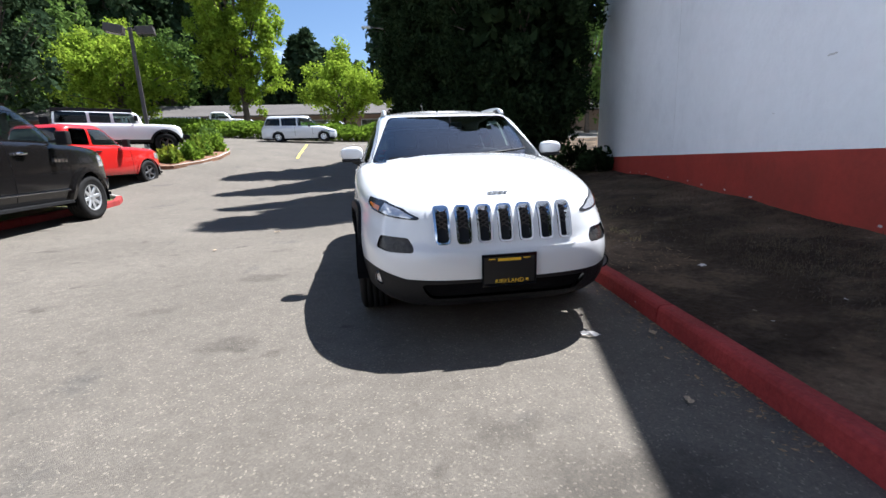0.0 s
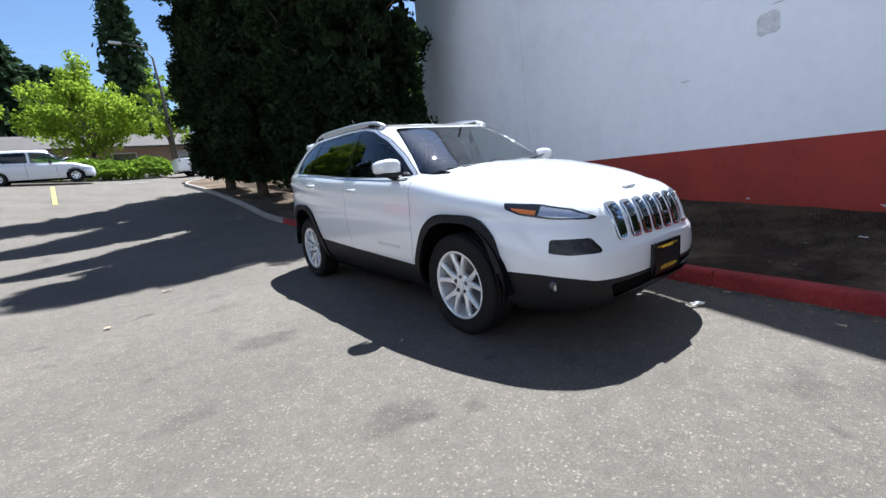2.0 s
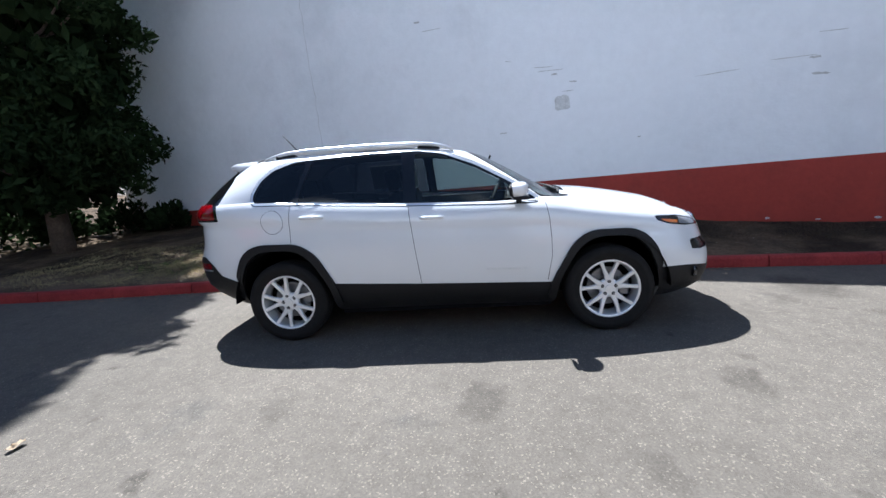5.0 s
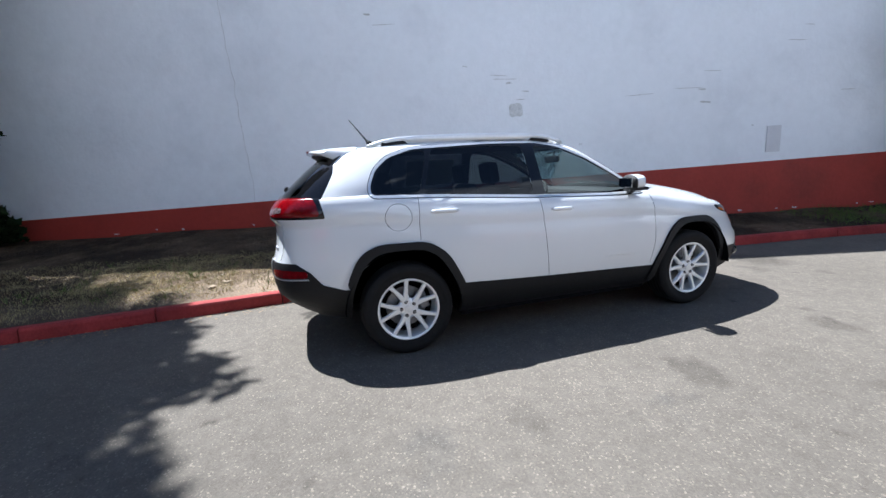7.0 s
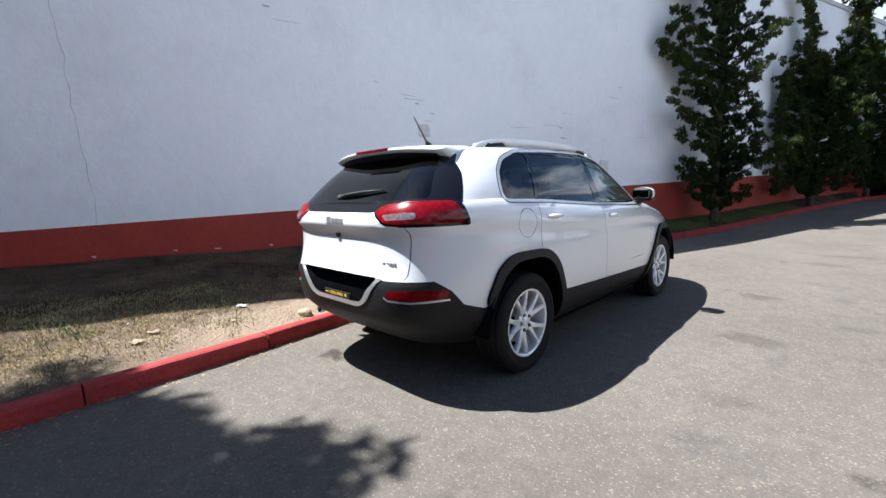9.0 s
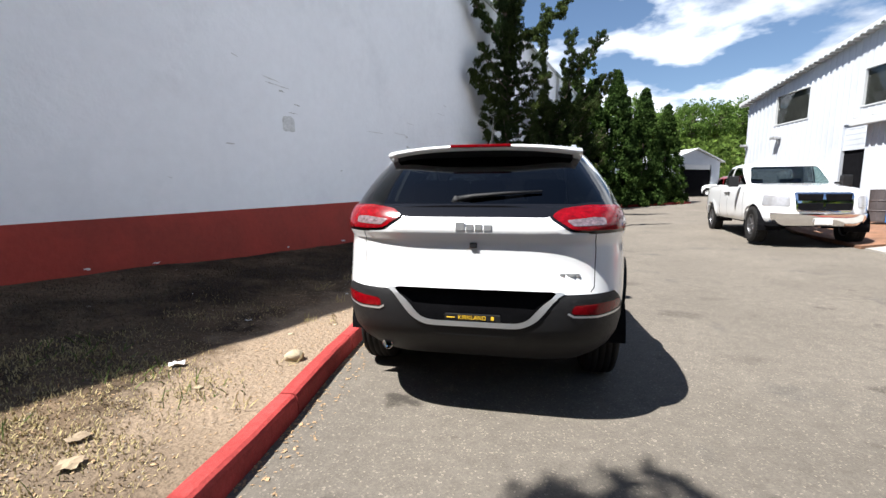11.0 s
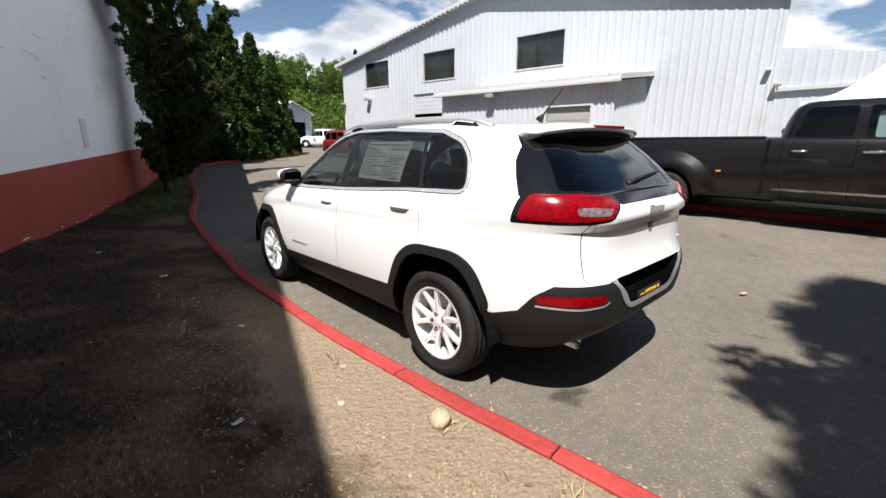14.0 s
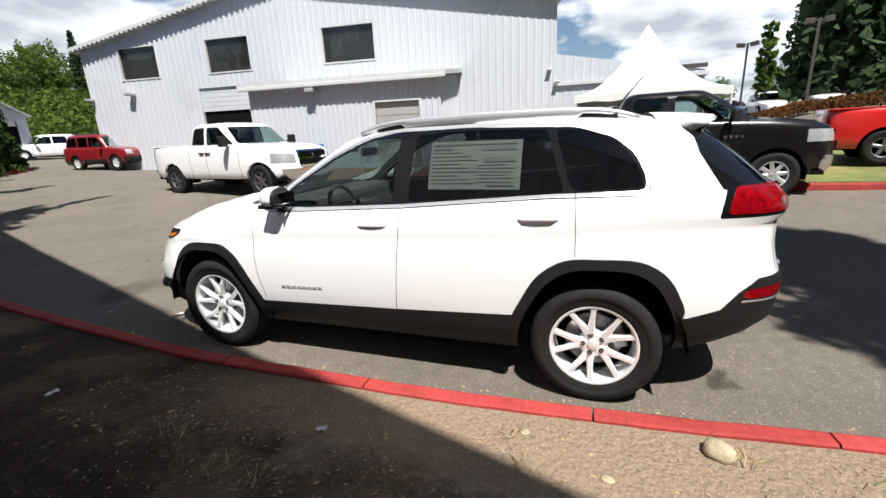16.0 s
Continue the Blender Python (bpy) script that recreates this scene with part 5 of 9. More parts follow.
    for sgn in (1, -1):
        near = lambda c: c.y > 1.9 and abs(c.x) < 0.6
        sh.region("lamp_surround", [(sgn * x, z) for x, z in grown(tl, 0.014)], "xz", where=near)
        sh.region("tail_lens", [(sgn * x, z) for x, z in tl], "xz", where=near)
        sh.region("clear_lens", [(sgn * x, z) for x, z in lamp_in], "xz", where=lambda c: c.y > 1.95)
        sh.region("reflector", [(sgn * x, z) for x, z in rounded([(0.515, 0.665), (0.53, 0.708), (0.73, 0.716), (0.80, 0.712), (0.80, 0.664), (0.66, 0.655)], 0.018, 2)], "xz", where=lambda c: c.y > 1.7)
        sh.region("reflector_trim", [(sgn * x, z) for x, z in strip([(0.50, 0.668), (0.53, 0.65), (0.66, 0.643), (0.80, 0.652)], 0.012)], "xz", where=lambda c: c.y > 1.7)
    sh.region("bumper_trim", rounded([(-0.50, 0.775), (-0.44, 0.745), (-0.34, 0.615), (-0.26, 0.575), (0.26, 0.575), (0.34, 0.615), (0.44, 0.745), (0.50, 0.775)], 0.05, 3), "xz", where=lambda c: c.y > 1.9)
    sh.region("plate_recess", rounded([(-0.46, 0.778), (-0.36, 0.70), (-0.30, 0.622), (-0.24, 0.60), (0.24, 0.60), (0.30, 0.622), (0.36, 0.70), (0.46, 0.778)], 0.05, 3), "xz", where=lambda c: c.y > 1.9)
    sh.done()
    def got(region, name, mat, where=lambda c: True, push=0.0, rim=0.0, parent=None, label=""):
        me = sh.take(region, where, push, rim)
        return part_mesh(name, me, mat, parent or car, label) if me else None
    L, R = (lambda c: c.x > 0), (lambda c: c.x < 0)
    # painted skin by panels
    fd = [(-0.86, 1.10), (-0.885, 0.95), (-0.895, 0.80), (-0.895, 0.66), (-0.86, 0.46), (0.165, 0.475), (0.205, 0.85), (0.235, 1.14)]
    rd = [(0.235, 1.14), (0.205, 0.85), (0.165, 0.475), (0.9, 0.51), (1.1, 0.78), (1.235, 0.88), (1.235, 1.0), (1.225, 1.21)]
    in_fd = lambda c: abs(c.x) > 0.6 and inside((c.y, c.z), fd)
    in_rd = lambda c: abs(c.x) > 0.6 and inside((c.y, c.z), rd)
    is_gate = lambda c: c.y > 1.9 and abs(c.x) < 0.641 and 0.77 < c.z < 1.24
    is_hood = lambda c: c.y < -0.9 and c.z > spec["belt"](c.y) - 0.004 and c.z < 1.2 and c.y > -2.2
    got("body", "body", WHITEPAINT, lambda c: not (in_fd(c) or in_rd(c) or is_gate(c) or is_hood(c)))
    got("body", "bonnet", WHITEPAINT, is_hood)
    gate = got("body", "tailgate", WHITEPAINT, is_gate)
    doors = {}
    for nm, t in (("front_door", in_fd), ("rear_door", in_rd)):
        for sd in (L, R):
            doors[nm, sd is L] = got("body", nm, WHITEPAINT, lambda c: t(c) and sd(c))
    gaps(sh.take("seam", lambda c: True, -0.004, 0.0), car)
    for sd in (L, R):
        for (w, nm, mat) in (("front_window", "front_door", GLASSFRONT), ("rear_window", "rear_door", GLASSDARK)):
            got(w, "side_window", mat, sd, parent=doors[nm, sd is L], push=-0.003)
        got("quarter_window", "quarter_window", GLASSREAR, sd, push=-0.003)
        got("pillar", "window_pillar", GLOSSBLACK, sd, push=0.001)
        got("trim_joint", "trim_joint", LAMPBLACK, sd, push=0.001)
        got("window_trim", "window_trim", SATIN, sd, push=0.004, rim=0.008, label="chrome strip round the side windows")
        got("sill_cladding", "sill_cladding", BLACKPLASTIC, sd, push=0.004, rim=0.02)
        for fr in (True, False):
            got("wheel_arch", "wheel_arch", BLACKPLASTIC, lambda c: sd(c) and (c.y < 0) == fr, push=0.022, rim=0.035, label="black plastic wheel arch flare")
    got("windscreen", "windscreen", GLASSSCREEN)
    got("windscreen_surround", "windscreen_surround", GLOSSBLACK)
    got("tailgate_black", "tailgate_glass_border", GLOSSBLACK, parent=gate)
    got("tailgate_glass", "rear_screen", GLASSREAR, parent=gate)
    got("front_bumper_cladding", "front_bumper_cladding", BLACKPLASTIC, push=0.003)
    got("rear_bumper_cladding", "rear_bumper_cladding", BLACKPLASTIC, push=0.006, rim=0.02)
    for sd in (L, R):
        hlp = got("headlight", "headlight", LAMPBLACK, sd, push=0.003, label="slim dark headlight with amber marker")
        got("headlight_reflector", "reflector", CLEARLENS, sd, push=0.003, parent=hlp)
        got("turn_signal", "marker_lens", AMBERLENS, sd, push=0.004, parent=hlp)
        got("lamp_pocket", "main_beam_lamp", SMOKED, sd, push=-0.012, label="smoked main beam lamp in a bumper pocket")
        tlp = got("tail_lens", "tail_light", REDLENS, sd, push=0.004, rim=0.01, label="red tail light with clear centre")
        got("clear_lens", "clear_lens", PINKLENS, sd, push=0.006, parent=tlp)
        got("lamp_surround", "tail_light_surround", GLOSSBLACK, sd, push=0.001)
        got("reflector", "rear_reflector", REDLENS, sd, push=0.008)
        got("reflector_trim", "reflector_trim", SATIN, sd, push=0.010)
    grille = got("grille_panel", "grille", WHITEPAINT, push=0.004, rim=0.01)
    for sx in SLOTS:
        got("grille_ring", "grille_ring", CHROME, lambda c: abs(c.x - sx) < 0.06, push=0.014, rim=0.05, parent=grille)
        got("grille_slot", "grille_slot", BLACKPLASTIC, lambda c: abs(c.x - sx) < 0.06, push=-0.028, parent=grille)
    # honeycomb bars in the upper half of the slots
    for sx in SLOTS:
        bm = bmesh.new()
        y = sh.depth_at(sx, 0.79) + 0.016
        lean = math.atan2(sh.depth_at(sx + 0.03, 0.79) - sh.depth_at(sx - 0.03, 0.79), 0.06)
        for i in range(4):
            z = 0.755 + 0.027 * i
            for sg in (-1, 1):
                box(bm, -0.035, 0.035, -0.003, 0.003, -0.003, 0.003, m=Matrix.Translation((sx, y + 0.012 * (z - 0.75) * 4, z)) @ Matrix.Rotation(lean, 4, "Z") @ Matrix.Rotation(sg * 0.55, 4, "Y"))
        part("grille_mesh", bm, STEELDARK, grille)
    got("intake", "lower_intake", SHADEBLACK, push=-0.02)
    rt = got("bumper_trim", "bumper_trim", SATIN, push=0.012, rim=0.012, label="satin silver bumper insert")
    got("plate_recess", "plate_recess", SHADEBLACK, push=-0.05, rim=-0.05)
    # fog lamps
    for sx in (-0.735, 0.735):
        y = sh.depth_at(sx, 0.435) + 0.022
        bm = bmesh.new()
        revolve(bm, [(0.02, 0.047), (-0.006, 0.047), (-0.006, 0.040), (0.004, 0.038)], 24, "y", (sx, y, 0.435))
        fog = part("fog_lamp", bm, LAMPBLACK, car, smooth=True)
        bm = bmesh.new()
        revolve(bm, [(0.002, 0.038), (-0.002, 0.022), (-0.004, 0.0005)], 20, "y", (sx, y, 0.435))
        part("lens", bm, CLEARLENS, fog, smooth=True)
    # under the nose and tail, floor and wheel wells: shade put into black colour
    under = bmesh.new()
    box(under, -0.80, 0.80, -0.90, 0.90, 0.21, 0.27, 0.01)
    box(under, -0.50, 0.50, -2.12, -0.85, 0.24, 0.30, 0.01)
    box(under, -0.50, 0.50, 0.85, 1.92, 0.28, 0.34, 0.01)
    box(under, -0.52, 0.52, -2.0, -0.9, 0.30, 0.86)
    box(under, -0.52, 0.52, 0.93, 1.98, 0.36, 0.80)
    part("underbody", under, SHADEBLACK, car)
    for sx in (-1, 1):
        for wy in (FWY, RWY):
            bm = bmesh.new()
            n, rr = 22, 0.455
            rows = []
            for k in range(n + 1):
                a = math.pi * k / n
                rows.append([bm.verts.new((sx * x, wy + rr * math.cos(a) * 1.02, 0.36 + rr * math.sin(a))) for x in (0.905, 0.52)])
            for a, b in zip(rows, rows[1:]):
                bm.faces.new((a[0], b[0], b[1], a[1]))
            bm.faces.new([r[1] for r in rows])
            part("wheel_well", bm, SHADEBLACK, car)
    exh = bmesh.new()
    for sx in (0.535,):
        revolve(exh, [(1.98, 0.028), (2.150, 0.034), (2.157, 0.030), (2.08, 0.027), (2.06, 0.0005)], 20, "y", (sx, 0, 0.385))
    part("exhaust", exh, CHROME, car, smooth=True)
    # wheels
    for sx in (-1, 1):
        for wy in (FWY, RWY):
            w = new("wheel"); w.parent = car
            turn = 0.314 if wy > 0 else 0.0
            w.matrix_local = pose(sx * 0.795, wy, 0.352) @ (Matrix.Rotation(math.pi if sx < 0 else 0, 4, "Z")) @ Matrix.Rotation(turn, 4, "X")
            wheel_parts(w, 0.352, 0.225, 0.238)
    # mirrors
    for sx in (-1, 1):
        bm = bmesh.new()
        def cap(bm, grow):
            bmesh.ops.create_uvsphere(bm, u_segments=32, v_segments=20, radius=1)
            for v in bm.verts:
                p = [math.copysign(abs(q) ** 0.62, q) for q in v.co]
                v.co = Vector((p[0] * 0.102 * grow, p[1] * 0.072 * grow + 0.025 * max(0, p[0] * sx), p[2] * 0.064 * grow * (1 - 0.18 * max(0, p[0] * sx))))
            bmesh.ops.translate(bm, verts=bm.verts, vec=(sx * 0.938, -0.655, 1.19))
        cap(bm, 1.0)
        mir = part("wing_mirror", bm, WHITEPAINT, car, "white door mirror with black base", True)
        bm = bmesh.new()
        cap(bm, 1.02)
        bmesh.ops.bisect_plane(bm, geom=list(bm.verts) + list(bm.edges) + list(bm.faces), plane_co=(sx * 0.938, -0.618, 1.19), plane_no=(-sx * 0.2, 1, -0.12), clear_inner=True)
        part("mirror_frame", bm, BLACKPLASTIC, mir, "black plastic mirror frame", True)
        bm = bmesh.new()
        tube(bm, [(sx * 0.83, -0.66, 1.095), (sx * 0.88, -0.655, 1.105), (sx * 0.93, -0.65, 1.13)], [0.026, 0.022, 0.024], 10)
        box(bm, sx * 0.938 - 0.088, sx * 0.938 + 0.078, -0.728, -0.60, 1.118, 1.148, 0.014)
        part("mirror_base", bm, BLACKPLASTIC, mir)
        bm = bmesh.new()
        box(bm, sx * 0.938 - 0.08, sx * 0.938 + 0.074, -0.5575, -0.5505, 1.150, 1.226, 0.002)
        part("mirror_glass", bm, DARKMIRROR, mir)
    # door handles
    for sx in (-1, 1):
        for hy, hz, nm in ((0.045, 1.015, "front_door"), (1.04, 1.075, "rear_door")):
            x = sh.width_at(hy, hz)
            bm = bmesh.new()
            tube(bm, [(sx * (x - 0.008), hy - 0.105, hz - 0.004), (sx * (x + 0.003), hy - 0.075, hz), (sx * (x + 0.007), hy, hz + 0.003), (sx * (x + 0.004), hy + 0.075, hz + 0.004), (sx * (x - 0.008), hy + 0.105, hz + 0.004)], [0.010, 0.015, 0.016, 0.015, 0.010], 10)
            part("door_handle", bm, WHITEPAINT, doors[nm, sx > 0], smooth=True)
    # model lettering as plain bars
    for sx in (-1, 1):
        bm = bmesh.new()
        x = sh.width_at(-0.55, 0.565)
        for i in range(8):
            y = -0.70 + i * 0.042
            box(bm, sx * x - 0.004, sx * x + 0.004, y, y + 0.034, 0.560 + 0.001 * i, 0.578 + 0.001 * i, 0.0015)
        part("door_lettering", bm, SATIN, doors["front_door", sx > 0])
    # roof rails: solid on the roof along the middle, arched at each end
    for sx in (-1, 1):
        bm = bmesh.new()
        ys = np.linspace(-0.14, 1.53, 36)
        rise = curve([(-0.14, 1.572), (-0.06, 1.602), (0.06, 1.626), (0.3, 1.642), (0.7, 1.650), (1.1, 1.648), (1.3, 1.638), (1.42, 1.620), (1.53, 1.588)])
        rows = []
        for y in ys:
            z, x = rise(y), sx * (0.612 - 0.03 * max(0, (y - 1.0) / 0.53) ** 2)
            solid = 0.16 < y < 1.20
            low = 1.578 if solid else z - 0.030
            rows.append([bm.verts.new((x + sx * dx, y, zz)) for dx, zz in ((0.016, low), (0.019, z - 0.012), (0.011, z), (-0.011, z), (-0.019, z - 0.012), (-0.016, low))])
        for a, b in zip(rows, rows[1:]):
            for k in range(6):
                bm.faces.new((a[k], a[(k + 1) % 6], b[(k + 1) % 6], b[k]))
        bm.faces.new(rows[0]); bm.faces.new(rows[-1][::-1])
        bmesh.ops.recalc_face_normals(bm, faces=bm.faces)
        rail = part("roof_rail", bm, SATIN, car, "satin silver roof rail", True)
        # black box set into each end gap in place of its shade
        for y0, y1, z0, z1 in ((-0.03, 0.16, 1.565, 1.606), (1.20, 1.42, 1.57, 1.612)):
            part("rail_end_gap", boxes((sx * 0.602 - 0.010, sx * 0.602 + 0.010, y0, y1, z0, z1), bevel=0.006), BLACKPLASTIC, rail)
    # spoiler with brake light
    bm = bmesh.new()
    rows = []
    for k in range(25):
        u = -1 + 2 * k / 24
        x = 0.60 * u
        sweep = 0.10 * abs(u) ** 3
        drop = 0.035 * abs(u) ** 2.5
        rows.append([bm.verts.new(p) for p in ((x * 0.98, 1.60, 1.609 - drop), (x, 1.80, 1.600 - drop), (x, 1.945 - sweep, 1.582 - drop), (x, 1.962 - sweep, 1.570 - drop), (x, 1.940 - sweep, 1.553 - drop), (x * 0.98, 1.72, 1.500 - drop))])
    for a, b in zip(rows, rows[1:]):
        for i in range(5):
            bm.faces.new((a[i], b[i], b[i + 1], a[i + 1]))
    bm.faces.new(rows[0]); bm.faces.new(rows[-1][::-1])
    bmesh.ops.recalc_face_normals(bm, faces=bm.faces)
    sp = part("roof_spoiler", bm, WHITEPAINT, car, smooth=True)
    bm = bmesh.new()
    box(bm, -0.18, 0.18, 1.935, 1.966, 1.564, 1.582, 0.004)
    part("brake_light", bm, REDLENS, sp)
    bm = bmesh.new()
    rows = [[bm.verts.new(p) for p in ((x, 1.925 - 0.10 * abs(x / 0.6) ** 3, 1.548 - 0.035 * abs(x / 0.6) ** 2.5), (x, 1.79, 1.470 - 0.03 * abs(x / 0.6)))] for x in np.linspace(-0.545, 0.545, 15)]
    for a, b in zip(rows, rows[1:]):
        bm.faces.new((a[0], b[0], b[1], a[1]))
    part("spoiler_underside", bm, BLACKPLASTIC, sp)
    # aerial
    bm = bmesh.new()
    tube(bm, [(-0.03, 1.42, 1.632), (-0.03, 1.445, 1.665)], [0.030, 0.012], 10)
    tube(bm, [(-0.03, 1.445, 1.660), (-0.04, 1.515, 1.75), (-0.05, 1.588, 1.838)], [0.008, 0.005, 0.0035], 8)
    part("aerial", bm, BLACKPLASTIC, car, smooth=True)
    # wipers
    bm = bmesh.new()
    tube(bm, [(0.12, 2.155, 1.255), (0.02, 2.17, 1.275), (-0.16, 2.155, 1.292), (-0.36, 2.135, 1.302)], [0.020, 0.014, 0.010, 0.006], 8)
    tube(bm, [(0.10, 2.15, 1.245), (0.13, 2.16, 1.265)], [0.03, 0.022], 10)
    part("rear_wiper", bm, BLACKPLASTIC, car, smooth=True)
    for a, b, c in (((-0.62, -1.00, 1.135), (-0.35, -1.055, 1.15), (-0.06, -1.035, 1.158)), ((0.02, -1.065, 1.15), (0.30, -1.03, 1.165), (0.58, -0.945, 1.19))):
        bm = bmesh.new(); tube(bm, [a, b, c], [0.012, 0.010, 0.007], 8)
        part("windscreen_wiper", bm, BLACKPLASTIC, car, smooth=True)
    # tailgate badge shapes, model badge, lock
    bm = bmesh.new()
    yb = sh.depth_at(0, 1.115, False)
    for x0, x1, z0, z1 in ((-0.10, -0.055, 1.094, 1.128), (-0.048, -0.008, 1.094, 1.130), (-0.001, 0.039, 1.094, 1.130), (0.046, 0.096, 1.092, 1.140)):
        box(bm, x0, x1, yb - 0.004, yb + 0.010, z0, z1, 0.004)
    part("badge", bm, SATIN, gate, "satin silver badge")
    bm = bmesh.new()
    for i in range(4):
        x = -0.548 + 0.026 * i
        yb = sh.depth_at(x, 0.863, False)
        box(bm, x - 0.012, x + 0.012, yb - 0.008, yb + 0.004, 0.853, 0.873, 0.002)
    part("model_badge", bm, SATIN, gate)
    yb = sh.depth_at(0, 1.02, False)
    part("gate_lock", boxes((-0.02, 0.02, yb - 0.01, yb + 0.012, 1.000, 1.028), bevel=0.004), LAMPBLACK, gate)
    bm = bmesh.new()
    for i in range(4):
        box(bm, -0.06 + i * 0.032, -0.035 + i * 0.032, -2.10, -2.075, 0.925, 0.94, 0.002)
    part("badge", bm, SILVERLETTER, car)
    # plates: black dealer inserts with a yellow word
    def lettering(text, size, m, mat, parent):
        cu = bpy.data.curves.new("lettering", "FONT")
        cu.body, cu.size, cu.align_x, cu.align_y, cu.extrude = text, size, "CENTER", "CENTER", 0.0008
        tmp = bpy.data.objects.new("tmp", cu)
        me = bpy.data.meshes.new_from_object(tmp)
        bpy.data.objects.remove(tmp); bpy.data.curves.remove(cu)
        ob = part_mesh("lettering", me, mat, parent)
        ob.matrix_local = m
        return ob
    yp = sh.depth_at(0, 0.5) - 0.022
    pl = part("number_plate", boxes((-0.157, 0.157, yp - 0.006, yp + 0.02, 0.412, 0.592), bevel=0.004), PLATEBLACK, car, "black dealer plate insert with yellow word")
    part("plate_frame", boxes((-0.165, 0.165, yp - 0.011, yp, 0.582, 0.598), (-0.165, 0.165, yp - 0.011, yp, 0.404, 0.420), (-0.165, -0.155, yp - 0.011, yp, 0.42, 0.582), (0.155, 0.165, yp - 0.011, yp, 0.42, 0.582)), GLOSSBLACK, pl)
    lettering("KIRKLAND", 0.036, Matrix.Translation((0, yp - 0.0095, 0.434)) @ Matrix.Rotation(math.pi / 2, 4, "X"), YELLOWINK, pl)
    for bar in ((-0.07, 0.07, yp - 0.009, yp - 0.006, 0.556, 0.572), (-0.125, -0.085, yp - 0.009, yp - 0.006, 0.566, 0.572), (0.085, 0.125, yp - 0.009, yp - 0.006, 0.566, 0.572), (0.10, 0.115, yp - 0.009, yp - 0.006, 0.43, 0.443),):
        part("printed_bar", boxes(bar), YELLOWINK, pl)
    yp = sh.depth_at(0, 0.66, False) - 0.01
    pr = part("number_plate", boxes((-0.152, 0.152, yp - 0.01, yp + 0.006, 0.605, 0.640), bevel=0.003), PLATEBLACK, car, "black dealer plate frame with yellow word")
    lettering("KIRKLAND", 0.032, Matrix.Translation((0.0, yp + 0.0085, 0.622)) @ Matrix.Rotation(math.pi, 4, "Z") @ Matrix.Rotation(math.pi / 2, 4, "X"), YELLOWINK, pr)
    for bar in ((-0.118, -0.102, yp + 0.006, yp + 0.009, 0.614, 0.632), (0.095, 0.14, yp + 0.006, yp + 0.009, 0.619, 0.623),):
        part("printed_bar", boxes(bar), YELLOWINK, pr)
    # cabin
    bm = bmesh.new()
    box(bm, -0.72, 0.72, -1.02, -0.62, 0.80, 1.115, 0.05)
    box(bm, -0.30, 0.30, -0.72, -0.52, 0.55, 1.02, 0.04)
    part("dashboard", bm, DASH, car)
    bm = bmesh.new()
    box(bm, -0.14, 0.14, -0.55, 0.55, 0.45, 0.72, 0.03)
    part("centre_console", bm, DASH, car)
    part("cabin_floor", boxes((-0.78, 0.78, -0.86, 0.88, 0.40, 0.46)), DASH, car)
    for x0 in (-0.865, 0.83):
        part("door_lining", boxes((x0, x0 + 0.035, -0.80, 0.88, 0.46, 1.10), (x0, x0 + 0.035, 0.88, 1.62, 0.89, 1.12), bevel=0.01), DASH, car)
    bm = bmesh.new()
    box(bm, -0.55, 0.55, -0.10, 1.60, 1.545, 1.572)
    part("headliner", bm, SEATBEIGE, car)
    def seat(x, y, w, recline=0.28):
        bm = bmesh.new()
        box(bm, x - w, x + w, y - 0.28, y + 0.24, 0.56, 0.72, 0.06)
        box(bm, -w, w, -0.07, 0.07, 0.0, 0.62, 0.06, m=Matrix.Translation((x, y + 0.22, 0.62)) @ Matrix.Rotation(-recline, 4, "X"))
        s = part("seat", bm, SEATCLOTH, car, smooth=False)
        for hx in ((x,) if w < 0.4 else (x - 0.42, x, x + 0.42)):
            bm = bmesh.new()
            box(bm, -0.13, 0.13, -0.05, 0.05, 0.0, 0.19, 0.045, m=Matrix.Translation((hx, y + 0.22 + 0.185, 1.235 if w < 0.4 else 1.20)) @ Matrix.Rotation(-recline * 0.6, 4, "X"))
            tube(bm, [(hx - 0.05, y + 0.385, 1.16), (hx - 0.05, y + 0.40, 1.26)], 0.007, 6); tube(bm, [(hx + 0.05, y + 0.385, 1.16), (hx + 0.05, y + 0.40, 1.26)], 0.007, 6)
            part("headrest", bm, SEATCLOTH, s)
    seat(-0.38, 0.02, 0.25); seat(0.38, 0.02, 0.25); seat(0.0, 0.98, 0.49)
    bm = bmesh.new()
    rw = []
    for k in range(28):
        a = 2 * math.pi * k / 28
        c = Vector((0.185 * math.cos(a), 0, 0.185 * math.sin(a)))
        rw.append([bm.verts.new(c + (c.normalized() * math.cos(b) + Vector((0, 1, 0)) * math.sin(b)) * 0.016) for b in np.linspace(0, 2 * math.pi, 8, endpoint=False)])
    for k in range(28):
        for i in range(8):
            bm.faces.new((rw[k][i], rw[k][(i + 1) % 8], rw[(k + 1) % 28][(i + 1) % 8], rw[(k + 1) % 28][i]))
    box(bm, -0.07, 0.07, -0.02, 0.03, -0.06, 0.05, 0.015)
    box(bm, -0.18, 0.18, -0.012, 0.012, -0.015, 0.02); box(bm, -0.018, 0.018, -0.012, 0.012, -0.18, 0.0)
    bmesh.ops.transform(bm, matrix=Matrix.Translation((0.38, -0.46, 1.02)) @ Matrix.Rotation(0.42, 4, "X"), verts=bm.verts)
    part("steering_wheel", bm, SEATCLOTH, car, smooth=False)
    bm = bmesh.new(); box(bm, -0.12, 0.12, -0.45, -0.42, 1.39, 1.46, 0.015); tube(bm, [(0, -0.44, 1.44), (0, -0.47, 1.50)], 0.01, 6)
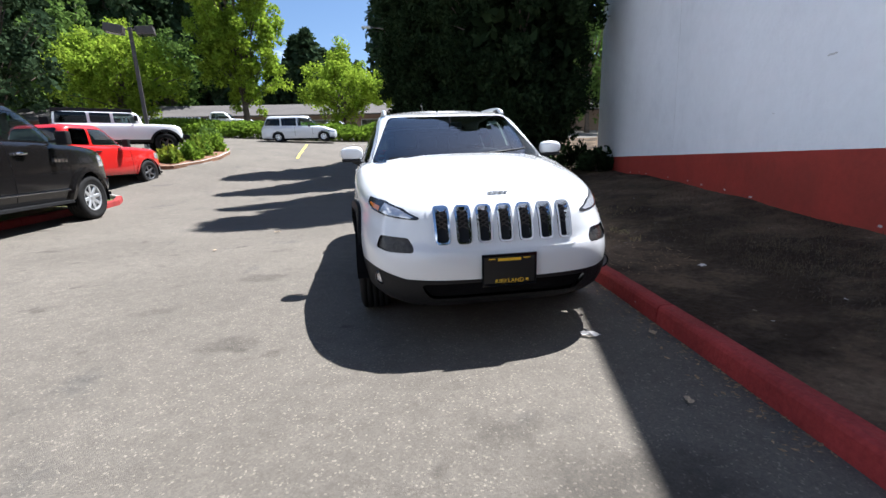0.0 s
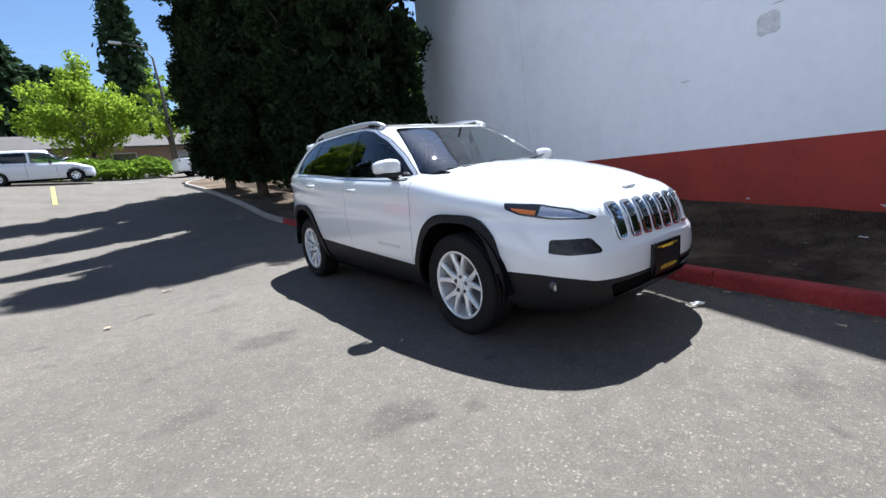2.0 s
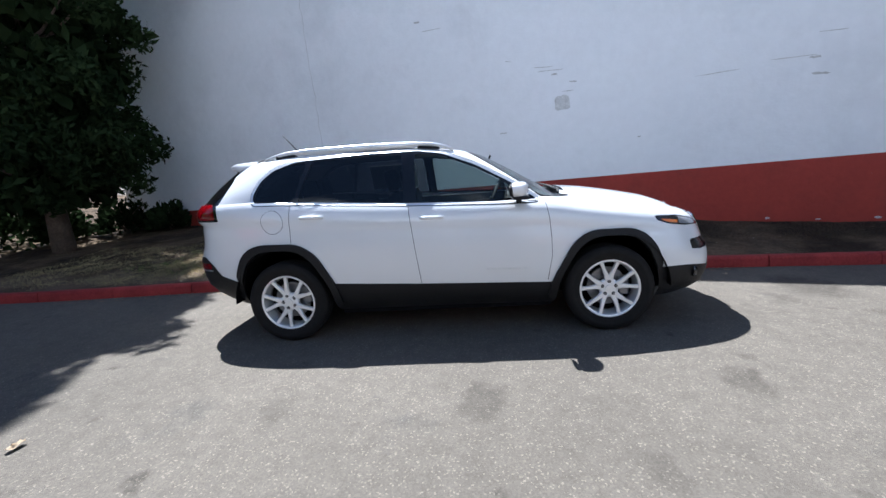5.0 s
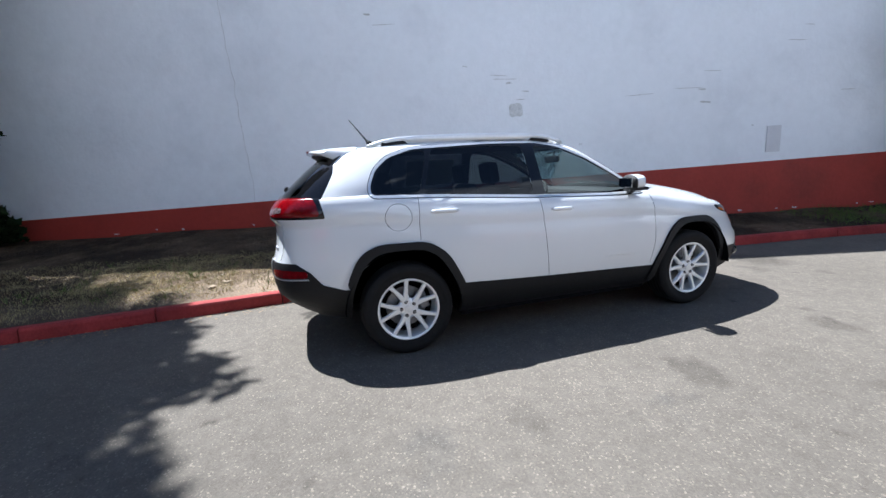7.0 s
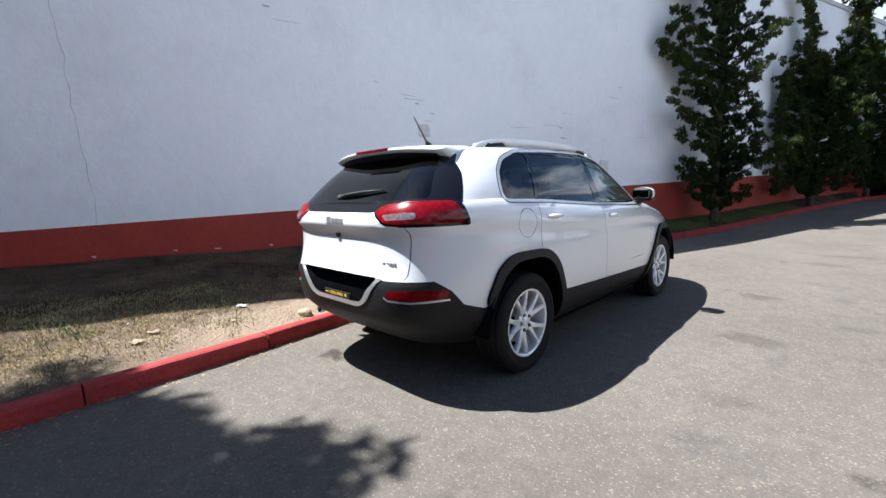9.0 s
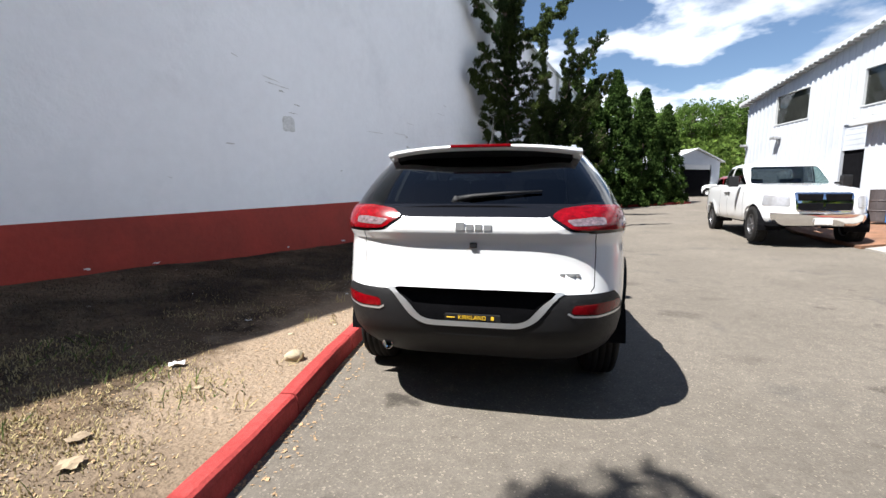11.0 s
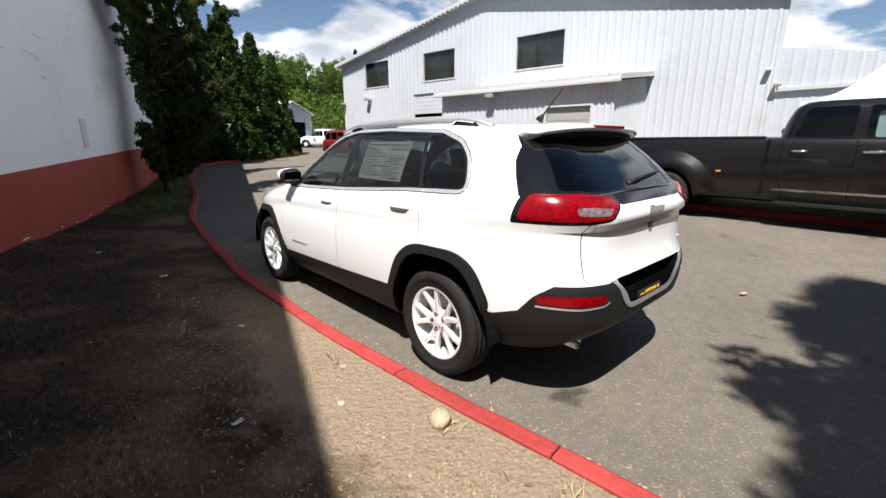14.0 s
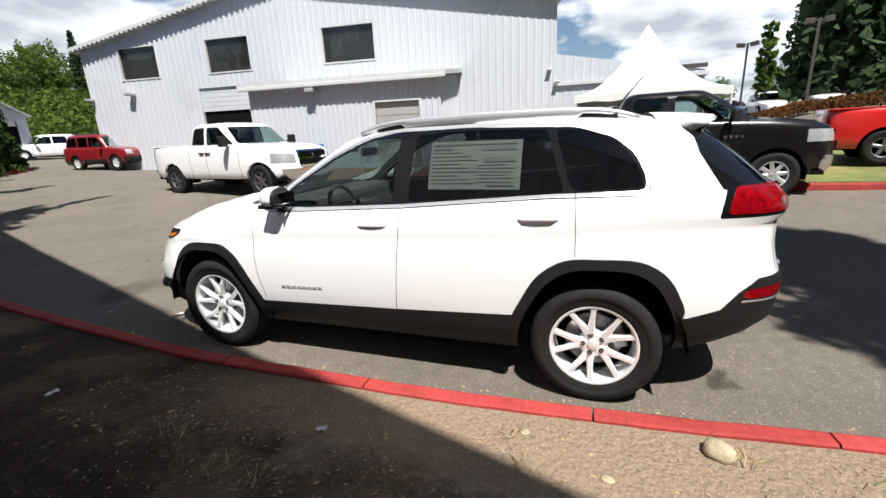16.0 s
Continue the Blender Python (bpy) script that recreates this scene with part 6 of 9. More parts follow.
    part("rear_view_mirror", bm, LAMPBLACK, car)
    # paper price sheet inside the left rear window
    bm = bmesh.new()
    def on_glass(y, z, inn=0.02):
        g = (z - spec["belt"](y)) / (spec["roof"](y) - spec["belt"](y))
        pts = sh.ring(spec["gW"](g), spec["gF"](g), spec["gR"](g), spec["gnF"], spec["gnR"], spec["gc"])
        best = min((p for p in pts if p[0] > 0.3), key=lambda p: abs(p[1] - y))
        return Vector((best[0] - inn, y, z))
    rows = [[bm.verts.new(on_glass(y, z)) for y in np.linspace(0.385, 0.93, 5)] for z in np.linspace(1.222, 1.488, 5)]
    for a, b in zip(rows, rows[1:]):
        for i in range(4):
            bm.faces.new((a[i], a[i + 1], b[i + 1], b[i]))
    price = part("price_sheet", bm, STICKER, car, "printed paper price sheet inside the window")
    bm = bmesh.new()
    lines = [(0.40, 0.90, 1.468, 1.474), (0.70, 0.90, 1.435, 1.462), (0.72, 0.90, 1.372, 1.398), (0.74, 0.90, 1.242, 1.256), (0.40, 0.52, 1.442, 1.462)]
    lines += [(0.40, 0.58 + 0.05 * ((i * 7) % 3), 1.425 - 0.021 * i, 1.430 - 0.021 * i) for i in range(9)]
    lines += [(0.68, 0.86 + 0.02 * ((i * 5) % 3), 1.355 - 0.018 * i, 1.3595 - 0.018 * i) for i in range(6)]
    for y0, y1, z0, z1 in lines:
        bm.faces.new([bm.verts.new(on_glass(y, z, 0.015)) for y, z in ((y0, z0), (y1, z0), (y1, z1), (y0, z1))])
    part("printing", bm, INKGREY, price)
    part("inspection_sticker", boxes((0.42, 0.50, -0.30, -0.296, 1.44, 1.47)), STICKER, car)
    for ob in car.children_recursive:
        if ob.type == "MESH" and ob.data.materials and ob.data.materials[0] in (GLASSCLEAR, GLASSSCREEN, GLASSFRONT, GLASSDARK, GLASSREAR):
            ob.visible_shadow = False
    return car


suv = white_suv()

# ---- other vehicles ----
def vehicle(name, label, category, paint, m, length, width, wheels, wheel_r, belt, roof_z, cab, hood=0.05, sill=0.32, boxy=(7, 8), bed=None, windows=(), group="",
            flare=0.05, flare_mat=None, rim_mat=None, spokes=6, chunky=False, tail=None, head=None, grille=None, bumper=None, trims=(), seams=(), clad=0.0,
            tumble=0.74, gn=(6, 7), glass=None, crown=0.04, handles=(), mirror=None, around=112, tail_mat=None):
    """A parked vehicle, front towards -y: belt gives (front, cowl, rear) heights, cab the y of windscreen foot, windscreen top, rear top and rear foot."""
    car = thing(name, label, category, group, m=m)
    f, r, w = -length[0], length[1], width / 2
    gc = (cab[1] + cab[2]) / 2
    bz = curve([(f, belt[0]), (f + 0.35, belt[0] + 0.03), (cab[0], belt[1]), (cab[3], belt[2]), (r, belt[2])])
    spec = dict(
        belt=bz, sill=lambda y: sill, hood=curve([(f, 0.0), (f + 0.12, 0.004), (f + 0.4, hood), (cab[0], hood * 1.2), (r, 0.0)]), hoodp=3.5,
        roof=lambda y: roof_z - 0.05 * max(0.0, (cab[1] + 0.3 - y)) - 0.03 * max(0.0, y - cab[2] + 0.3),
        levels=[0, 0.08, 0.18, 0.3, 0.42, 0.55, 0.66, 0.76, 0.84, 0.90, 0.95, 0.98, 1.0],
        W=curve([(0, w * 0.93), (0.15, w * 0.98), (0.5, w), (0.8, w * 0.99), (0.93, w * 0.975), (1.0, w * 0.94)]),
        F=curve([(0, -f - 0.12), (0.12, -f - 0.02), (0.4, -f), (0.8, -f - 0.03), (0.93, -f - 0.08), (1.0, -f - 0.18)]),
        R=curve([(0, r - 0.10), (0.15, r), (0.6, r), (0.9, r - 0.03), (1.0, r - 0.06)]),
        nF=lambda q: boxy[0], nR=lambda q: boxy[1],
        gW=curve([(0, w * 0.94), (0.8, w * (tumble + 0.06)), (0.93, w * tumble), (1.0, w * (tumble - 0.07))]),
        gF=curve([(0, gc - cab[0]), (0.85, gc - cab[1] + 0.06), (1.0, gc - cab[1] - 0.1)]),
        gR=curve([(0, cab[3] - gc), (0.85, cab[2] - gc + 0.02), (1.0, cab[2] - gc - 0.1)]),
        gnF=gn[0], gnR=gn[1], gc=gc, glevels=[0, 0.12, 0.25, 0.4, 0.55, 0.7, 0.82, 0.9, 0.95, 0.98, 1.0], crown=crown)
    if bed:
        spec["bed"] = (bed[0], bed[1], w * 0.80)
    sh = Shell(spec, around)
    side = lambda c: abs(c.x) > w * 0.5
    for i, (nm, poly) in enumerate(windows):
        sh.region(nm, rounded(poly, 0.05, 2), where=side, both=True)
    t = roof_z - 0.10
    sh.region("windscreen", rounded([(-w * 0.80, belt[1] + hood * 0.6 + 0.03), (-w * tumble * 0.88, t), (w * tumble * 0.88, t), (w * 0.80, belt[1] + hood * 0.6 + 0.03)], 0.06, 2), "xz", where=lambda c: c.y < cab[1] + 0.12 and c.z > belt[1] + 0.01)
    sh.region("rear_glass", rounded([(-w * 0.74, belt[2] + 0.06), (-w * tumble * 0.85, t), (w * tumble * 0.85, t), (w * 0.74, belt[2] + 0.06)], 0.06, 2), "xz", where=lambda c: c.y > cab[2] - 0.12 and c.y < cab[3] + 0.3 and c.z > belt[2] + 0.02)
    for ln in seams:
        sh.region("seam", strip(ln, 0.012), where=side, both=True)
    if clad:
        sh.region("cladding", [(f - 0.2, clad), (r + 0.2, clad), (r + 0.2, 0), (f - 0.2, 0)])
    for wy in wheels:
        for nm, rr in (("wheel_flare", wheel_r * 1.36), ("wheel_hole", wheel_r * 1.17)):
            if nm == "wheel_flare" and not flare:
                continue
            sh.region(nm, [(wy + rr * math.cos(a), wheel_r + rr * math.sin(a)) for a in np.linspace(-0.35, math.pi + 0.35, 20)], where=side, both=True)
    if head:
        sh.split("y", f + 0.55, lambda c: 0.5 < c.z < belt[1])
        for sg in (1, -1):
            sh.region("headlight", [(sg * x, z) for x, z in rounded(head, 0.03, 2)], "xz", where=lambda c: c.y < f + 0.55)
    if grille:
        sh.region("grille", rounded(grille, 0.05, 2), "xz", where=lambda c: c.y < f + 0.4)
    if tail:
        for sg in (1, -1):
            sh.region("tail_light", [(sg * x, z) for x, z in tail], "xz", where=lambda c: c.y > r - 0.14)
    if bumper:
        for cut in (f + 0.28, r - 0.2):
            sh.split("y", cut, lambda c: bumper[0] - 0.2 < c.z < bumper[1] + 0.2)
        sh.region("front_bumper", [(-w * 1.1, bumper[0]), (w * 1.1, bumper[0]), (w * 1.1, bumper[1]), (-w * 1.1, bumper[1])], "xz", where=lambda c: c.y < f + 0.28)
        sh.region("rear_bumper", [(-w * 1.1, bumper[0]), (w * 1.1, bumper[0]), (w * 1.1, bumper[1]), (-w * 1.1, bumper[1])], "xz", where=lambda c: c.y > r - 0.2)
    sh.done()
    def got(region, nm, mat, push=0.0, rim=0.0, where=lambda c: True, lab=""):
        me = sh.take(region, where, push, rim)
        return part_mesh(nm, me, mat, car, lab) if me else None
    got("body", "body", paint)
    for nm, poly in windows:
        for sg in (1, -1):
            got(nm, "side_window", GLASSCLEAR if nm == "front_window" else (glass or GLASSDARK), -0.004, where=lambda c: c.x * sg > 0)
    got("windscreen", "windscreen", GLASSCLEAR); got("rear_glass", "rear_screen", glass or GLASSDARK)
    gaps(sh.take("seam", lambda c: True, -0.004, 0.0), car)
    gaps(sh.take("cladding", lambda c: True, 0.004, 0.0), car, "lower_cladding", BLACKPLASTIC)
    for wy in wheels:
        for sg in (1, -1):
            got("wheel_flare", "wheel_flare", flare_mat or paint, flare, 0.06, where=lambda c: c.x * sg > 0 and abs(c.y - wy) < wheel_r * 1.6)
    for sg in (1, -1):
        got("headlight", "headlight", CLEARLENS, 0.006, 0.01, where=lambda c: c.x * sg > 0)
        got("tail_light", "tail_light", tail_mat or REDLENS, 0.008, 0.01, where=lambda c: c.x * sg > 0)
    got("grille", "grille", CHROME if grille else BLACKPLASTIC, 0.01, 0.02)
    if grille:
        gx0, gx1 = min(p[0] for p in grille), max(p[0] for p in grille); gz0, gz1 = min(p[1] for p in grille), max(p[1] for p in grille)
        for ax in (0, 1):
            for az in (0, 1):
                x0 = gx0 + 0.06 + ax * (gx1 - gx0 - 0.06) / 2; x1 = x0 + (gx1 - gx0) / 2 - 0.09
                z0 = gz0 + 0.04 + az * (gz1 - gz0 - 0.02) / 2; z1 = z0 + (gz1 - gz0) / 2 - 0.06
                part("grille_slot", boxes((x0, x1, f - 0.045 + 0.05 * az, f + 0.12, z0, z1), bevel=0.008), SHADEBLACK, car)
    got("front_bumper", "front_bumper", CHROME if grille else (paint if not clad else BLACKPLASTIC), 0.03, 0.04)
    got("rear_bumper", "rear_bumper", CHROME if grille else (paint if not clad else BLACKPLASTIC), 0.03, 0.04)
    # cabin floor and wells in near-black, coloured for the shade under the car
    bm = bmesh.new()
    box(bm, -w * 0.86, w * 0.86, f + 0.2, r - 0.15, sill - 0.04, sill + 0.03)
    box(bm, -w * 0.62, w * 0.62, f + 0.15, r - 0.2, sill + 0.03, min(belt) - 0.25)
    part("underbody", bm, SHADEBLACK, car)
    for sy in ((cab[1] + 0.55), (cab[1] + 1.45)):
        if sy < cab[2]:
            for sx in (-1, 1):
                bm = bmesh.new()
                box(bm, -0.24, 0.24, -0.07, 0.07, 0, 0.75, 0.05, m=Matrix.Translation((sx * w * 0.42, sy, belt[1] - 0.50)) @ Matrix.Rotation(-0.25, 4, "X"))
                part("seat", bm, SEATCLOTH, car)
    part("dashboard", boxes((-w * 0.8, w * 0.8, cab[0] + 0.12, cab[0] + 0.5, belt[1] - 0.3, belt[1] + 0.02), bevel=0.04), DASH, car)
    if bed:
        y0, y1 = bed
        bm = bmesh.new()
        zt, zb = bz(y1) - 0.01, bz(y1) - 0.52
        wi = w * 0.80
        for q in (((-wi, y0, zb), (wi, y0, zb), (wi, y1, zb), (-wi, y1, zb)), ((-wi, y0, zt), (-wi, y1, zt), (-wi, y1, zb), (-wi, y0, zb)), ((wi, y0, zb), (wi, y1, zb), (wi, y1, zt), (wi, y0, zt)), ((-wi, y0, zb), (-wi, y0, zt), (wi, y0, zt), (wi, y0, zb)), ((-wi, y1, zt), (-wi, y1, zb), (wi, y1, zb), (wi, y1, zt))):
            bm.faces.new([bm.verts.new(p) for p in q])
        part("load_bed", bm, BLACKPLASTIC, car)
        for sg in (1, -1):
            bm = bmesh.new(); box(bm, sg * w * 0.875 - w * 0.075, sg * w * 0.875 + w * 0.075, y0, y1 + 0.05, bz(y1) - 0.005, bz(y1) + 0.035, 0.012)
            part("bed_rail", bm, BLACKPLASTIC if paint is GREYPAINT else paint, car)
        part("tailgate_cap", boxes((-wi, wi, y1 - 0.01, y1 + 0.07, bz(y1) - 0.01, bz(y1) + 0.025), bevel=0.01), BLACKPLASTIC if paint is GREYPAINT else paint, car)
    for sx in (-1, 1):
        for wy in wheels:
            wh = new("wheel"); wh.parent = car
            wh.matrix_local = pose(sx * (w - 0.135), wy, wheel_r) @ Matrix.Rotation(math.pi if sx < 0 else 0, 4, "Z") @ Matrix.Rotation(wy * 1.3 + sx, 4, "X")
            wheel_parts(wh, wheel_r, 0.27, wheel_r * 0.58, spokes, False, rim_mat or ALLOY, False, chunky)
            bm = bmesh.new()
            rr = wheel_r * 1.2
            rows = [[bm.verts.new((sx * x, wy + rr * math.cos(a), wheel_r + rr * math.sin(a))) for x in (w * 0.985, w * 0.55)] for a in np.linspace(-0.2, math.pi + 0.2, 16)]
            for a, b in zip(rows, rows[1:]):
                bm.faces.new((a[0], b[0], b[1], a[1]))
            part("wheel_well", bm, SHADEBLACK, car)
    if mirror:
        for sx in (-1, 1):
            bm = bmesh.new()
            my, mz, sz = mirror
            box(bm, sx * (w + 0.14) - 0.10 * sz, sx * (w + 0.14) + 0.10 * sz, my - 0.06, my + 0.06, mz - 0.10 * sz, mz + 0.14 * sz, 0.03)
            tube(bm, [(sx * w * 0.93, my, mz - 0.03), (sx * (w + 0.12), my, mz - 0.02)], 0.025, 8)
            part("wing_mirror", bm, BLACKPLASTIC, car)
    for hy, hz in handles:
        for sx in (-1, 1):
            x = sh.width_at(hy, hz)
            bm = bmesh.new()
            box(bm, sx * x - 0.004, sx * (x + 0.035), hy - 0.10, hy + 0.10, hz - 0.018, hz + 0.018, 0.012) if sx > 0 else box(bm, sx * (x + 0.035), sx * x + 0.004, hy - 0.10, hy + 0.10, hz - 0.018, hz + 0.018, 0.012)
            part("door_handle", bm, CHROME if paint in (GREYPAINT,) else LAMPBLACK, car)
    for nm, mat, spec_boxes in trims:
        for b in spec_boxes:
            part(nm, boxes(b, bevel=0.006), mat, car)
    for ob in car.children_recursive:
        if ob.type == "MESH" and ob.data.materials and ob.data.materials[0] in (GLASSCLEAR, GLASSSCREEN, GLASSFRONT, GLASSDARK, GLASSREAR):
            ob.visible_shadow = False
    return car


def facing(x, y, heading, z=None):
    """A pose on the ground whose front looks along heading, in degrees from +y to the right."""
    return pose(x, y, level(x, y) if z is None else z, 0, 0, 180 - heading)


# dark grey crew-cab pickup on the verge, front to the north
dually = vehicle("pickup_truck", "dark grey metallic crew-cab pickup truck parked half on the grass verge", "pickup truck", GREYPAINT, facing(-7.05, 2.24, 0.0, 0.13), (3.12, 3.42), 2.0, (-2.13, 2.13), 0.415,
        (1.26, 1.36, 1.42), 1.97, (-1.95, -1.12, 0.42, 0.58), hood=0.07, sill=0.44, boxy=(6, 10), bed=(0.72, 3.28),
        windows=(("front_window", [(-1.58, 1.42), (-1.0, 1.86), (-0.46, 1.88), (-0.46, 1.43)]), ("rear_window", [(-0.34, 1.43), (-0.34, 1.88), (0.22, 1.87), (0.36, 1.44)])),
        flare=0.055, rim_mat=SATIN, spokes=8, tail=[(0.80, 1.30), (1.1, 1.30), (1.1, 0.92), (0.80, 0.92)], head=[(0.62, 1.18), (1.02, 1.20), (1.02, 0.98), (0.62, 0.98)],
        grille=[(-0.60, 1.20), (-0.56, 0.78), (0.56, 0.78), (0.60, 1.20)], bumper=(0.45, 0.74), seams=([(-1.66, 1.35), (-1.68, 0.5)], [(-0.40, 1.40), (-0.41, 0.5)], [(0.46, 1.42), (0.48, 0.9), (0.36, 0.5)], [(0.64, 1.42), (0.64, 0.5)]),
        handles=((-0.58, 1.22), (0.28, 1.24)), mirror=(-1.40, 1.46, 0.95), tumble=0.80, glass=GLASSREAR,
        trims=(("fender_badge", CHROME, [(sx * 1.0 - 0.012, sx * 1.0 + 0.012, -1.60 + 0.085 * i, -1.545 + 0.085 * i, 1.085, 1.145) for i in range(4) for sx in (1, -1)]), ("side_step", BLACKPLASTIC, [(0.86, 1.02, -1.55, 0.45, 0.38, 0.43), (-1.02, -0.86, -1.55, 0.45, 0.38, 0.43)]), ("sill_trim", CHROME, [(0.985, 1.004, -1.55, 0.5, 0.60, 0.63), (-1.004, -0.985, -1.55, 0.5, 0.60, 0.63)])))
# wide rear fenders, chrome fittings and cab gap of the dark pickup
for sx in (1, -1):
    bm = bmesh.new()
    rows = []
    for a in np.linspace(radians(2), radians(178), 33):
        swell = 0.55 + 0.45 * math.sin(a) ** 0.5
        ring = ((0.84, 0.975), (0.76, 0.99 + 0.03 * swell), (0.67, 0.99 + 0.085 * swell), (0.60, 0.99 + 0.125 * swell), (0.55, 0.99 + 0.135 * swell), (0.525, 0.99 + 0.115 * swell), (0.525, 0.88))
        rows.append([bm.verts.new((sx * x, 2.13 + r * 1.02 * math.cos(a), 0.47 + r * 0.92 * math.sin(a))) for r, x in ring])
    for p, q in zip(rows, rows[1:]):
        for k in range(6):
            bm.faces.new((p[k], p[k + 1], q[k + 1], q[k]))
    bmesh.ops.recalc_face_normals(bm, faces=bm.faces)
    part("rear_fender", bm, GREYPAINT, dually, "wide flared rear fender", True)
    for hy in (-0.62, 0.24):
        bm = bmesh.new()
        tube(bm, [(sx * 0.995, hy - 0.12, 1.222), (sx * 1.030, hy - 0.08, 1.225), (sx * 1.034, hy + 0.06, 1.228), (sx * 0.998, hy + 0.11, 1.228)], [0.014, 0.018, 0.018, 0.014], 8)
        part("door_handle", bm, CHROME, dually, "chrome door handle", True)
    x = sorted((sx * 0.95, sx * 1.004))
    part("cab_gap", boxes((x[0], x[1], 0.625, 0.660, 0.55, 1.40)), SHADEBLACK, dually)
    x = sorted((sx * 0.985, sx * 1.012))
    part("marker_lamp", boxes((x[0], x[1], 1.25, 1.33, 0.86, 0.89), bevel=0.006), AMBERLENS, dually)
part("rear_bumper", boxes((-0.96, 0.96, 3.38, 3.54, 0.58, 0.80), bevel=0.03), CHROME, dually, "chrome rear step bumper")
for w in dually.children:
    if w.name.startswith("wheel") and w.type == "EMPTY" and w.location.y > 0:
        w.location.x *= 1.10
# bright red pickup in front of it
vehicle("pickup_truck", "bright red extended-cab pickup truck parked behind the dark one", "pickup truck", REDPAINT, facing(-9.05, 8.9, 13.0) @ Matrix.Scale(0.92, 4), (2.75, 2.95), 1.96, (-1.80, 1.80), 0.40,
        (1.12, 1.22, 1.28), 1.86, (-1.12, -0.40, 0.98, 1.16), hood=0.06, sill=0.38, boxy=(5, 9), bed=(1.28, 2.82),
        windows=(("front_window", [(-0.85, 1.28), (-0.28, 1.74), (0.22, 1.76), (0.22, 1.29)]), ("rear_window", [(0.30, 1.29), (0.30, 1.76), (0.80, 1.75), (0.94, 1.30)])),
        flare=0.02, spokes=5, rim_mat=STEELDISC, tail=[(0.80, 1.2), (1.1, 1.2), (1.1, 0.85), (0.80, 0.85)], head=[(0.60, 1.04), (1.0, 1.06), (1.0, 0.86), (0.60, 0.86)], grille=[(-0.56, 1.05), (-0.52, 0.68), (0.52, 0.68), (0.56, 1.05)], bumper=(0.42, 0.64),
        seams=([(-1.1, 1.2), (-1.12, 0.45)], [(0.26, 1.27), (0.25, 0.45)], [(1.02, 1.28), (1.0, 0.45)]), handles=((0.12, 1.1),), mirror=(-0.80, 1.33, 1.0), tumble=0.80, glass=GLASSREAR)
# white four-door off-roader
vehicle("off_roader", "white four-door off-road vehicle with black roof and big tyres", "off-road car", WHITEPAINT, facing(-10.0, 13.3, 58.0) @ Matrix.Scale(0.88, 4), (2.2, 2.2), 1.80, (-1.48, 1.48), 0.43,
        (1.16, 1.22, 1.22), 1.74, (-0.80, -0.55, 2.0, 2.1), hood=0.04, sill=0.50, boxy=(8, 14), gn=(12, 14), tumble=0.86, crown=0.02,
        windows=(("front_window", [(-0.55, 1.26), (-0.42, 1.64), (0.20, 1.64), (0.20, 1.26)]), ("rear_window", [(0.30, 1.26), (0.30, 1.64), (0.95, 1.64), (0.95, 1.26)]), ("quarter_window", [(1.04, 1.24), (1.04, 1.66), (1.95, 1.66), (2.02, 1.24)])),
        flare=0.10, flare_mat=BLACKPLASTIC, rim_mat=STEELDARK, spokes=5, chunky=True, head=[(0.38, 1.14), (0.60, 1.14), (0.60, 0.92), (0.38, 0.92)], tail=[(0.74, 1.12), (0.9, 1.12), (0.9, 0.85), (0.74, 0.85)], clad=0.60, mirror=(-0.52, 1.42, 0.9), glass=GLASSREAR,
        trims=(("hard_top", BLACKPLASTIC, [(-0.80, 0.80, -0.45, 2.06, 1.655, 1.80)]), ("spare_wheel", RUBBER, [(-0.38, 0.38, 2.18, 2.44, 0.72, 1.48)]), ("front_bar", BLACKPLASTIC, [(-0.78, 0.78, -2.42, -2.18, 0.62, 0.80)])))
# white pickup in the yard, facing north
vehicle("pickup_truck", "white extended-cab pickup truck with chrome bumper standing in the yard", "pickup truck", WHITEPAINT, facing(-6.72, -8.22, 8.8, 0.17), (2.72, 2.95), 2.0, (-1.79, 1.79), 0.41,
        (1.16, 1.28, 1.34), 1.90, (-1.12, -0.42, 0.90, 1.10), hood=0.08, sill=0.46, boxy=(4.6, 9), bed=(1.22, 2.82),
        windows=(("front_window", [(-0.85, 1.34), (-0.28, 1.80), (0.16, 1.81), (0.16, 1.35)]), ("rear_window", [(0.26, 1.35), (0.26, 1.81), (0.70, 1.80), (0.82, 1.36)])),
        flare=0.03, spokes=6, rim_mat=STEELDISC, chunky=True, tail=[(0.82, 1.25), (1.1, 1.25), (1.1, 0.9), (0.82, 0.9)], head=[(0.56, 1.06), (0.98, 1.10), (0.98, 0.86), (0.56, 0.84)], grille=[(-0.50, 1.14), (-0.46, 0.74), (0.46, 0.74), (0.50, 1.14)], bumper=(0.46, 0.70),
        seams=([(-1.1, 1.26), (-1.12, 0.5)], [(0.21, 1.33), (0.20, 0.5)], [(0.95, 1.34), (0.93, 0.5)]), handles=((0.10, 1.14), (0.36, 1.14)), mirror=(-0.80, 1.40, 1.1), tumble=0.79, glass=GLASSDARK,
        trims=(("front_plate", PAPER, [(-0.15, 0.15, -2.775, -2.75, 0.48, 0.60)]),))
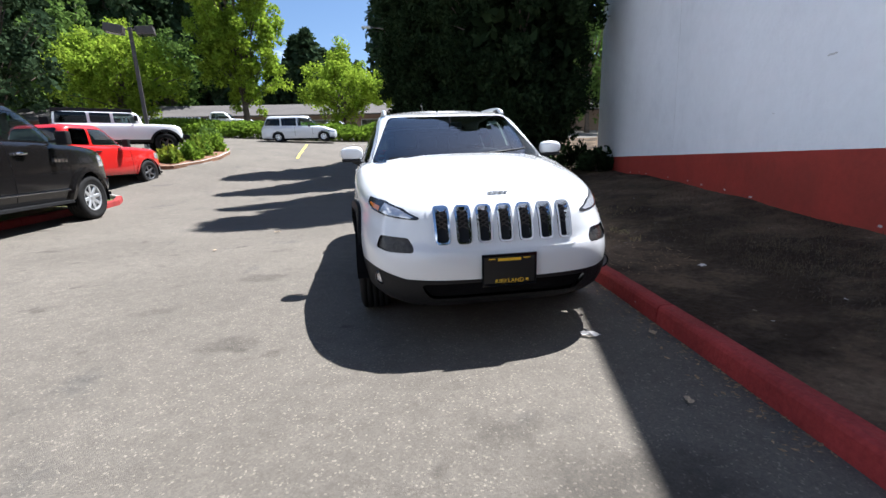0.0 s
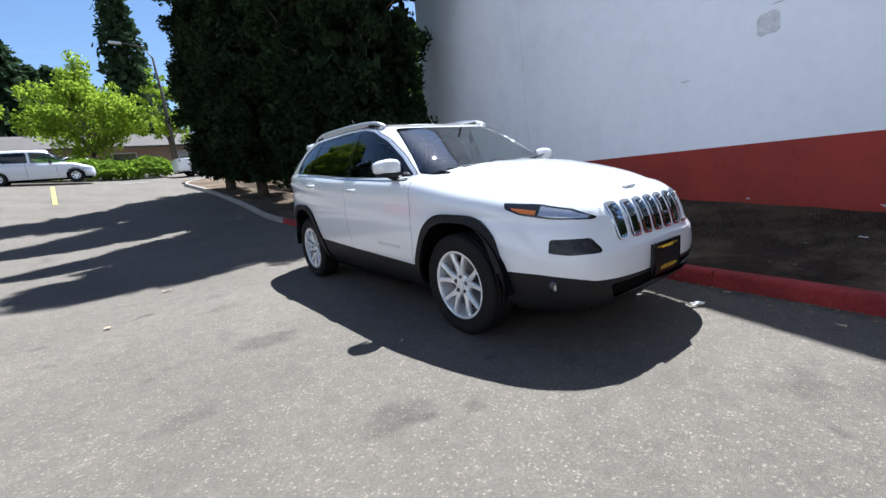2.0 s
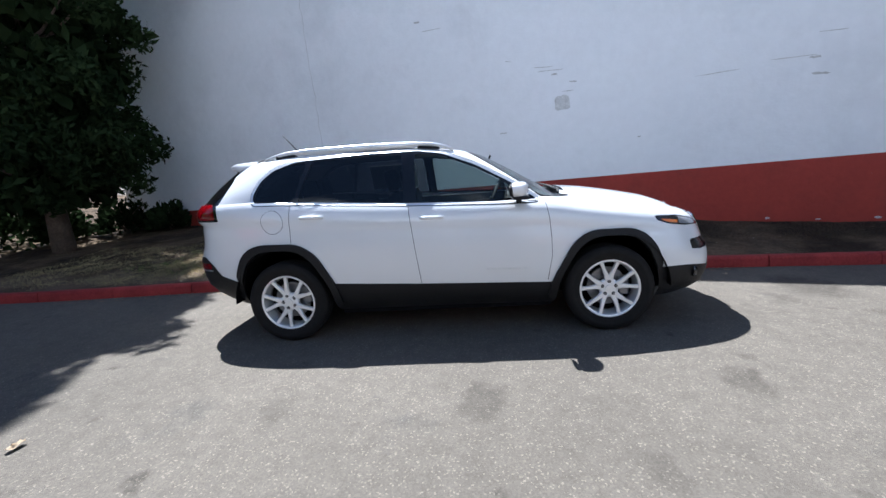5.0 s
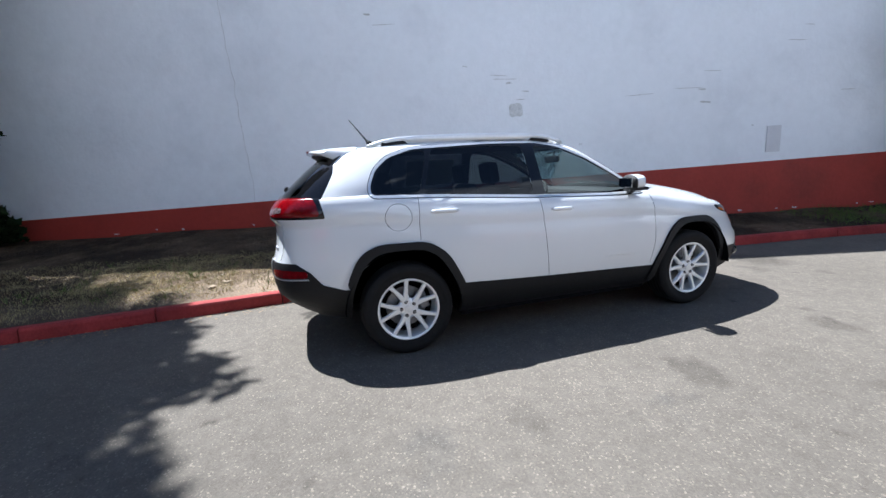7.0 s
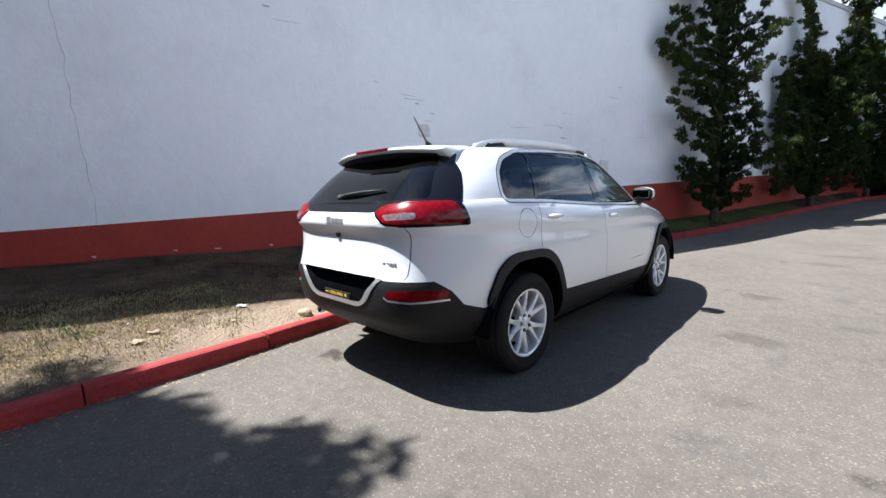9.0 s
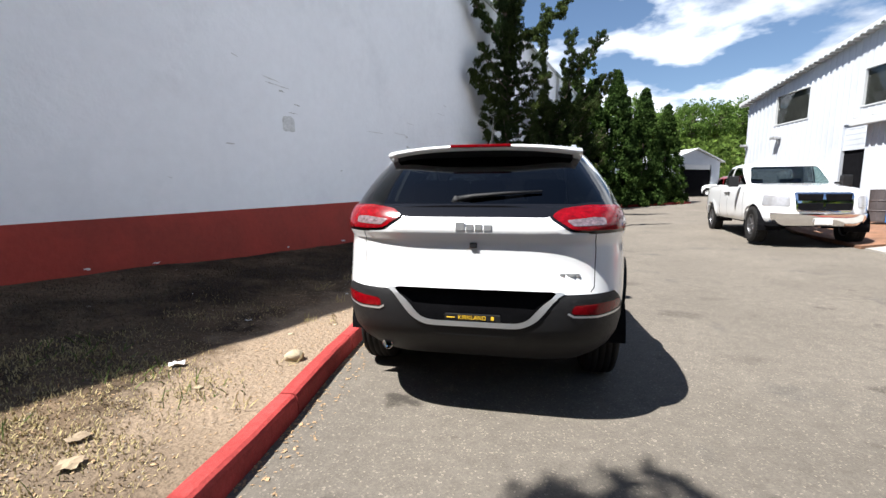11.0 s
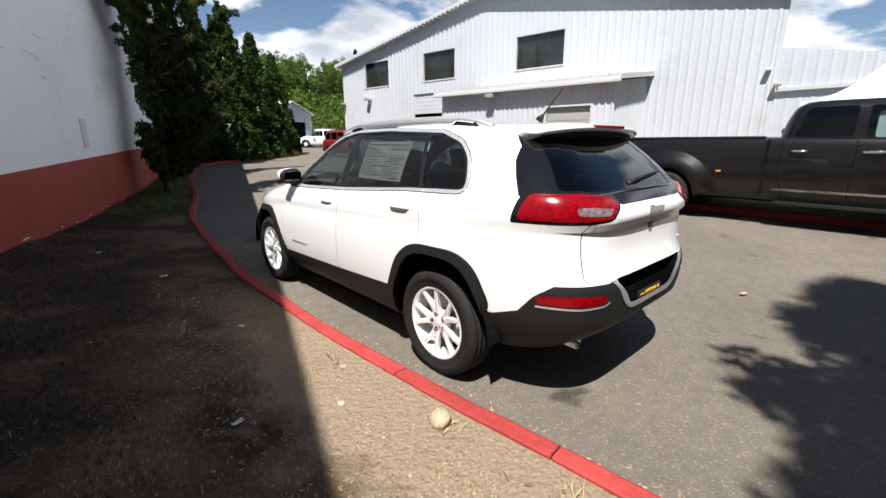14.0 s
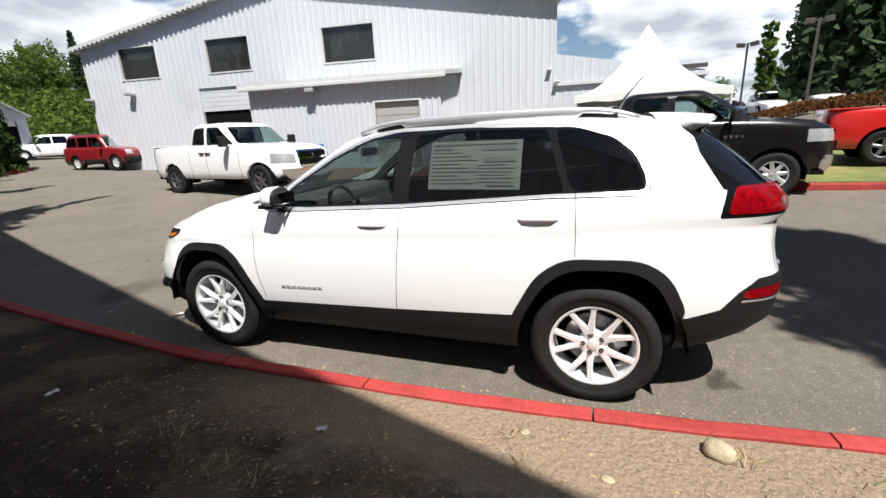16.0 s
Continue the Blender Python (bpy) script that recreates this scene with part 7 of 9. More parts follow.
# dark red boxy sport utility vehicle further off
vehicle("suv", "dark red boxy sport utility vehicle parked across the yard", "car", MAROONPAINT, facing(-12.75, -22.7, -4.0), (2.1, 2.3), 1.82, (-1.30, 1.32), 0.37,
        (1.02, 1.12, 1.16), 1.78, (-0.85, -0.35, 1.85, 2.1), hood=0.06, sill=0.36, boxy=(6, 10), gn=(7, 10), tumble=0.82,
        windows=(("front_window", [(-0.62, 1.18), (-0.22, 1.64), (0.30, 1.66), (0.30, 1.19)]), ("rear_window", [(0.40, 1.19), (0.40, 1.66), (1.05, 1.66), (1.05, 1.2)]), ("quarter_window", [(1.15, 1.2), (1.15, 1.66), (1.75, 1.64), (1.9, 1.22)])),
        flare=0.05, flare_mat=MAROONPAINT, rim_mat=ALLOY, spokes=5, tail=[(0.74, 1.15), (1.0, 1.15), (1.0, 0.8), (0.74, 0.8)], head=[(0.52, 0.98), (0.76, 0.98), (0.76, 0.78), (0.52, 0.78)], bumper=(0.40, 0.66), clad=0.56, mirror=(-0.6, 1.25, 0.9), glass=GLASSREAR,
        trims=(("roof_rack", STEELDARK, [(-0.62, -0.57, -0.1, 1.7, 1.80, 1.84), (0.57, 0.62, -0.1, 1.7, 1.80, 1.84), (-0.6, 0.6, 0.1, 0.14, 1.82, 1.85), (-0.6, 0.6, 1.3, 1.34, 1.82, 1.85)]), ("front_plate", PAPER, [(-0.15, 0.15, -2.16, -2.13, 0.5, 0.62)])))


def small_car(name, label, paint, x, y, heading, kind="wagon", group=""):
    if kind == "van":
        ln, ro, cab, wb = (2.5, 2.55), 1.74, (-1.55, -0.75, 2.1, 2.42), (-1.62, 1.38)
        wins = (("front_window", [(-1.15, 1.06), (-0.70, 1.55), (0.05, 1.60), (0.05, 1.07)]), ("rear_window", [(0.15, 1.07), (0.15, 1.60), (1.12, 1.59), (1.12, 1.09)]), ("quarter_window", [(1.22, 1.09), (1.22, 1.58), (2.05, 1.55), (2.25, 1.12)]))
    elif kind == "sedan":
        ln, ro, cab, wb = (2.35, 2.35), 1.45, (-0.95, -0.10, 1.05, 1.75), (-1.38, 1.36)
        wins = (("front_window", [(-0.62, 0.98), (-0.08, 1.34), (0.32, 1.36), (0.32, 0.99)]), ("rear_window", [(0.42, 0.99), (0.42, 1.36), (0.98, 1.34), (1.38, 1.03)]))
    else:
        ln, ro, cab, wb = (2.35, 2.4), 1.68, (-1.05, -0.35, 1.75, 2.15), (-1.40, 1.36)
        wins = (("front_window", [(-0.78, 1.04), (-0.30, 1.52), (0.22, 1.56), (0.22, 1.05)]), ("rear_window", [(0.32, 1.05), (0.32, 1.56), (1.10, 1.55), (1.14, 1.07)]), ("quarter_window", [(1.24, 1.07), (1.22, 1.54), (1.72, 1.50), (1.92, 1.12)]))
    low = 0.88 if kind == "sedan" else 0.92
    return vehicle(name, label, "car", paint, facing(x, y, heading) @ Matrix.Scale(0.9 if kind == "van" else 1.0, 4), ln, 1.82, wb, 0.335, (low - 0.12, low + 0.06, low + 0.10), ro, cab, hood=0.07, sill=0.24, boxy=(3.6, 5), gn=(4.5, 6), windows=wins,
                   flare=0.0, tail=[(0.60, 1.02), (0.95, 1.04), (0.95, 0.80), (0.60, 0.82)], head=[(0.52, 0.74), (0.88, 0.78), (0.88, 0.62), (0.52, 0.62)], tumble=0.74, glass=GLASSREAR, mirror=(-0.72, 1.06, 0.8), group=group, around=88,
                   seams=([(0.27, low + 0.08), (0.25, 0.35)], [(-0.9, low), (-0.92, 0.35)]))


small_car("minivan", "white minivan on the street before the hedge", SILVERCAR, -5.3, 24.4, 88, "van")
small_car("sedan", "white sedan parked beyond the end of the lane", WHITEPAINT, 2.8, 25.8, 80, "sedan")
small_car("sedan", "pale sedan parked behind the hedge", SILVERCAR, -3.8, 38.0, 90, "sedan")
small_car("wagon", "white wagon parked beside the shed", WHITEPAINT, -17.1, -36.0, 105, "wagon")
small_car("sedan", "red sedan parked behind the white wagon", MAROONPAINT, -20.4, -38.5, 130, "sedan")
small_car("wagon", "dark wagon parked at the hedge end", GREYPAINT, -9.6, -29.5, 160, "wagon")
small_car("wagon", "dark wagon parked beyond the shed", GREYPAINT, -21.6, -43.0, 130, "wagon")
for i, (x, y, pt) in enumerate(((-38, 9.5, SILVERCAR), (-41, 11.0, GREYPAINT), (-44, 12.6, WHITEPAINT), (-47, 14.0, MAROONPAINT), (-36, 13.2, SILVERCAR), (-34, 15.8, WHITEPAINT))):
    small_car("sedan", "distant parked car by the street", pt, x, y, 60 + 8 * i, "sedan" if i % 2 else "wagon", "far parked cars")
vehicle("pickup_truck", "white pickup truck parked beyond the hedge", "pickup truck", WHITEPAINT, facing(-13.7, 37.0, 88), (2.6, 2.8), 1.9, (-1.65, 1.7), 0.37, (1.05, 1.15, 1.18), 1.78, (-1.0, -0.35, 0.85, 1.05), hood=0.06, sill=0.36, boxy=(5, 9), bed=(1.15, 2.66),
        windows=(("front_window", [(-0.74, 1.2), (-0.25, 1.66), (0.70, 1.66), (0.78, 1.21)]),), flare=0.0, head=[(0.5, 0.98), (0.9, 1.0), (0.9, 0.8), (0.5, 0.8)], tail=[(0.75, 1.1), (1.0, 1.1), (1.0, 0.8), (0.75, 0.8)], glass=GLASSREAR, tumble=0.8, around=88)

# ---- plants ----
def leaf_mesh(name, centres, size, seed, aspect=1.6, up=0.0, out=None):
    """Many small blades, one quad each, at the given centres; up tilts them upwards, out gives each a way to point."""
    rng = np.random.default_rng(seed)
    c = np.asarray(centres, float)
    n = len(c)
    d = rng.normal(size=(n, 3))
    d[:, 2] += up
    if out is not None:
        d += np.asarray(out)
    d /= np.linalg.norm(d, axis=1, keepdims=True)
    e = np.cross(d, rng.normal(size=(n, 3)))
    e /= np.linalg.norm(e, axis=1, keepdims=True) + 1e-9
    s = size * rng.uniform(0.65, 1.35, (n, 1))
    a, b = d * s * aspect / 2, e * s / 2
    v = np.stack([c - a - b * 0.5, c - a * 0.2 + b, c + a, c - a * 0.2 - b], 1).reshape(-1, 3)
    me = bpy.data.meshes.new(name)
    me.vertices.add(4 * n); me.vertices.foreach_set("co", v.ravel().astype(np.float32))
    me.loops.add(4 * n); me.loops.foreach_set("vertex_index", np.arange(4 * n, dtype=np.int32))
    me.polygons.add(n); me.polygons.foreach_set("loop_start", np.arange(0, 4 * n, 4, dtype=np.int32)); me.polygons.foreach_set("loop_total", np.full(n, 4, np.int32))
    me.update(calc_edges=True)
    return me


def cluster(rng, points, per, radius):
    p = np.repeat(np.asarray(points, float), per, axis=0)
    g = rng.normal(size=p.shape)
    g /= np.linalg.norm(g, axis=1, keepdims=True) + 1e-9
    return p + g * radius * rng.uniform(0.2, 1.0, (len(p), 1)) ** 0.6


def trunk_mesh(height, r0, r1, rng, limbs=(), sway=0.15, z0=-0.4):
    bm = bmesh.new()
    n = 7
    pts = [(sway * rng.normal() * (k / n), sway * rng.normal() * (k / n), z0 + (height - z0) * k / n) for k in range(n + 1)]
    tube(bm, pts, [r0 * (1.35 if k == 0 else 1) * (1 - k / n) + r1 * k / n for k in range(n + 1)], 9)
    for line, ra, rb in limbs:
        m = len(line)
        tube(bm, line, [ra + (rb - ra) * k / (m - 1) for k in range(m)], 5)
    return bm


def cypress(seed, height, girth, foot=1.3):
    """A tall dense dark cypress with foliage nearly to the ground; girth gives the crown's radius over height."""
    rng = np.random.default_rng(seed)
    tree = thing("cypress_tree", "tall dense dark green cypress with bare lower trunk", "tree", "cypresses beside the wall")
    limbs, pts = [], []
    def env(h, a):
        return girth(h) * (1 + 0.13 * math.sin(3 * a + seed + 0.4 * h) + 0.10 * math.sin(7 * a + 1.1 * h))
    for k in range(int(100 + 92 * girth(5.0))):
        h = foot + 0.2 + (height - foot - 0.5) * rng.uniform() ** 1.1
        a = rng.uniform(0, 2 * math.pi)
        r = env(h, a) * rng.uniform(0.86, 1.06)
        for u in (0.60, 0.73, 0.86, 0.97):
            w = a + 0.10 * rng.normal()
            pts.append((r * u * math.cos(w), r * u * math.sin(w), h + 0.9 * (u - 0.6) - 2.6 * (u - 0.6) ** 2 * r ** 0.5 + 0.08 * rng.normal()))
    inner = []
    for k in range(9000):
        h = foot + 0.1 + (height - foot - 1.0) * rng.uniform()
        a, r = rng.uniform(0, 2 * math.pi), 0.72 * rng.uniform() ** 0.5
        inner.append((r * girth(h) * math.cos(a), r * girth(h) * math.sin(a), h))
    for k in range(34):
        h = 1.2 + 7.5 * rng.uniform(); a = rng.uniform(0, 2 * math.pi); r = env(h + 0.5, a) * 0.85
        limbs.append(([(0, 0, h), (r * 0.5 * math.cos(a), r * 0.5 * math.sin(a), h + 0.1), (r * math.cos(a), r * math.sin(a), h + 0.5)], 0.05, 0.012))
    part("trunk", trunk_mesh(height * 0.92, 0.17, 0.02, rng, limbs, 0.05), TRUNKBARK, tree, smooth=True)
    part_mesh("inner_foliage", leaf_mesh("inner_foliage", inner, 0.21, seed + 1, 1.8, 0.6), CEDARLEAF, tree)
    cen = cluster(rng, pts, 96, np.array((0.30, 0.30, 0.34)))
    part_mesh("crown", leaf_mesh("crown", cen, 0.066, seed, 2.6, 0.3, cen * np.array((0.35, 0.35, 0.0))), CEDARLEAF, tree)
    return tree


def juniper(seed, height, girth, arms, spires=()):
    """A twisted juniper: a ragged lower mass of foliage pads on level branches and bare-footed arms that reach up and out.
    Arms are lines of (x, z), spires lower uprights of (x, top)."""
    rng = np.random.default_rng(seed)
    def bent(p):
        x, y, z = p
        return (x * 0.56 - 0.10 * y, x * 1.15 + y, z) if x > 0 else (x - 0.10 * y, 0.1 * x + y, z)
    tree = thing("juniper_tree", "twisted dark green juniper with reaching arms against the white wall", "tree", "junipers along the wall")
    limbs, pts = [], []
    n = 84
    for k in range(n):
        h = 0.3 + (height - 0.6) * ((k + rng.uniform(0, 0.8)) / n) ** 1.15
        a = (0 if k % 2 else math.pi) + rng.normal() * 0.75
        reach = girth(h) * rng.uniform(0.55, 1.12)
        c, sn = math.cos(a), math.sin(a) * 0.55
        rise = rng.uniform(0.05, 0.35)
        line = [(0, 0, h)] + [(reach * u * c, reach * u * sn, h + reach * (rise * u + 0.30 * u ** 3)) for u in (0.3, 0.55, 0.8, 1.0)]
        limbs.append((line, 0.03, 0.008))
        for u in np.arange(0.22, 1.02, 0.17 / max(reach, 0.35)):
            for q in range(2):
                pts.append((reach * u * c + 0.09 * rng.normal(), reach * u * sn + 0.10 * rng.normal(), h + reach * (rise * u + 0.30 * u ** 3) + 0.05 * rng.normal()))
    for arm in list(arms) + [[(x, 0.4), (x * 1.05, top * 0.6), (x, top)] for x, top in spires]:
        line = [np.array((x, rng.normal() * 0.12, z)) for x, z in arm]
        limbs.append(([tuple(p) for p in line], 0.05, 0.012))
        total = sum(np.linalg.norm(q - p) for p, q in zip(line, line[1:]))
        run = 0.0
        for p, q in zip(line, line[1:]):
            m = max(2, int(np.linalg.norm(q - p) / 0.11))
            for i in range(m):
                u = (run + np.linalg.norm(q - p) * i / m) / total
                w = 0.20 * (1.15 - u) ** 0.7
                for j in range(3):
                    pts.append(p + (q - p) * i / m + rng.normal(size=3) * w * np.array((1, 0.8, 0.6)))
                if rng.uniform() < 0.22:
                    tip = p + (q - p) * i / m + np.array((rng.normal() * 0.3, rng.normal() * 0.15, 0.22))
                    pts += [tip, tip + np.array((0.03, 0, 0.12))]
            run += np.linalg.norm(q - p)
    limbs = [([bent(p) for p in line], ra, rb) for line, ra, rb in limbs]
    part("trunk", trunk_mesh(height * 0.97, 0.09, 0.02, rng, limbs, 0.05), TRUNKBARK, tree, smooth=True)
    pts = [bent(p) for p in pts]
    pts += [(0.06 * rng.normal(), 0.06 * rng.normal(), z) for z in np.arange(0.3, height, 0.06)]
    cen = cluster(rng, pts, 62, np.array((0.12, 0.12, 0.09)))
    part_mesh("crown", leaf_mesh("crown", cen, 0.030, seed, 3.4, 1.6), JUNILEAF, tree)
    return tree


def arborvitae(seed, height=7.5, wide=1.5):
    rng = np.random.default_rng(seed)
    tree = thing("arborvitae", "bright green cone-shaped arborvitae in a row", "tree", "cone-shaped evergreens")
    pts = []
    for k in range(700):
        h = 0.15 + (height - 0.2) * rng.uniform() ** 1.3
        a = rng.uniform(0, 2 * math.pi)
        r = wide * (1 - h / height) ** 0.8 * (1 + 0.12 * math.sin(5 * a + 3 * h)) * rng.uniform(0.6, 1.05) ** 0.5
        pts.append((r * math.cos(a), r * math.sin(a), h))
    part("trunk", trunk_mesh(height * 0.9, 0.12, 0.02, rng), TRUNKBARK, tree, smooth=True)
    part_mesh("crown", leaf_mesh("crown", cluster(rng, pts, 34, 0.24), 0.095, seed, 1.8, 0.9), CONELEAF, tree)
    return tree


def fir(seed, height=24.0, wide=3.6, leaf=None, label="tall dark conifer with drooping tiers of branches", group="tall conifers", dense=1.0):
    rng = np.random.default_rng(seed)
    tree = thing("fir_tree", label, "tree", group)
    pts, limbs, out = [], [], []
    n = int(44 * dense)
    for k in range(n):
        t = k / n
        h = height * (0.10 + 0.88 * t)
        arms = 7 if t < 0.8 else 5
        for j in range(arms):
            a = 2 * math.pi * j / arms + k * 1.1 + rng.normal() * 0.2
            r = wide * (1 - t) ** 0.85 * rng.uniform(0.6, 1.15) + 0.25
            for u in np.linspace(0.25, 1.0, 5):
                pts.append((r * u * math.cos(a), r * u * math.sin(a), h - 0.32 * r * u * u + 0.1))
            if j % 2 == 0 and t < 0.8:
                limbs.append(([(0, 0, h), (r * 0.5 * math.cos(a), r * 0.5 * math.sin(a), h), (r * math.cos(a), r * math.sin(a), h - 0.28 * r)], 0.05, 0.012))
    part("trunk", trunk_mesh(height * 0.98, height * 0.014, 0.02, rng, limbs), TRUNKBARK, tree, smooth=True)
    part_mesh("crown", leaf_mesh("crown", cluster(rng, pts, 2, 0.42), 0.58, seed, 1.7, -0.2), leaf or FIRLEAF, tree)
    return tree


def broadleaf(seed, height=10.0, wide=4.0, leaf=None, clear=1.8, label="", group="", size=0.22, per=26, blobs=150, spire=0.0, crown_shape=1.0):
    """A leafy tree: trunk, forking limbs and a crown of leaf clumps with gaps."""
    rng = np.random.default_rng(seed)
    tree = thing("leafy_tree", label, "tree", group)
    pts, limbs = [], []
    cz, rz = (height + clear) / 2, (height - clear) / 2
    for k in range(blobs):
        d = rng.normal(size=3); d /= np.linalg.norm(d)
        rr = rng.uniform(0.35, 1.0) ** 0.5 * (1 + 0.16 * math.sin(4 * d[0] * 3 + seed) + 0.12 * rng.normal())
        p = np.array((d[0] * wide * rr, d[1] * wide * rr, cz + d[2] * rz * rr))
        f = (p[2] - clear) / (height - clear)
        p[:2] *= np.clip(1.25 - crown_shape * abs(f - 0.4), 0.2, 1.15)
        pts.append(p)
    for j in range(int(14 * spire)):
        pts.append(np.array((0.25 * rng.normal(), 0.25 * rng.normal(), height * (0.95 + 0.03 * j))))
    for k in range(0, blobs, 5):
        p = pts[k]
        h = clear + 0.35 * (p[2] - clear)
        limbs.append(([(0, 0, max(clear * 0.8, h * 0.8)), tuple(p * (0.5, 0.5, 0.0) + np.array((0, 0, (h + p[2]) / 2))), tuple(p)], 0.07 * wide / 4, 0.012))
    part("trunk", trunk_mesh(height * 0.75, 0.035 * height * 0.5, 0.05, rng, limbs), TRUNKBARK, tree, smooth=True)
    part_mesh("crown", leaf_mesh("crown", cluster(rng, pts, per, 0.75 * wide / 4), size, seed, 1.3), leaf, tree)
    return tree


def put(tree, x, y, turn=0.0, scale=1.0, z=None):
    tree.matrix_world = Matrix.LocRotScale((x, y, level(x, y) if z is None else z), Euler((0, 0, turn)), (scale,) * 3)
    return tree


def again(tree, x, y, turn, scale, z=None):
    m = Matrix.LocRotScale((x, y, level(x, y) if z is None else z), Euler((0, 0, turn)), None)
    ob = copy_thing(tree, m)
    ob.scale = (scale,) * 3
    return ob


# cypresses behind the car: one broad, three slim
c1 = put(cypress(11, 15.2, curve([(0.6, 1.0), (1.3, 1.5), (2.3, 1.9), (4.0, 2.2), (6.0, 2.25), (7.3, 2.75), (8.6, 2.8), (10.0, 2.15), (11.6, 1.65), (13.2, 1.1), (14.3, 0.6), (15.2, 0.05)]), 0.75), 3.75, 8.4, z=0.38)
c2 = put(cypress(12, 14.4, curve([(0.3, 0.75), (1.2, 1.15), (2.6, 1.45), (4.5, 1.5), (6.5, 1.25), (9.0, 0.95), (12.0, 0.5), (14.4, 0.05)]), 0.35), 2.9, 10.6, z=0.55)
again(c2, 1.85, 13.3, 2.1, 0.98, z=0.85)
again(c2, 1.25, 15.6, 4.0, 0.97, z=1.1)
# junipers on the wall
put(juniper(21, 8.0, curve([(0.3, 0.6), (1.0, 1.15), (2.2, 1.35), (3.4, 1.3), (4.4, 1.35), (5.0, 0.85), (6.2, 0.62), (8.0, 0.30)]),
            ([(0.0, 5.5), (0.75, 5.75), (1.45, 6.2), (1.9, 6.9)], [(0.1, 6.3), (0.6, 6.75), (1.05, 7.6)], [(0.0, 5.7), (-0.9, 6.1), (-1.55, 6.6), (-2.15, 7.4)], [(0, 6.5), (0.12, 7.6), (-0.1, 8.9)], [(0.3, 3.9), (1.1, 4.0), (1.7, 4.5)], [(-0.3, 1.5), (-1.1, 1.6), (-1.6, 2.0)])),
    0.36, -9.7, 0.0, z=0.27)
put(juniper(22, 4.9, curve([(0.3, 0.7), (1.0, 1.3), (2.5, 1.6), (3.6, 1.4), (4.9, 0.5)]),
            ([(0.0, 3.6), (0.45, 5.2), (0.75, 6.8), (0.45, 8.4)], [(-0.3, 3.9), (-0.8, 5.4), (-0.85, 6.6), (-0.55, 7.7)], [(-0.85, 5.9), (-1.5, 6.5), (-2.1, 7.7)], [(-0.4, 4.2), (-1.6, 5.1), (-2.3, 6.0)]), ((1.25, 4.3),)),
    -1.25, -15.1, 0.0, z=0.42)
put(juniper(23, 5.4, curve([(0.3, 0.7), (1.0, 1.3), (2.5, 1.7), (4.0, 1.4), (5.4, 0.5)]),
            ([(0.2, 4.0), (0.7, 5.6), (1.1, 7.4)], [(-0.2, 4.2), (-0.5, 6.0), (-0.3, 7.8)], [(-0.3, 4.4), (-1.3, 5.6), (-2.0, 6.9)]), ((1.5, 4.6),)),
    -2.6, -19.6, 0.0, z=0.60)
# evergreens across the far end of the lane
a1 = put(arborvitae(31, 8.0, 1.8), -5.6, -23.6)
again(a1, -4.0, -22.6, 1.0, 0.92); again(a1, -7.6, -25.2, 2.0, 0.9); again(a1, -9.4, -26.7, 3.0, 0.8); again(a1, -3.3, -25.0, 4.0, 1.0)
# north side: street trees and woods
put(broadleaf(41, 7.1, 3.3, MAPLELEAF, 1.7, "rounded light green street tree beside the parking lot", "street trees", size=0.155, per=105, blobs=190), -17.9, 30.0)
put(broadleaf(42, 15.0, 2.6, MAPLELEAF, 2.1, "tall light green street tree behind the hedge", "street trees", size=0.165, per=105, blobs=300, crown_shape=0.5), -10.4, 32.0)
put(broadleaf(43, 6.3, 2.9, MAPLELEAF, 1.5, "small bright green street tree with wispy top", "street trees", size=0.14, per=90, blobs=170, spire=0.7), -3.1, 34.0)
put(broadleaf(44, 6.8, 1.5, MAPLELEAF, 2.0, "thin light green street tree beside a pole", "street trees", size=0.15, per=34, blobs=90), 1.4, 33.0)
put(broadleaf(45, 11.0, 2.3, FIRLEAF, 1.2, "dark green drooping tree at the edge of the lot", "trees at the lot", size=0.2, per=50, blobs=220, crown_shape=0.4), -18.2, 19.5)
f1 = put(fir(51, 27, 4.2), 1.6, 64.0)
f2 = put(fir(52, 24, 3.6), -24.0, 62.0)
f3 = put(fir(53, 13.5, 4.4, label="broad dark conifer in the woods behind the low building"), -6.2, 72.0)
rng = np.random.default_rng(5)
for i in range(36):
    x = -66 + 2.0 * i + rng.normal() * 0.8
    if x > -18:
        again(f3, x, 66 + rng.uniform(0, 10), rng.uniform(0, 6), 0.80 + 0.40 * rng.uniform() ** 2)
    else:
        again(f1 if i % 2 else f2, x, 54 + rng.uniform(0, 16), rng.uniform(0, 6), 0.9 + 0.35 * rng.uniform())
again(f3, -12.6, 74.0, 2.0, 1.15)
w1 = put(broadleaf(61, 13, 5.5, WOODLEAF, 2.0, "woodland tree with mixed green foliage", "woodland trees", size=0.38, per=32, blobs=150), -32.0, 50.0)
w2 = put(broadleaf(62, 15, 5.0, WOODLEAF, 2.0, "woodland tree with mixed green foliage", "woodland trees", size=0.38, per=32, blobs=150), 14.0, 48.0)
for x, y, s in ((-42, 50, 0.9), (-24, 52, 0.8), (-38, 44, 0.7), (22, 44, 1.0), (30, 40, 1.1), (10, 40, 0.7), (18, 32, 0.8)):
    again(w1 if s > 0.85 else w2, x, y, x, s)


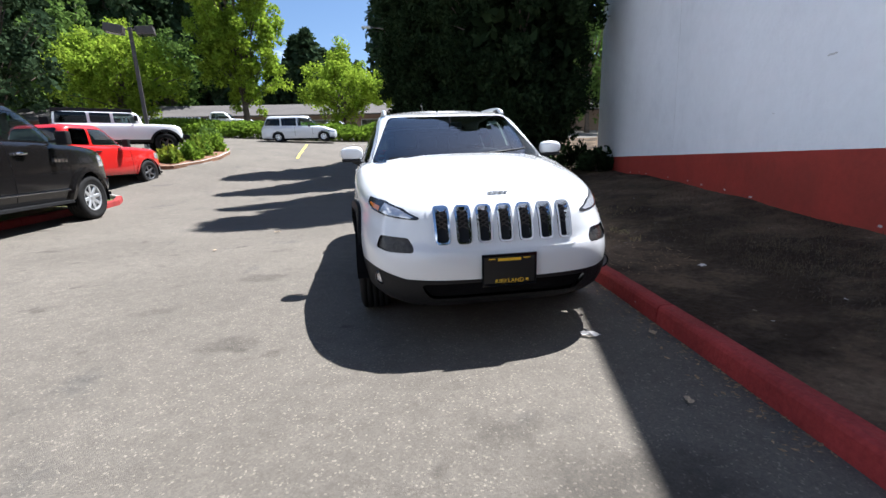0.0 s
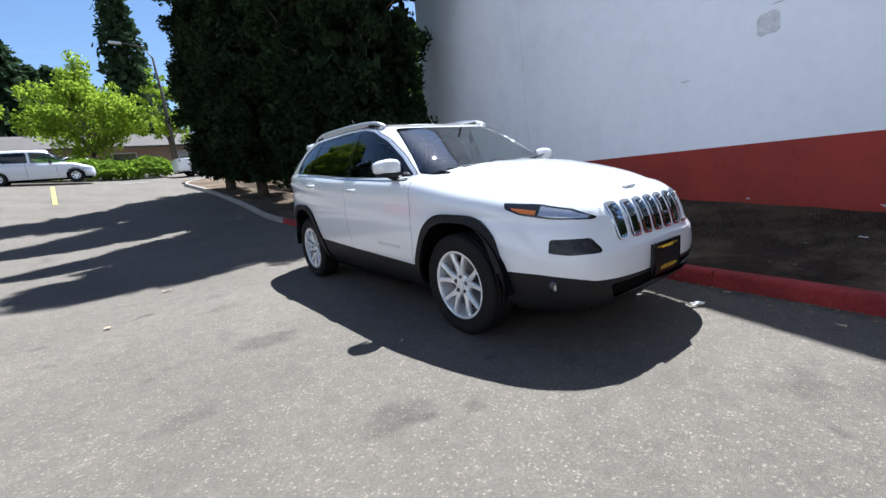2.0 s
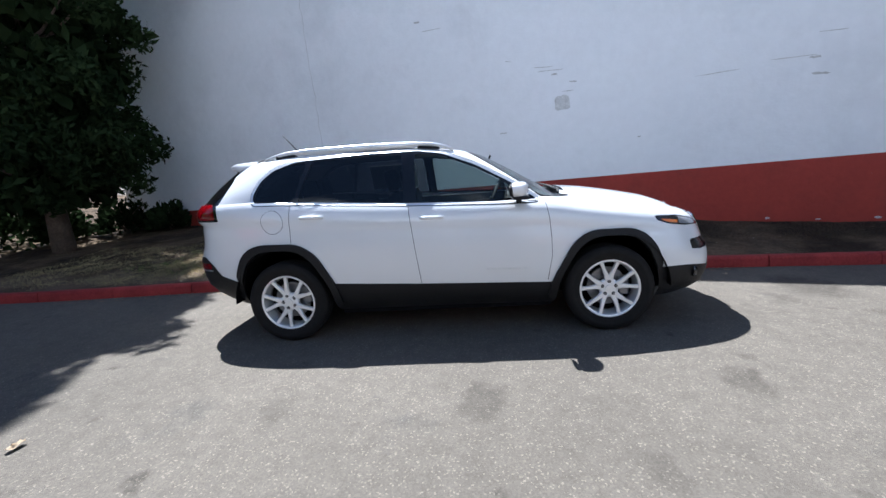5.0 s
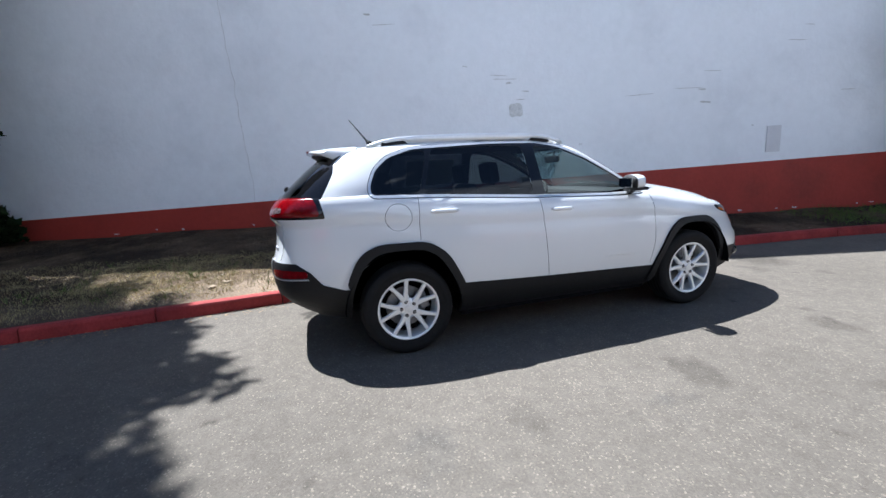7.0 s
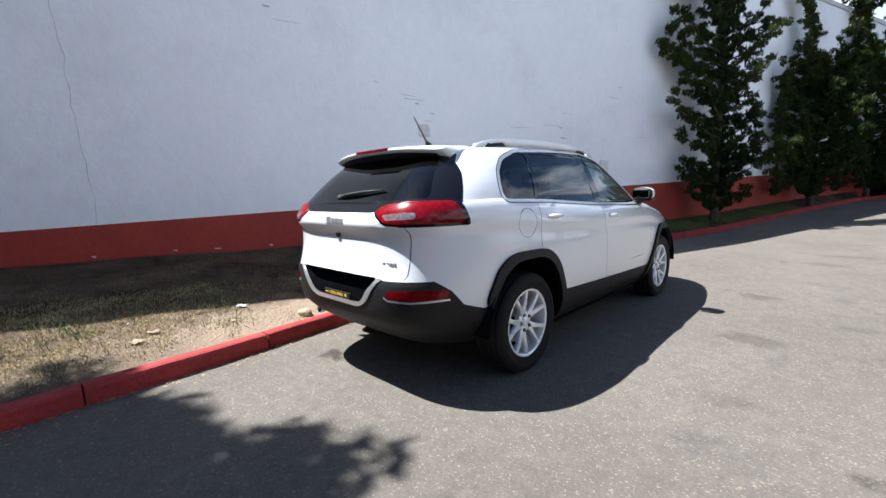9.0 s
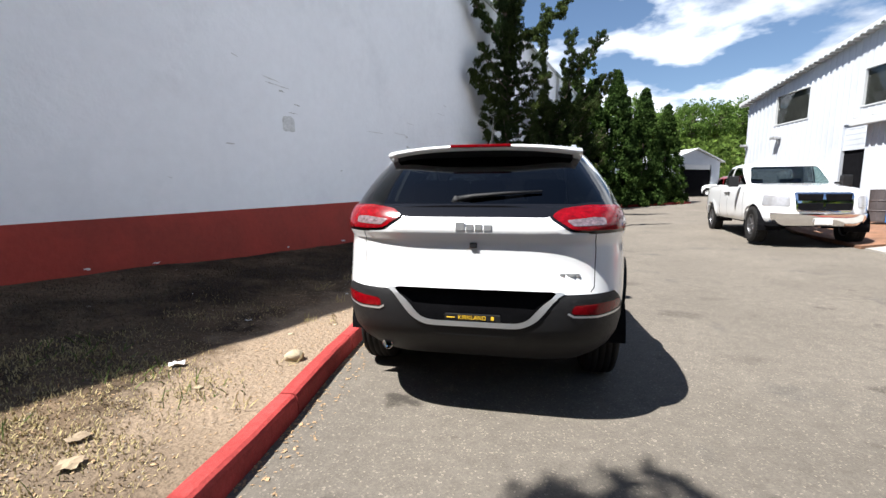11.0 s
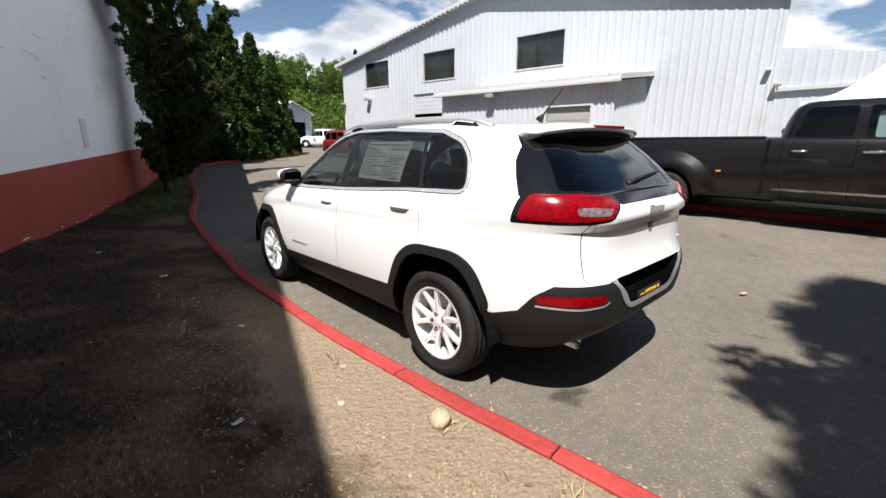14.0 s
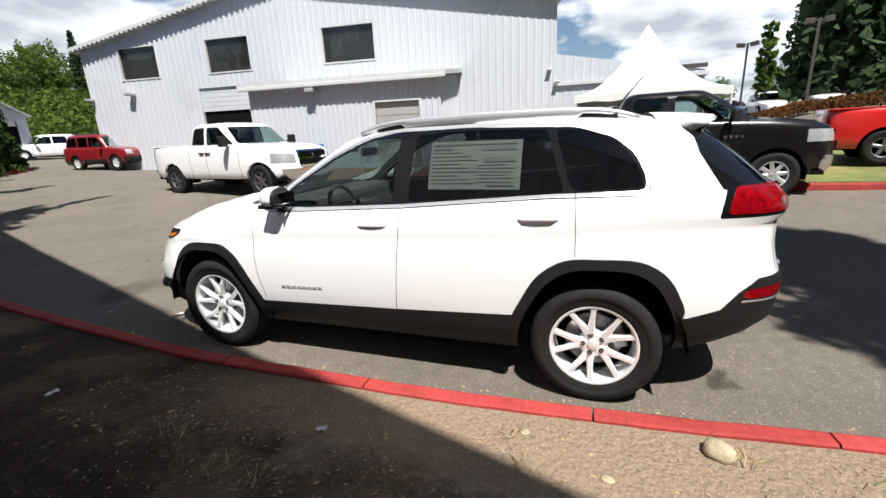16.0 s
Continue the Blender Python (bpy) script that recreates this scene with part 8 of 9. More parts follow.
def hedge(name, line, width, height, leaf, label, category, seed, size=0.13, count=9000, group=""):
    """A clipped or loose hedge along a line of (x, y)."""
    rng = np.random.default_rng(seed)
    seg = [(np.array(a), np.array(b)) for a, b in zip(line, line[1:])]
    le = np.array([np.linalg.norm(b - a) for a, b in seg])
    pick = rng.choice(len(seg), count, p=le / le.sum())
    cs = []
    for i in pick:
        a, b = seg[i]
        p = a + (b - a) * rng.uniform()
        d = (b - a) / np.linalg.norm(b - a); nn = np.array((-d[1], d[0]))
        w = rng.uniform(-1, 1)
        lump = 1 + 0.22 * noise.noise((p[0] * 0.8, p[1] * 0.8, seed)) + 0.08 * noise.noise((p[0] * 3, p[1] * 3, seed))
        top = height * lump * (1 - 0.5 * abs(w) ** 3)
        q = p + nn * w * width / 2
        cs.append((q[0], q[1], level(q[0], q[1]) + top * (rng.uniform(0.0, 1.0) ** 0.45)))
    ob = part_mesh(name, leaf_mesh(name, cs, size, seed, 1.4, 0.3), leaf)
    return tagged(ob, label, category, group, "stuff")


hedge("hedge", [(-16.0, 28.0), (-9.0, 27.6), (-4.0, 27.4), (0.4, 27.6)], 3.0, 1.1, HEDGELEAF, "long bright green hedge along the street", "hedge", 71, 0.17, 14000)
hedge("hedge", [(-2.8, -22.0), (-6.0, -24.6), (-10.0, -27.8)], 1.6, 1.7, CONELEAF, "clipped green hedge under the cone evergreens", "hedge", 72, 0.14, 6000)
hedge("ivy", [(5.2, 9.6), (4.2, 12.0), (3.2, 16.0)], 1.4, 1.1, CEDARLEAF, "loose ivy and shrubs behind the cypress trunks", "shrubs", 73, 0.13, 2600)


def shrub(x, y, r, h, leaf, label, seed, count=900, size=0.10, z=None):
    rng = np.random.default_rng(seed)
    d = rng.normal(size=(count, 3)); d[:, 2] = np.abs(d[:, 2])
    d /= np.linalg.norm(d, axis=1, keepdims=True)
    k = rng.uniform(0.5, 1.05, (count, 1)) * (1 + 0.2 * np.sin(4 * np.arctan2(d[:, 1:2], d[:, 0:1]) + seed))
    c = d * k * np.array((r, r, h))
    s = thing("shrub", label, "shrub", "shrubs in the beds", m=pose(x, y, level(x, y) + 0.05 if z is None else z))
    bm = bmesh.new()
    for j in range(5):
        a = j * 1.26
        tube(bm, [(0, 0, -0.1), (r * 0.3 * math.cos(a), r * 0.3 * math.sin(a), h * 0.5), (r * 0.6 * math.cos(a), r * 0.6 * math.sin(a), h * 0.75)], [0.02, 0.012, 0.006], 5)
    part("stems", bm, TRUNKBARK, s)
    part_mesh("leaves", leaf_mesh("leaves", c, size, seed, 1.5, 0.4), leaf, s)
    return s


# planted island in the parking lot
island = [(-8.6, 11.2), (-7.7, 11.7), (-7.15, 12.8), (-6.95, 14.2), (-7.1, 16.0), (-7.6, 17.6), (-8.2, 18.2), (-8.9, 18.2), (-8.8, 16.2), (-8.75, 15.6), (-8.3, 13.6), (-8.7, 12.0)]
slab("ground_bed", island, 0.12, BARK, "planted island with bark mulch and a concrete kerb", "planting bed")
ik = thing("kerb", "grey concrete kerb round the planted island", "kerb", kind="structure")
loop = island[::-1] + island[-1:]
for a, b in zip(loop, loop[1:]):
    kerb_piece("kerb_stone", [(a[0] + (b[0] - a[0]) * t, a[1] + (b[1] - a[1]) * t) for t in (0.0, 0.5, 1.0)], CONCRETE, ik)
for i, (x, y, r, h, lf) in enumerate(((-8.05, 12.3, 0.42, 0.55, SHRUBYELLOW), (-7.7, 13.2, 0.45, 0.6, HEDGELEAF), (-7.75, 14.3, 0.5, 0.75, SHRUBYELLOW), (-8.2, 15.2, 0.5, 0.7, HEDGELEAF), (-7.85, 16.0, 0.6, 0.8, HEDGELEAF), (-8.3, 17.3, 0.6, 1.0, WOODLEAF))):
    shrub(x, y, r, h, lf, "leafy green shrub in the planted island", 80 + i)
# shrubs in the shade at the foot of the cypresses
for i, (x, y, r, h) in enumerate(((5.6, 8.6, 0.7, 0.8), (4.9, 9.6, 0.6, 0.7), (5.9, 7.6, 0.5, 0.6))):
    shrub(x, y, r, h, CEDARLEAF, "dark green shrub against the wall foot", 95 + i, z=0.5)


# wooded slope to the south-west and the far yard
hx, hy = np.linspace(-150, 60, 60), np.linspace(-190, -42, 44)
hv = []
for x in hx:
    for y in hy:
        h = 11.5 * fade(-y, 44, 84) * (0.75 + 0.35 * noise.noise((x * 0.02, y * 0.02, 7))) * (1 - 0.55 * fade(x, -25, 10))
        hv.append((x, y, level(x, y) - 0.4 + h + 0.5 * noise.noise((x * 0.2, y * 0.2, 1)) * fade(-y, 44, 60)))
hq = [(i * 44 + j, (i + 1) * 44 + j, (i + 1) * 44 + j + 1, i * 44 + j + 1) for i in range(59) for j in range(43)]
tagged(part_mesh("ground_hill", quads_mesh("ground_hill", hv, hq), LAWN, smooth=True), "grassy wooded hillside beyond the yard", "hillside", kind="structure")


def hill_z(x, y):
    h = 11.5 * fade(-y, 44, 84) * (0.75 + 0.35 * noise.noise((x * 0.02, y * 0.02, 7))) * (1 - 0.55 * fade(x, -25, 10))
    return level(x, y) - 0.4 + h


rng = np.random.default_rng(9)
for i in range(46):
    x, y = rng.uniform(-78, 10), -rng.uniform(62, 105)
    again((w1, w2, w1, f2)[i % 4], x, y, rng.uniform(0, 6), rng.uniform(0.45, 0.72) if i % 4 != 3 else rng.uniform(0.35, 0.5), hill_z(x, y) - 0.3)
cs = []
for i in range(40000):
    x, y = rng.uniform(-75, 12), -rng.uniform(46, 80)
    cs.append((x, y, hill_z(x, y) + 1.6 * rng.uniform() * (0.6 + 0.6 * noise.noise((x * 0.25, y * 0.25, 4)))))
tagged(part_mesh("brambles", leaf_mesh("brambles", cs, 0.5, 17, 1.3, 0.2), SCRUBLEAF), "green brambles and scrub covering the hillside", "scrub", kind="stuff")
# west side: conifer, column tree and far trees by the street
put(fir(54, 17, 3.9, dense=1.2, label="broad dark conifer by the street", group="street conifers"), -36.0, 17.6)
again(f2, -43, 23, 1.0, 0.75); again(f1, -52, 20.5, 2.0, 0.5)
put(broadleaf(46, 6.6, 0.5, WOODLEAF, 0.8, "narrow upright green tree by the street", "street trees", size=0.28, per=20, blobs=90, crown_shape=0.6), -36.0, 12.8)
for x, y, s in ((-90, 8, 0.5), (-92, 22, 0.5), (-88, 30, 0.55), (-84, 40, 0.55), (-95, 14, 0.5), (-86, 18, 0.35)):
    again(w1, x, y, x, s)
hedge("hedge", [(-28.0, 9.5), (-27.5, 13.0), (-26.5, 18.0)], 1.6, 0.75, REDSHRUB, "bronze and green shrubs along the street", "hedge", 74, 0.10, 9000)

# ---- yard things ----
def drum(x, y, mat, label):
    d = thing("drum", label, "drum", "drums at the workshop wall", m=pose(x, y, level(x, y) + 0.06))
    bm = bmesh.new()
    prof = [(0.0, 0.0005), (0.0, 0.285), (0.02, 0.292), (0.28, 0.286), (0.29, 0.296), (0.31, 0.296), (0.32, 0.286), (0.56, 0.286), (0.57, 0.296), (0.59, 0.296), (0.60, 0.286), (0.86, 0.288), (0.88, 0.292), (0.885, 0.28), (0.865, 0.275), (0.865, 0.0005)]
    revolve(bm, prof, 32, "z")
    part("barrel", bm, mat, d, smooth=False)
    bm = bmesh.new()
    revolve(bm, [(0.865, 0.035), (0.89, 0.035), (0.89, 0.0005)], 14, "z", (0.18, 0, 0)); revolve(bm, [(0.865, 0.02), (0.885, 0.02), (0.885, 0.0005)], 12, "z", (-0.18, 0.05, 0))
    part("bung", bm, SILVERPAINT, d)
    return d


drum(-10.05, -8.1, BLUEDRUM, "blue steel drum against the workshop wall")
drum(-10.0, -8.72, BLUEDRUM, "blue steel drum with scratched paint by the wall")
drum(-10.0, -9.35, BROWNDRUM, "dark brown steel drum by the workshop wall")


def lot_lamp(x, y, z, top, label, turn=0.0, head=0.42):
    lamp = thing("lamp_post", label, "lamp post", m=pose(x, y, z, 0, 0, turn))
    bm = bmesh.new()
    box(bm, -0.07, 0.07, -0.07, 0.07, -0.2, top, 0.012)
    part("pole", bm, STEELDARK, lamp)
    bm = bmesh.new()
    tube(bm, [(0, 0, -0.3), (0, 0, 0.55)], [0.26, 0.25], 16)
    part("footing", bm, CONCRETE, lamp)
    for sx in (-1, 1):
        bm = bmesh.new(); box(bm, -head, head, -head * 0.8, head * 0.8, -0.16, 0.16, 0.03, m=Matrix.Translation((sx * (head + 0.22), 0, top - 0.12)) @ Matrix.Rotation(-sx * 0.12, 4, "Y"))
        h = part("lamp_head", bm, STEELDARK, lamp)
        bm = bmesh.new(); box(bm, -head * 0.8, head * 0.8, -head * 0.6, head * 0.6, -0.175, -0.155, m=Matrix.Translation((sx * (head + 0.22), 0, top - 0.12)) @ Matrix.Rotation(-sx * 0.12, 4, "Y"))
        part("lens", bm, LAMPBLACK, h)
        bm = bmesh.new(); tube(bm, [(0, 0, top - 0.1), (sx * 0.3, 0, top - 0.1)], 0.03, 8)
        part("arm", bm, STEELDARK, lamp)
    return lamp


lot_lamp(-10.75, 17.0, level(-10.75, 17.0), 5.05, "dark bronze parking lot lamp with two box heads", 15, 0.34)
lot_lamp(-44.0, 13.6, level(-44, 13.6), 6.2, "far parking lot lamp with two box heads", 60, 0.3)
lot_lamp(-30.0, 13.4, level(-30, 13.4), 5.3, "brown parking lot lamp before the conifer", 80, 0.22)
# street light by the far end of the lane
sl = thing("street_lamp", "grey curved street lamp beyond the hedge", "street lamp", m=pose(1.3, 30.5, level(1.3, 30.5)))
bm = bmesh.new(); tube(bm, [(0, 0, -0.3), (-0.1, 0, 4.5), (-0.25, 0, 7.4), (-0.7, 0, 8.0), (-1.8, 0, 8.15)], [0.11, 0.085, 0.06, 0.05, 0.04], 10)
part("pole", bm, STEELDARK, sl, smooth=True)
bm = bmesh.new(); box(bm, -2.4, -1.75, -0.14, 0.14, 8.06, 8.2, 0.04)
part("lamp_head", bm, SILVERPAINT, sl)
sl2 = thing("street_lamp", "leaning grey utility pole with lamp arm by the street", "street lamp", m=pose(-22.5, 15.3, level(-22.5, 15.3)))
bm = bmesh.new(); tube(bm, [(0, 0, -0.3), (0.3, 0.5, 5.5), (0.5, 0.9, 9.5)], [0.14, 0.12, 0.10], 10)
part("pole", bm, CONCRETE, sl2, smooth=True)
bm = bmesh.new(); tube(bm, [(0.25, 0.45, 5.0), (-0.2, -0.6, 5.45), (-0.4, -1.4, 5.5)], 0.035, 8)
part("arm", bm, SILVERPAINT, sl2)

# peaked white tent
def tent(cx, cy, half, eave, peak):
    t = thing("event_tent", "white peaked fabric tent with scalloped valance", "tent", m=pose(cx, cy, level(cx, cy)))
    bm = bmesh.new()
    n, mrows = 40, 14
    rows = []
    for i in range(mrows + 1):
        u = i / mrows
        r = half * (1 - u)
        z = eave + (peak - eave) * (u ** 1.9) + 0.10 * u * (1 - u)
        ring = []
        for k in range(n):
            a = 2 * math.pi * k / n
            c, s = math.cos(a), math.sin(a)
            q = max(abs(c), abs(s))
            ring.append(bm.verts.new((r * c / q, r * s / q, z)))
        rows.append(ring)
    for a, b in zip(rows, rows[1:]):
        for k in range(n):
            bm.faces.new((a[k], a[(k + 1) % n], b[(k + 1) % n], b[k]))
    low = [bm.verts.new(v.co - Vector((0, 0, 0.24 + 0.05 * (k % 2)))) for k, v in enumerate(rows[0])]
    for k in range(n):
        bm.faces.new((low[k], low[(k + 1) % n], rows[0][(k + 1) % n], rows[0][k]))
    bmesh.ops.remove_doubles(bm, verts=bm.verts, dist=0.001)
    part("canopy", bm, TENTCLOTH, t)
    for sx in (-1, 1):
        for sy in (-1, 1):
            bm = bmesh.new(); tube(bm, [(sx * half * 0.98, sy * half * 0.98, -0.3), (sx * half * 0.98, sy * half * 0.98, eave)], 0.05, 8)
            part("pole", bm, METALTRIM, t)
    bm = bmesh.new(); tube(bm, [(0, 0, eave * 0.98), (0, 0, peak)], 0.05, 8)
    part("mast", bm, METALTRIM, t)
    for sg in (-1, 1):
        part("side_curtain", boxes((-half * 0.98, -half * 0.55, sg * half * 0.98 - 0.02, sg * half * 0.98 + 0.02, 0, eave)), TENTCLOTH, t)
    return t


tent(-17.6, 3.15, 2.65, 2.25, 5.0)
# low pale building behind the tent
lb = thing("low_building", "long pale low commercial building behind the tent", "building", m=pose(0, 0, 0))
ribbed("wall", (-31.0, -8.0), (-31.0, 8.0), lambda u: 0, lambda u: 7.9 - 0.19 * u, METALWHITE, lb, pitch=0.6)
ribbed("wall", (-31.0, 8.0), (-45.0, 8.0), lambda u: 0, lambda u: 4.85, METALWHITE, lb, pitch=0.6)
bm = bmesh.new(); box(bm, -46, -30.8, -8.2, 8.2, 4.5, 4.7)
part("roof", bm, METALTRIM, lb)
part("coping", boxes((-31.2, -30.9, 3.0, 8.1, 5.0, 5.25)), STEELDARK, lb)
# shed with open bay at the far end
sd = thing("shed", "small white gabled shed with an open dark bay", "shed", m=pose(-13.1, -38.0, level(-13.1, -38.0), 0, 0, 25))
bm = bmesh.new()
for q in (((-2.5, 3, 0), (-2.5, 3, 2.6), (-1.6, 3, 2.6), (-1.6, 3, 0)), ((1.6, 3, 0), (1.6, 3, 2.6), (2.5, 3, 2.6), (2.5, 3, 0)), ((-2.5, 3, 2.6), (-2.5, 3, 2.9), (0, 3, 3.8), (2.5, 3, 2.9), (2.5, 3, 2.6)), ((-2.5, -3, 0), (-2.5, -3, 2.9), (-2.5, 3, 2.9), (-2.5, 3, 0)), ((2.5, -3, 0), (2.5, 3, 0), (2.5, 3, 2.9), (2.5, -3, 2.9)), ((-2.5, -3, 0), (2.5, -3, 0), (2.5, -3, 2.9), (0, -3, 3.8), (-2.5, -3, 2.9))):
    bm.faces.new([bm.verts.new(p) for p in q])
part("wall", bm, METALWHITE, sd)
bm = bmesh.new()
for sg in (-1, 1):
    vs = [bm.verts.new(p) for p in ((sg * 2.8, -3.2, 2.82), (sg * 2.8, 3.2, 2.82), (0, 3.2, 3.86), (0, -3.2, 3.86))]
    vt = [bm.verts.new(v.co + Vector((0, 0, 0.1))) for v in vs]
    bm.faces.new(vs); bm.faces.new(vt)
    for k in range(4):
        bm.faces.new((vs[k], vs[(k + 1) % 4], vt[(k + 1) % 4], vt[k]))
part("roof", bm, METALTRIM, sd)
# Solid block just inside the bay, coloured near-black for the shade within.
part("dark_bay", boxes((-1.6, 1.6, 2.0, 2.9, 0, 2.2)), SHADEBLACK, sd)
part("bay_shutter", boxes((-1.6, 1.6, 2.9, 2.96, 2.2, 2.6)), SILVERPAINT, sd)

# long low brown-roofed building on the street to the north
nb = thing("low_houses", "long low brown building with shallow shingle roof on the street", "building", m=pose(0, 0, 0))
NY, NB = 46.0, 3.0
wins = []
x = -54.0
while x < 24:
    wins.append((x, x + 1.9, NB + 0.75, NB + 2.0)); x += 5.2
us = [w[0] + 60 for w in wins]
bm = bmesh.new()
last = -60.0
for x0, x1, z0, z1 in wins:
    for a, b, lo, hi in ((last, x0, NB - 1, NB + 2.45), (x0, x1, NB - 1, z0), (x0, x1, z1, NB + 2.45)):
        box(bm, a, b, NY, NY + 0.25, lo, hi)
    last = x1
box(bm, last, 28, NY, NY + 0.25, NB - 1, NB + 2.45)
box(bm, -60, 28, NY + 8, NY + 8.25, NB - 1, NB + 2.45)
part("wall", bm, BRICKWALL, nb)
for x0, x1, z0, z1 in wins:
    w = part("window", boxes((x0, x0 + 0.08, NY + 0.02, NY + 0.14, z0, z1), (x1 - 0.08, x1, NY + 0.02, NY + 0.14, z0, z1), (x0 + 0.08, x1 - 0.08, NY + 0.02, NY + 0.14, z0, z0 + 0.08), (x0 + 0.08, x1 - 0.08, NY + 0.02, NY + 0.14, z1 - 0.08, z1)), METALTRIM, nb)
    part("pane", boxes((x0 + 0.08, x1 - 0.08, NY + 0.08, NY + 0.09, z0 + 0.08, z1 - 0.08)), WINDOWGLASS, w)
    part("curtain", boxes((x0, x1, NY + 0.16, NY + 0.18, z0, z1)), SEATBEIGE, w)
bm = bmesh.new()
for sg in (-1, 1):
    vs = [bm.verts.new(p) for p in ((-61, NY + 4.1 + sg * 5.2, NB + 2.35), (29, NY + 4.1 + sg * 5.2, NB + 2.35), (29, NY + 4.1, NB + 3.95), (-61, NY + 4.1, NB + 3.95))]
    vt = [bm.verts.new(v.co + Vector((0, 0, 0.15))) for v in vs]
    bm.faces.new(vs); bm.faces.new(vt)
    for k in range(4):
        bm.faces.new((vs[k], vs[(k + 1) % 4], vt[(k + 1) % 4], vt[k]))
part("roof", bm, ROOFTILE, nb, "brown shingle roof")
# white slatted fence before it
fence = thing("fence", "white slatted fence before the low building", "fence", m=pose(-24.0, 41.0, level(-24, 41)))
for i in range(22):
    part("slat", boxes((i * 0.32, i * 0.32 + 0.17, 0, 0.03, 0, 1.6)), METALWHITE, fence)
part("rail", boxes((-0.1, 7.1, 0.03, 0.08, 1.2, 1.3)), METALWHITE, fence)

# yellow bay lines and pale stop line by the street
for pts, mat, lab in (([(-4.25, 15.6), (-4.13, 15.6), (-4.60, 22.2), (-4.72, 22.2)], YELLOWPAINT, "worn yellow painted bay line"), ([(-2.4, 22.6), (-1.0, 22.7), (-1.0, 22.95), (-2.4, 22.85)], CONCRETE, "worn pale painted line near the street")):
    bm = bmesh.new()
    k = 8
    for i in range(k):
        t0, t1 = i / k, (i + 1) / k
        q = []
        for a, b, t in ((pts[0], pts[3], t0), (pts[1], pts[2], t0), (pts[1], pts[2], t1), (pts[0], pts[3], t1)):
            x, y = a[0] + (b[0] - a[0]) * t, a[1] + (b[1] - a[1]) * t
            q.append(bm.verts.new((x, y, level(x, y) + 0.018)))
        bm.faces.new(q)
    tagged(part("road_marking", bm, mat), lab, "road marking", kind="structure")


# marks on the tall wall
def wall_mark(name, s0, z0, ds, dz, mat, label, category, out=0.004, seed=0, ragged=0.15, tilt=0.0, kind="structure"):
    rng = np.random.default_rng(seed + 40)
    bm = bmesh.new()
    n = 18
    vs = []
    for k in range(n):
        a = 2 * math.pi * k / n
        r = 1 + ragged * rng.normal()
        c, s = math.cos(a), math.sin(a)
        q = max(abs(c), abs(s)) ** 0.6
        u, v = ds / 2 * r * c / q, dz / 2 * r * s / q
        vs.append(bm.verts.new(wall_point(s0 + u, z0 + v + tilt * u, out)))
    bm.faces.new(vs)
    bmesh.ops.triangulate(bm, faces=bm.faces)
    return tagged(part(name, bm, mat), label, category, "marks on the white wall", kind)


def on_wall(x, y):
    return (Vector((x, y, 0)) - WALL_AT).dot(WALL_WAY)


ps = on_wall(3.486, -1.833)
wall_mark("plaster_patch", ps, 2.40, 0.26, 0.24, STUCCOPATCH, "rough grey plaster patch on the white wall", "wall patch", seed=1, ragged=0.06)
for i, (ds, z, ln, th, tl) in enumerate(((0.22, 2.95, 0.42, 0.012, 0.05), (0.12, 2.88, 0.10, 0.02, 0.0), (0.32, 3.02, 0.30, 0.010, 0.08), (-0.18, 2.72, 0.10, 0.02, 0.1), (-0.10, 2.58, 0.16, 0.010, 0.0), (1.05, 1.99, 0.12, 0.02, 0.0), (-3.2, 2.62, 0.45, 0.012, 0.02), (-3.42, 2.59, 0.14, 0.03, 0.05), (-3.5, 2.36, 0.16, 0.028, 0.1), (-2.3, 2.55, 0.5, 0.010, -0.05), (-3.6, 2.9, 0.3, 0.01, 0.05), (-5.1, 3.35, 0.3, 0.012, 0.05), (-5.3, 3.6, 0.16, 0.012, 0.05), (2.62, 4.16, 0.10, 0.03, 0.1), (2.35, 3.98, 0.30, 0.012, 0.0), (-6.1, 2.45, 0.2, 0.012, 0.0), (-1.2, 1.72, 0.05, 0.012, 0.0), (0.9, 3.2, 0.08, 0.01, 0.2), (-4.4, 1.9, 0.05, 0.02, 0.3), (1.9, 1.5, 0.04, 0.01, 0.2))):
    wall_mark("wall_scuff", ps + ds, z, ln, th, SCUFF, "grey scrape in the white wall paint", "scuff", seed=i, tilt=tl, ragged=0.3)
# hairline crack and its fainter neighbour
bm = bmesh.new()
rng = np.random.default_rng(3)
cs = on_wall(4.95, 2.95)
prev = None
for k in range(40):
    z = 0.98 + k * 0.12
    s = cs + 0.10 * (z - 1) * 0.6 + 0.012 * rng.normal()
    w = 0.0022 + 0.003 * rng.uniform()
    cur = [bm.verts.new(wall_point(s - w, z, 0.004)), bm.verts.new(wall_point(s + w, z, 0.004))]
    if prev:
        bm.faces.new((prev[0], prev[1], cur[1], cur[0]))
    prev = cur
tagged(part("wall_crack", bm, SCUFF), "long hairline crack up the white wall", "crack", "marks on the white wall", "structure")
bs = on_wall(1.983, -6.399)
vent = thing("wall_vent", "small pale painted cover plate on the white wall", "wall vent")
bm = bmesh.new()
vs = [bm.verts.new(wall_point(bs + u, 1.63 + v, o)) for o in (0.0, 0.02) for u, v in ((-0.13, -0.24), (0.13, -0.24), (0.13, 0.24), (-0.13, 0.24))]
bm.faces.new(vs[4:])
for k in range(4):
    bm.faces.new((vs[k], vs[(k + 1) % 4], vs[4 + (k + 1) % 4], vs[4 + k]))
bmesh.ops.recalc_face_normals(bm, faces=bm.faces)
part("cover", bm, VENTPAINT, vent)
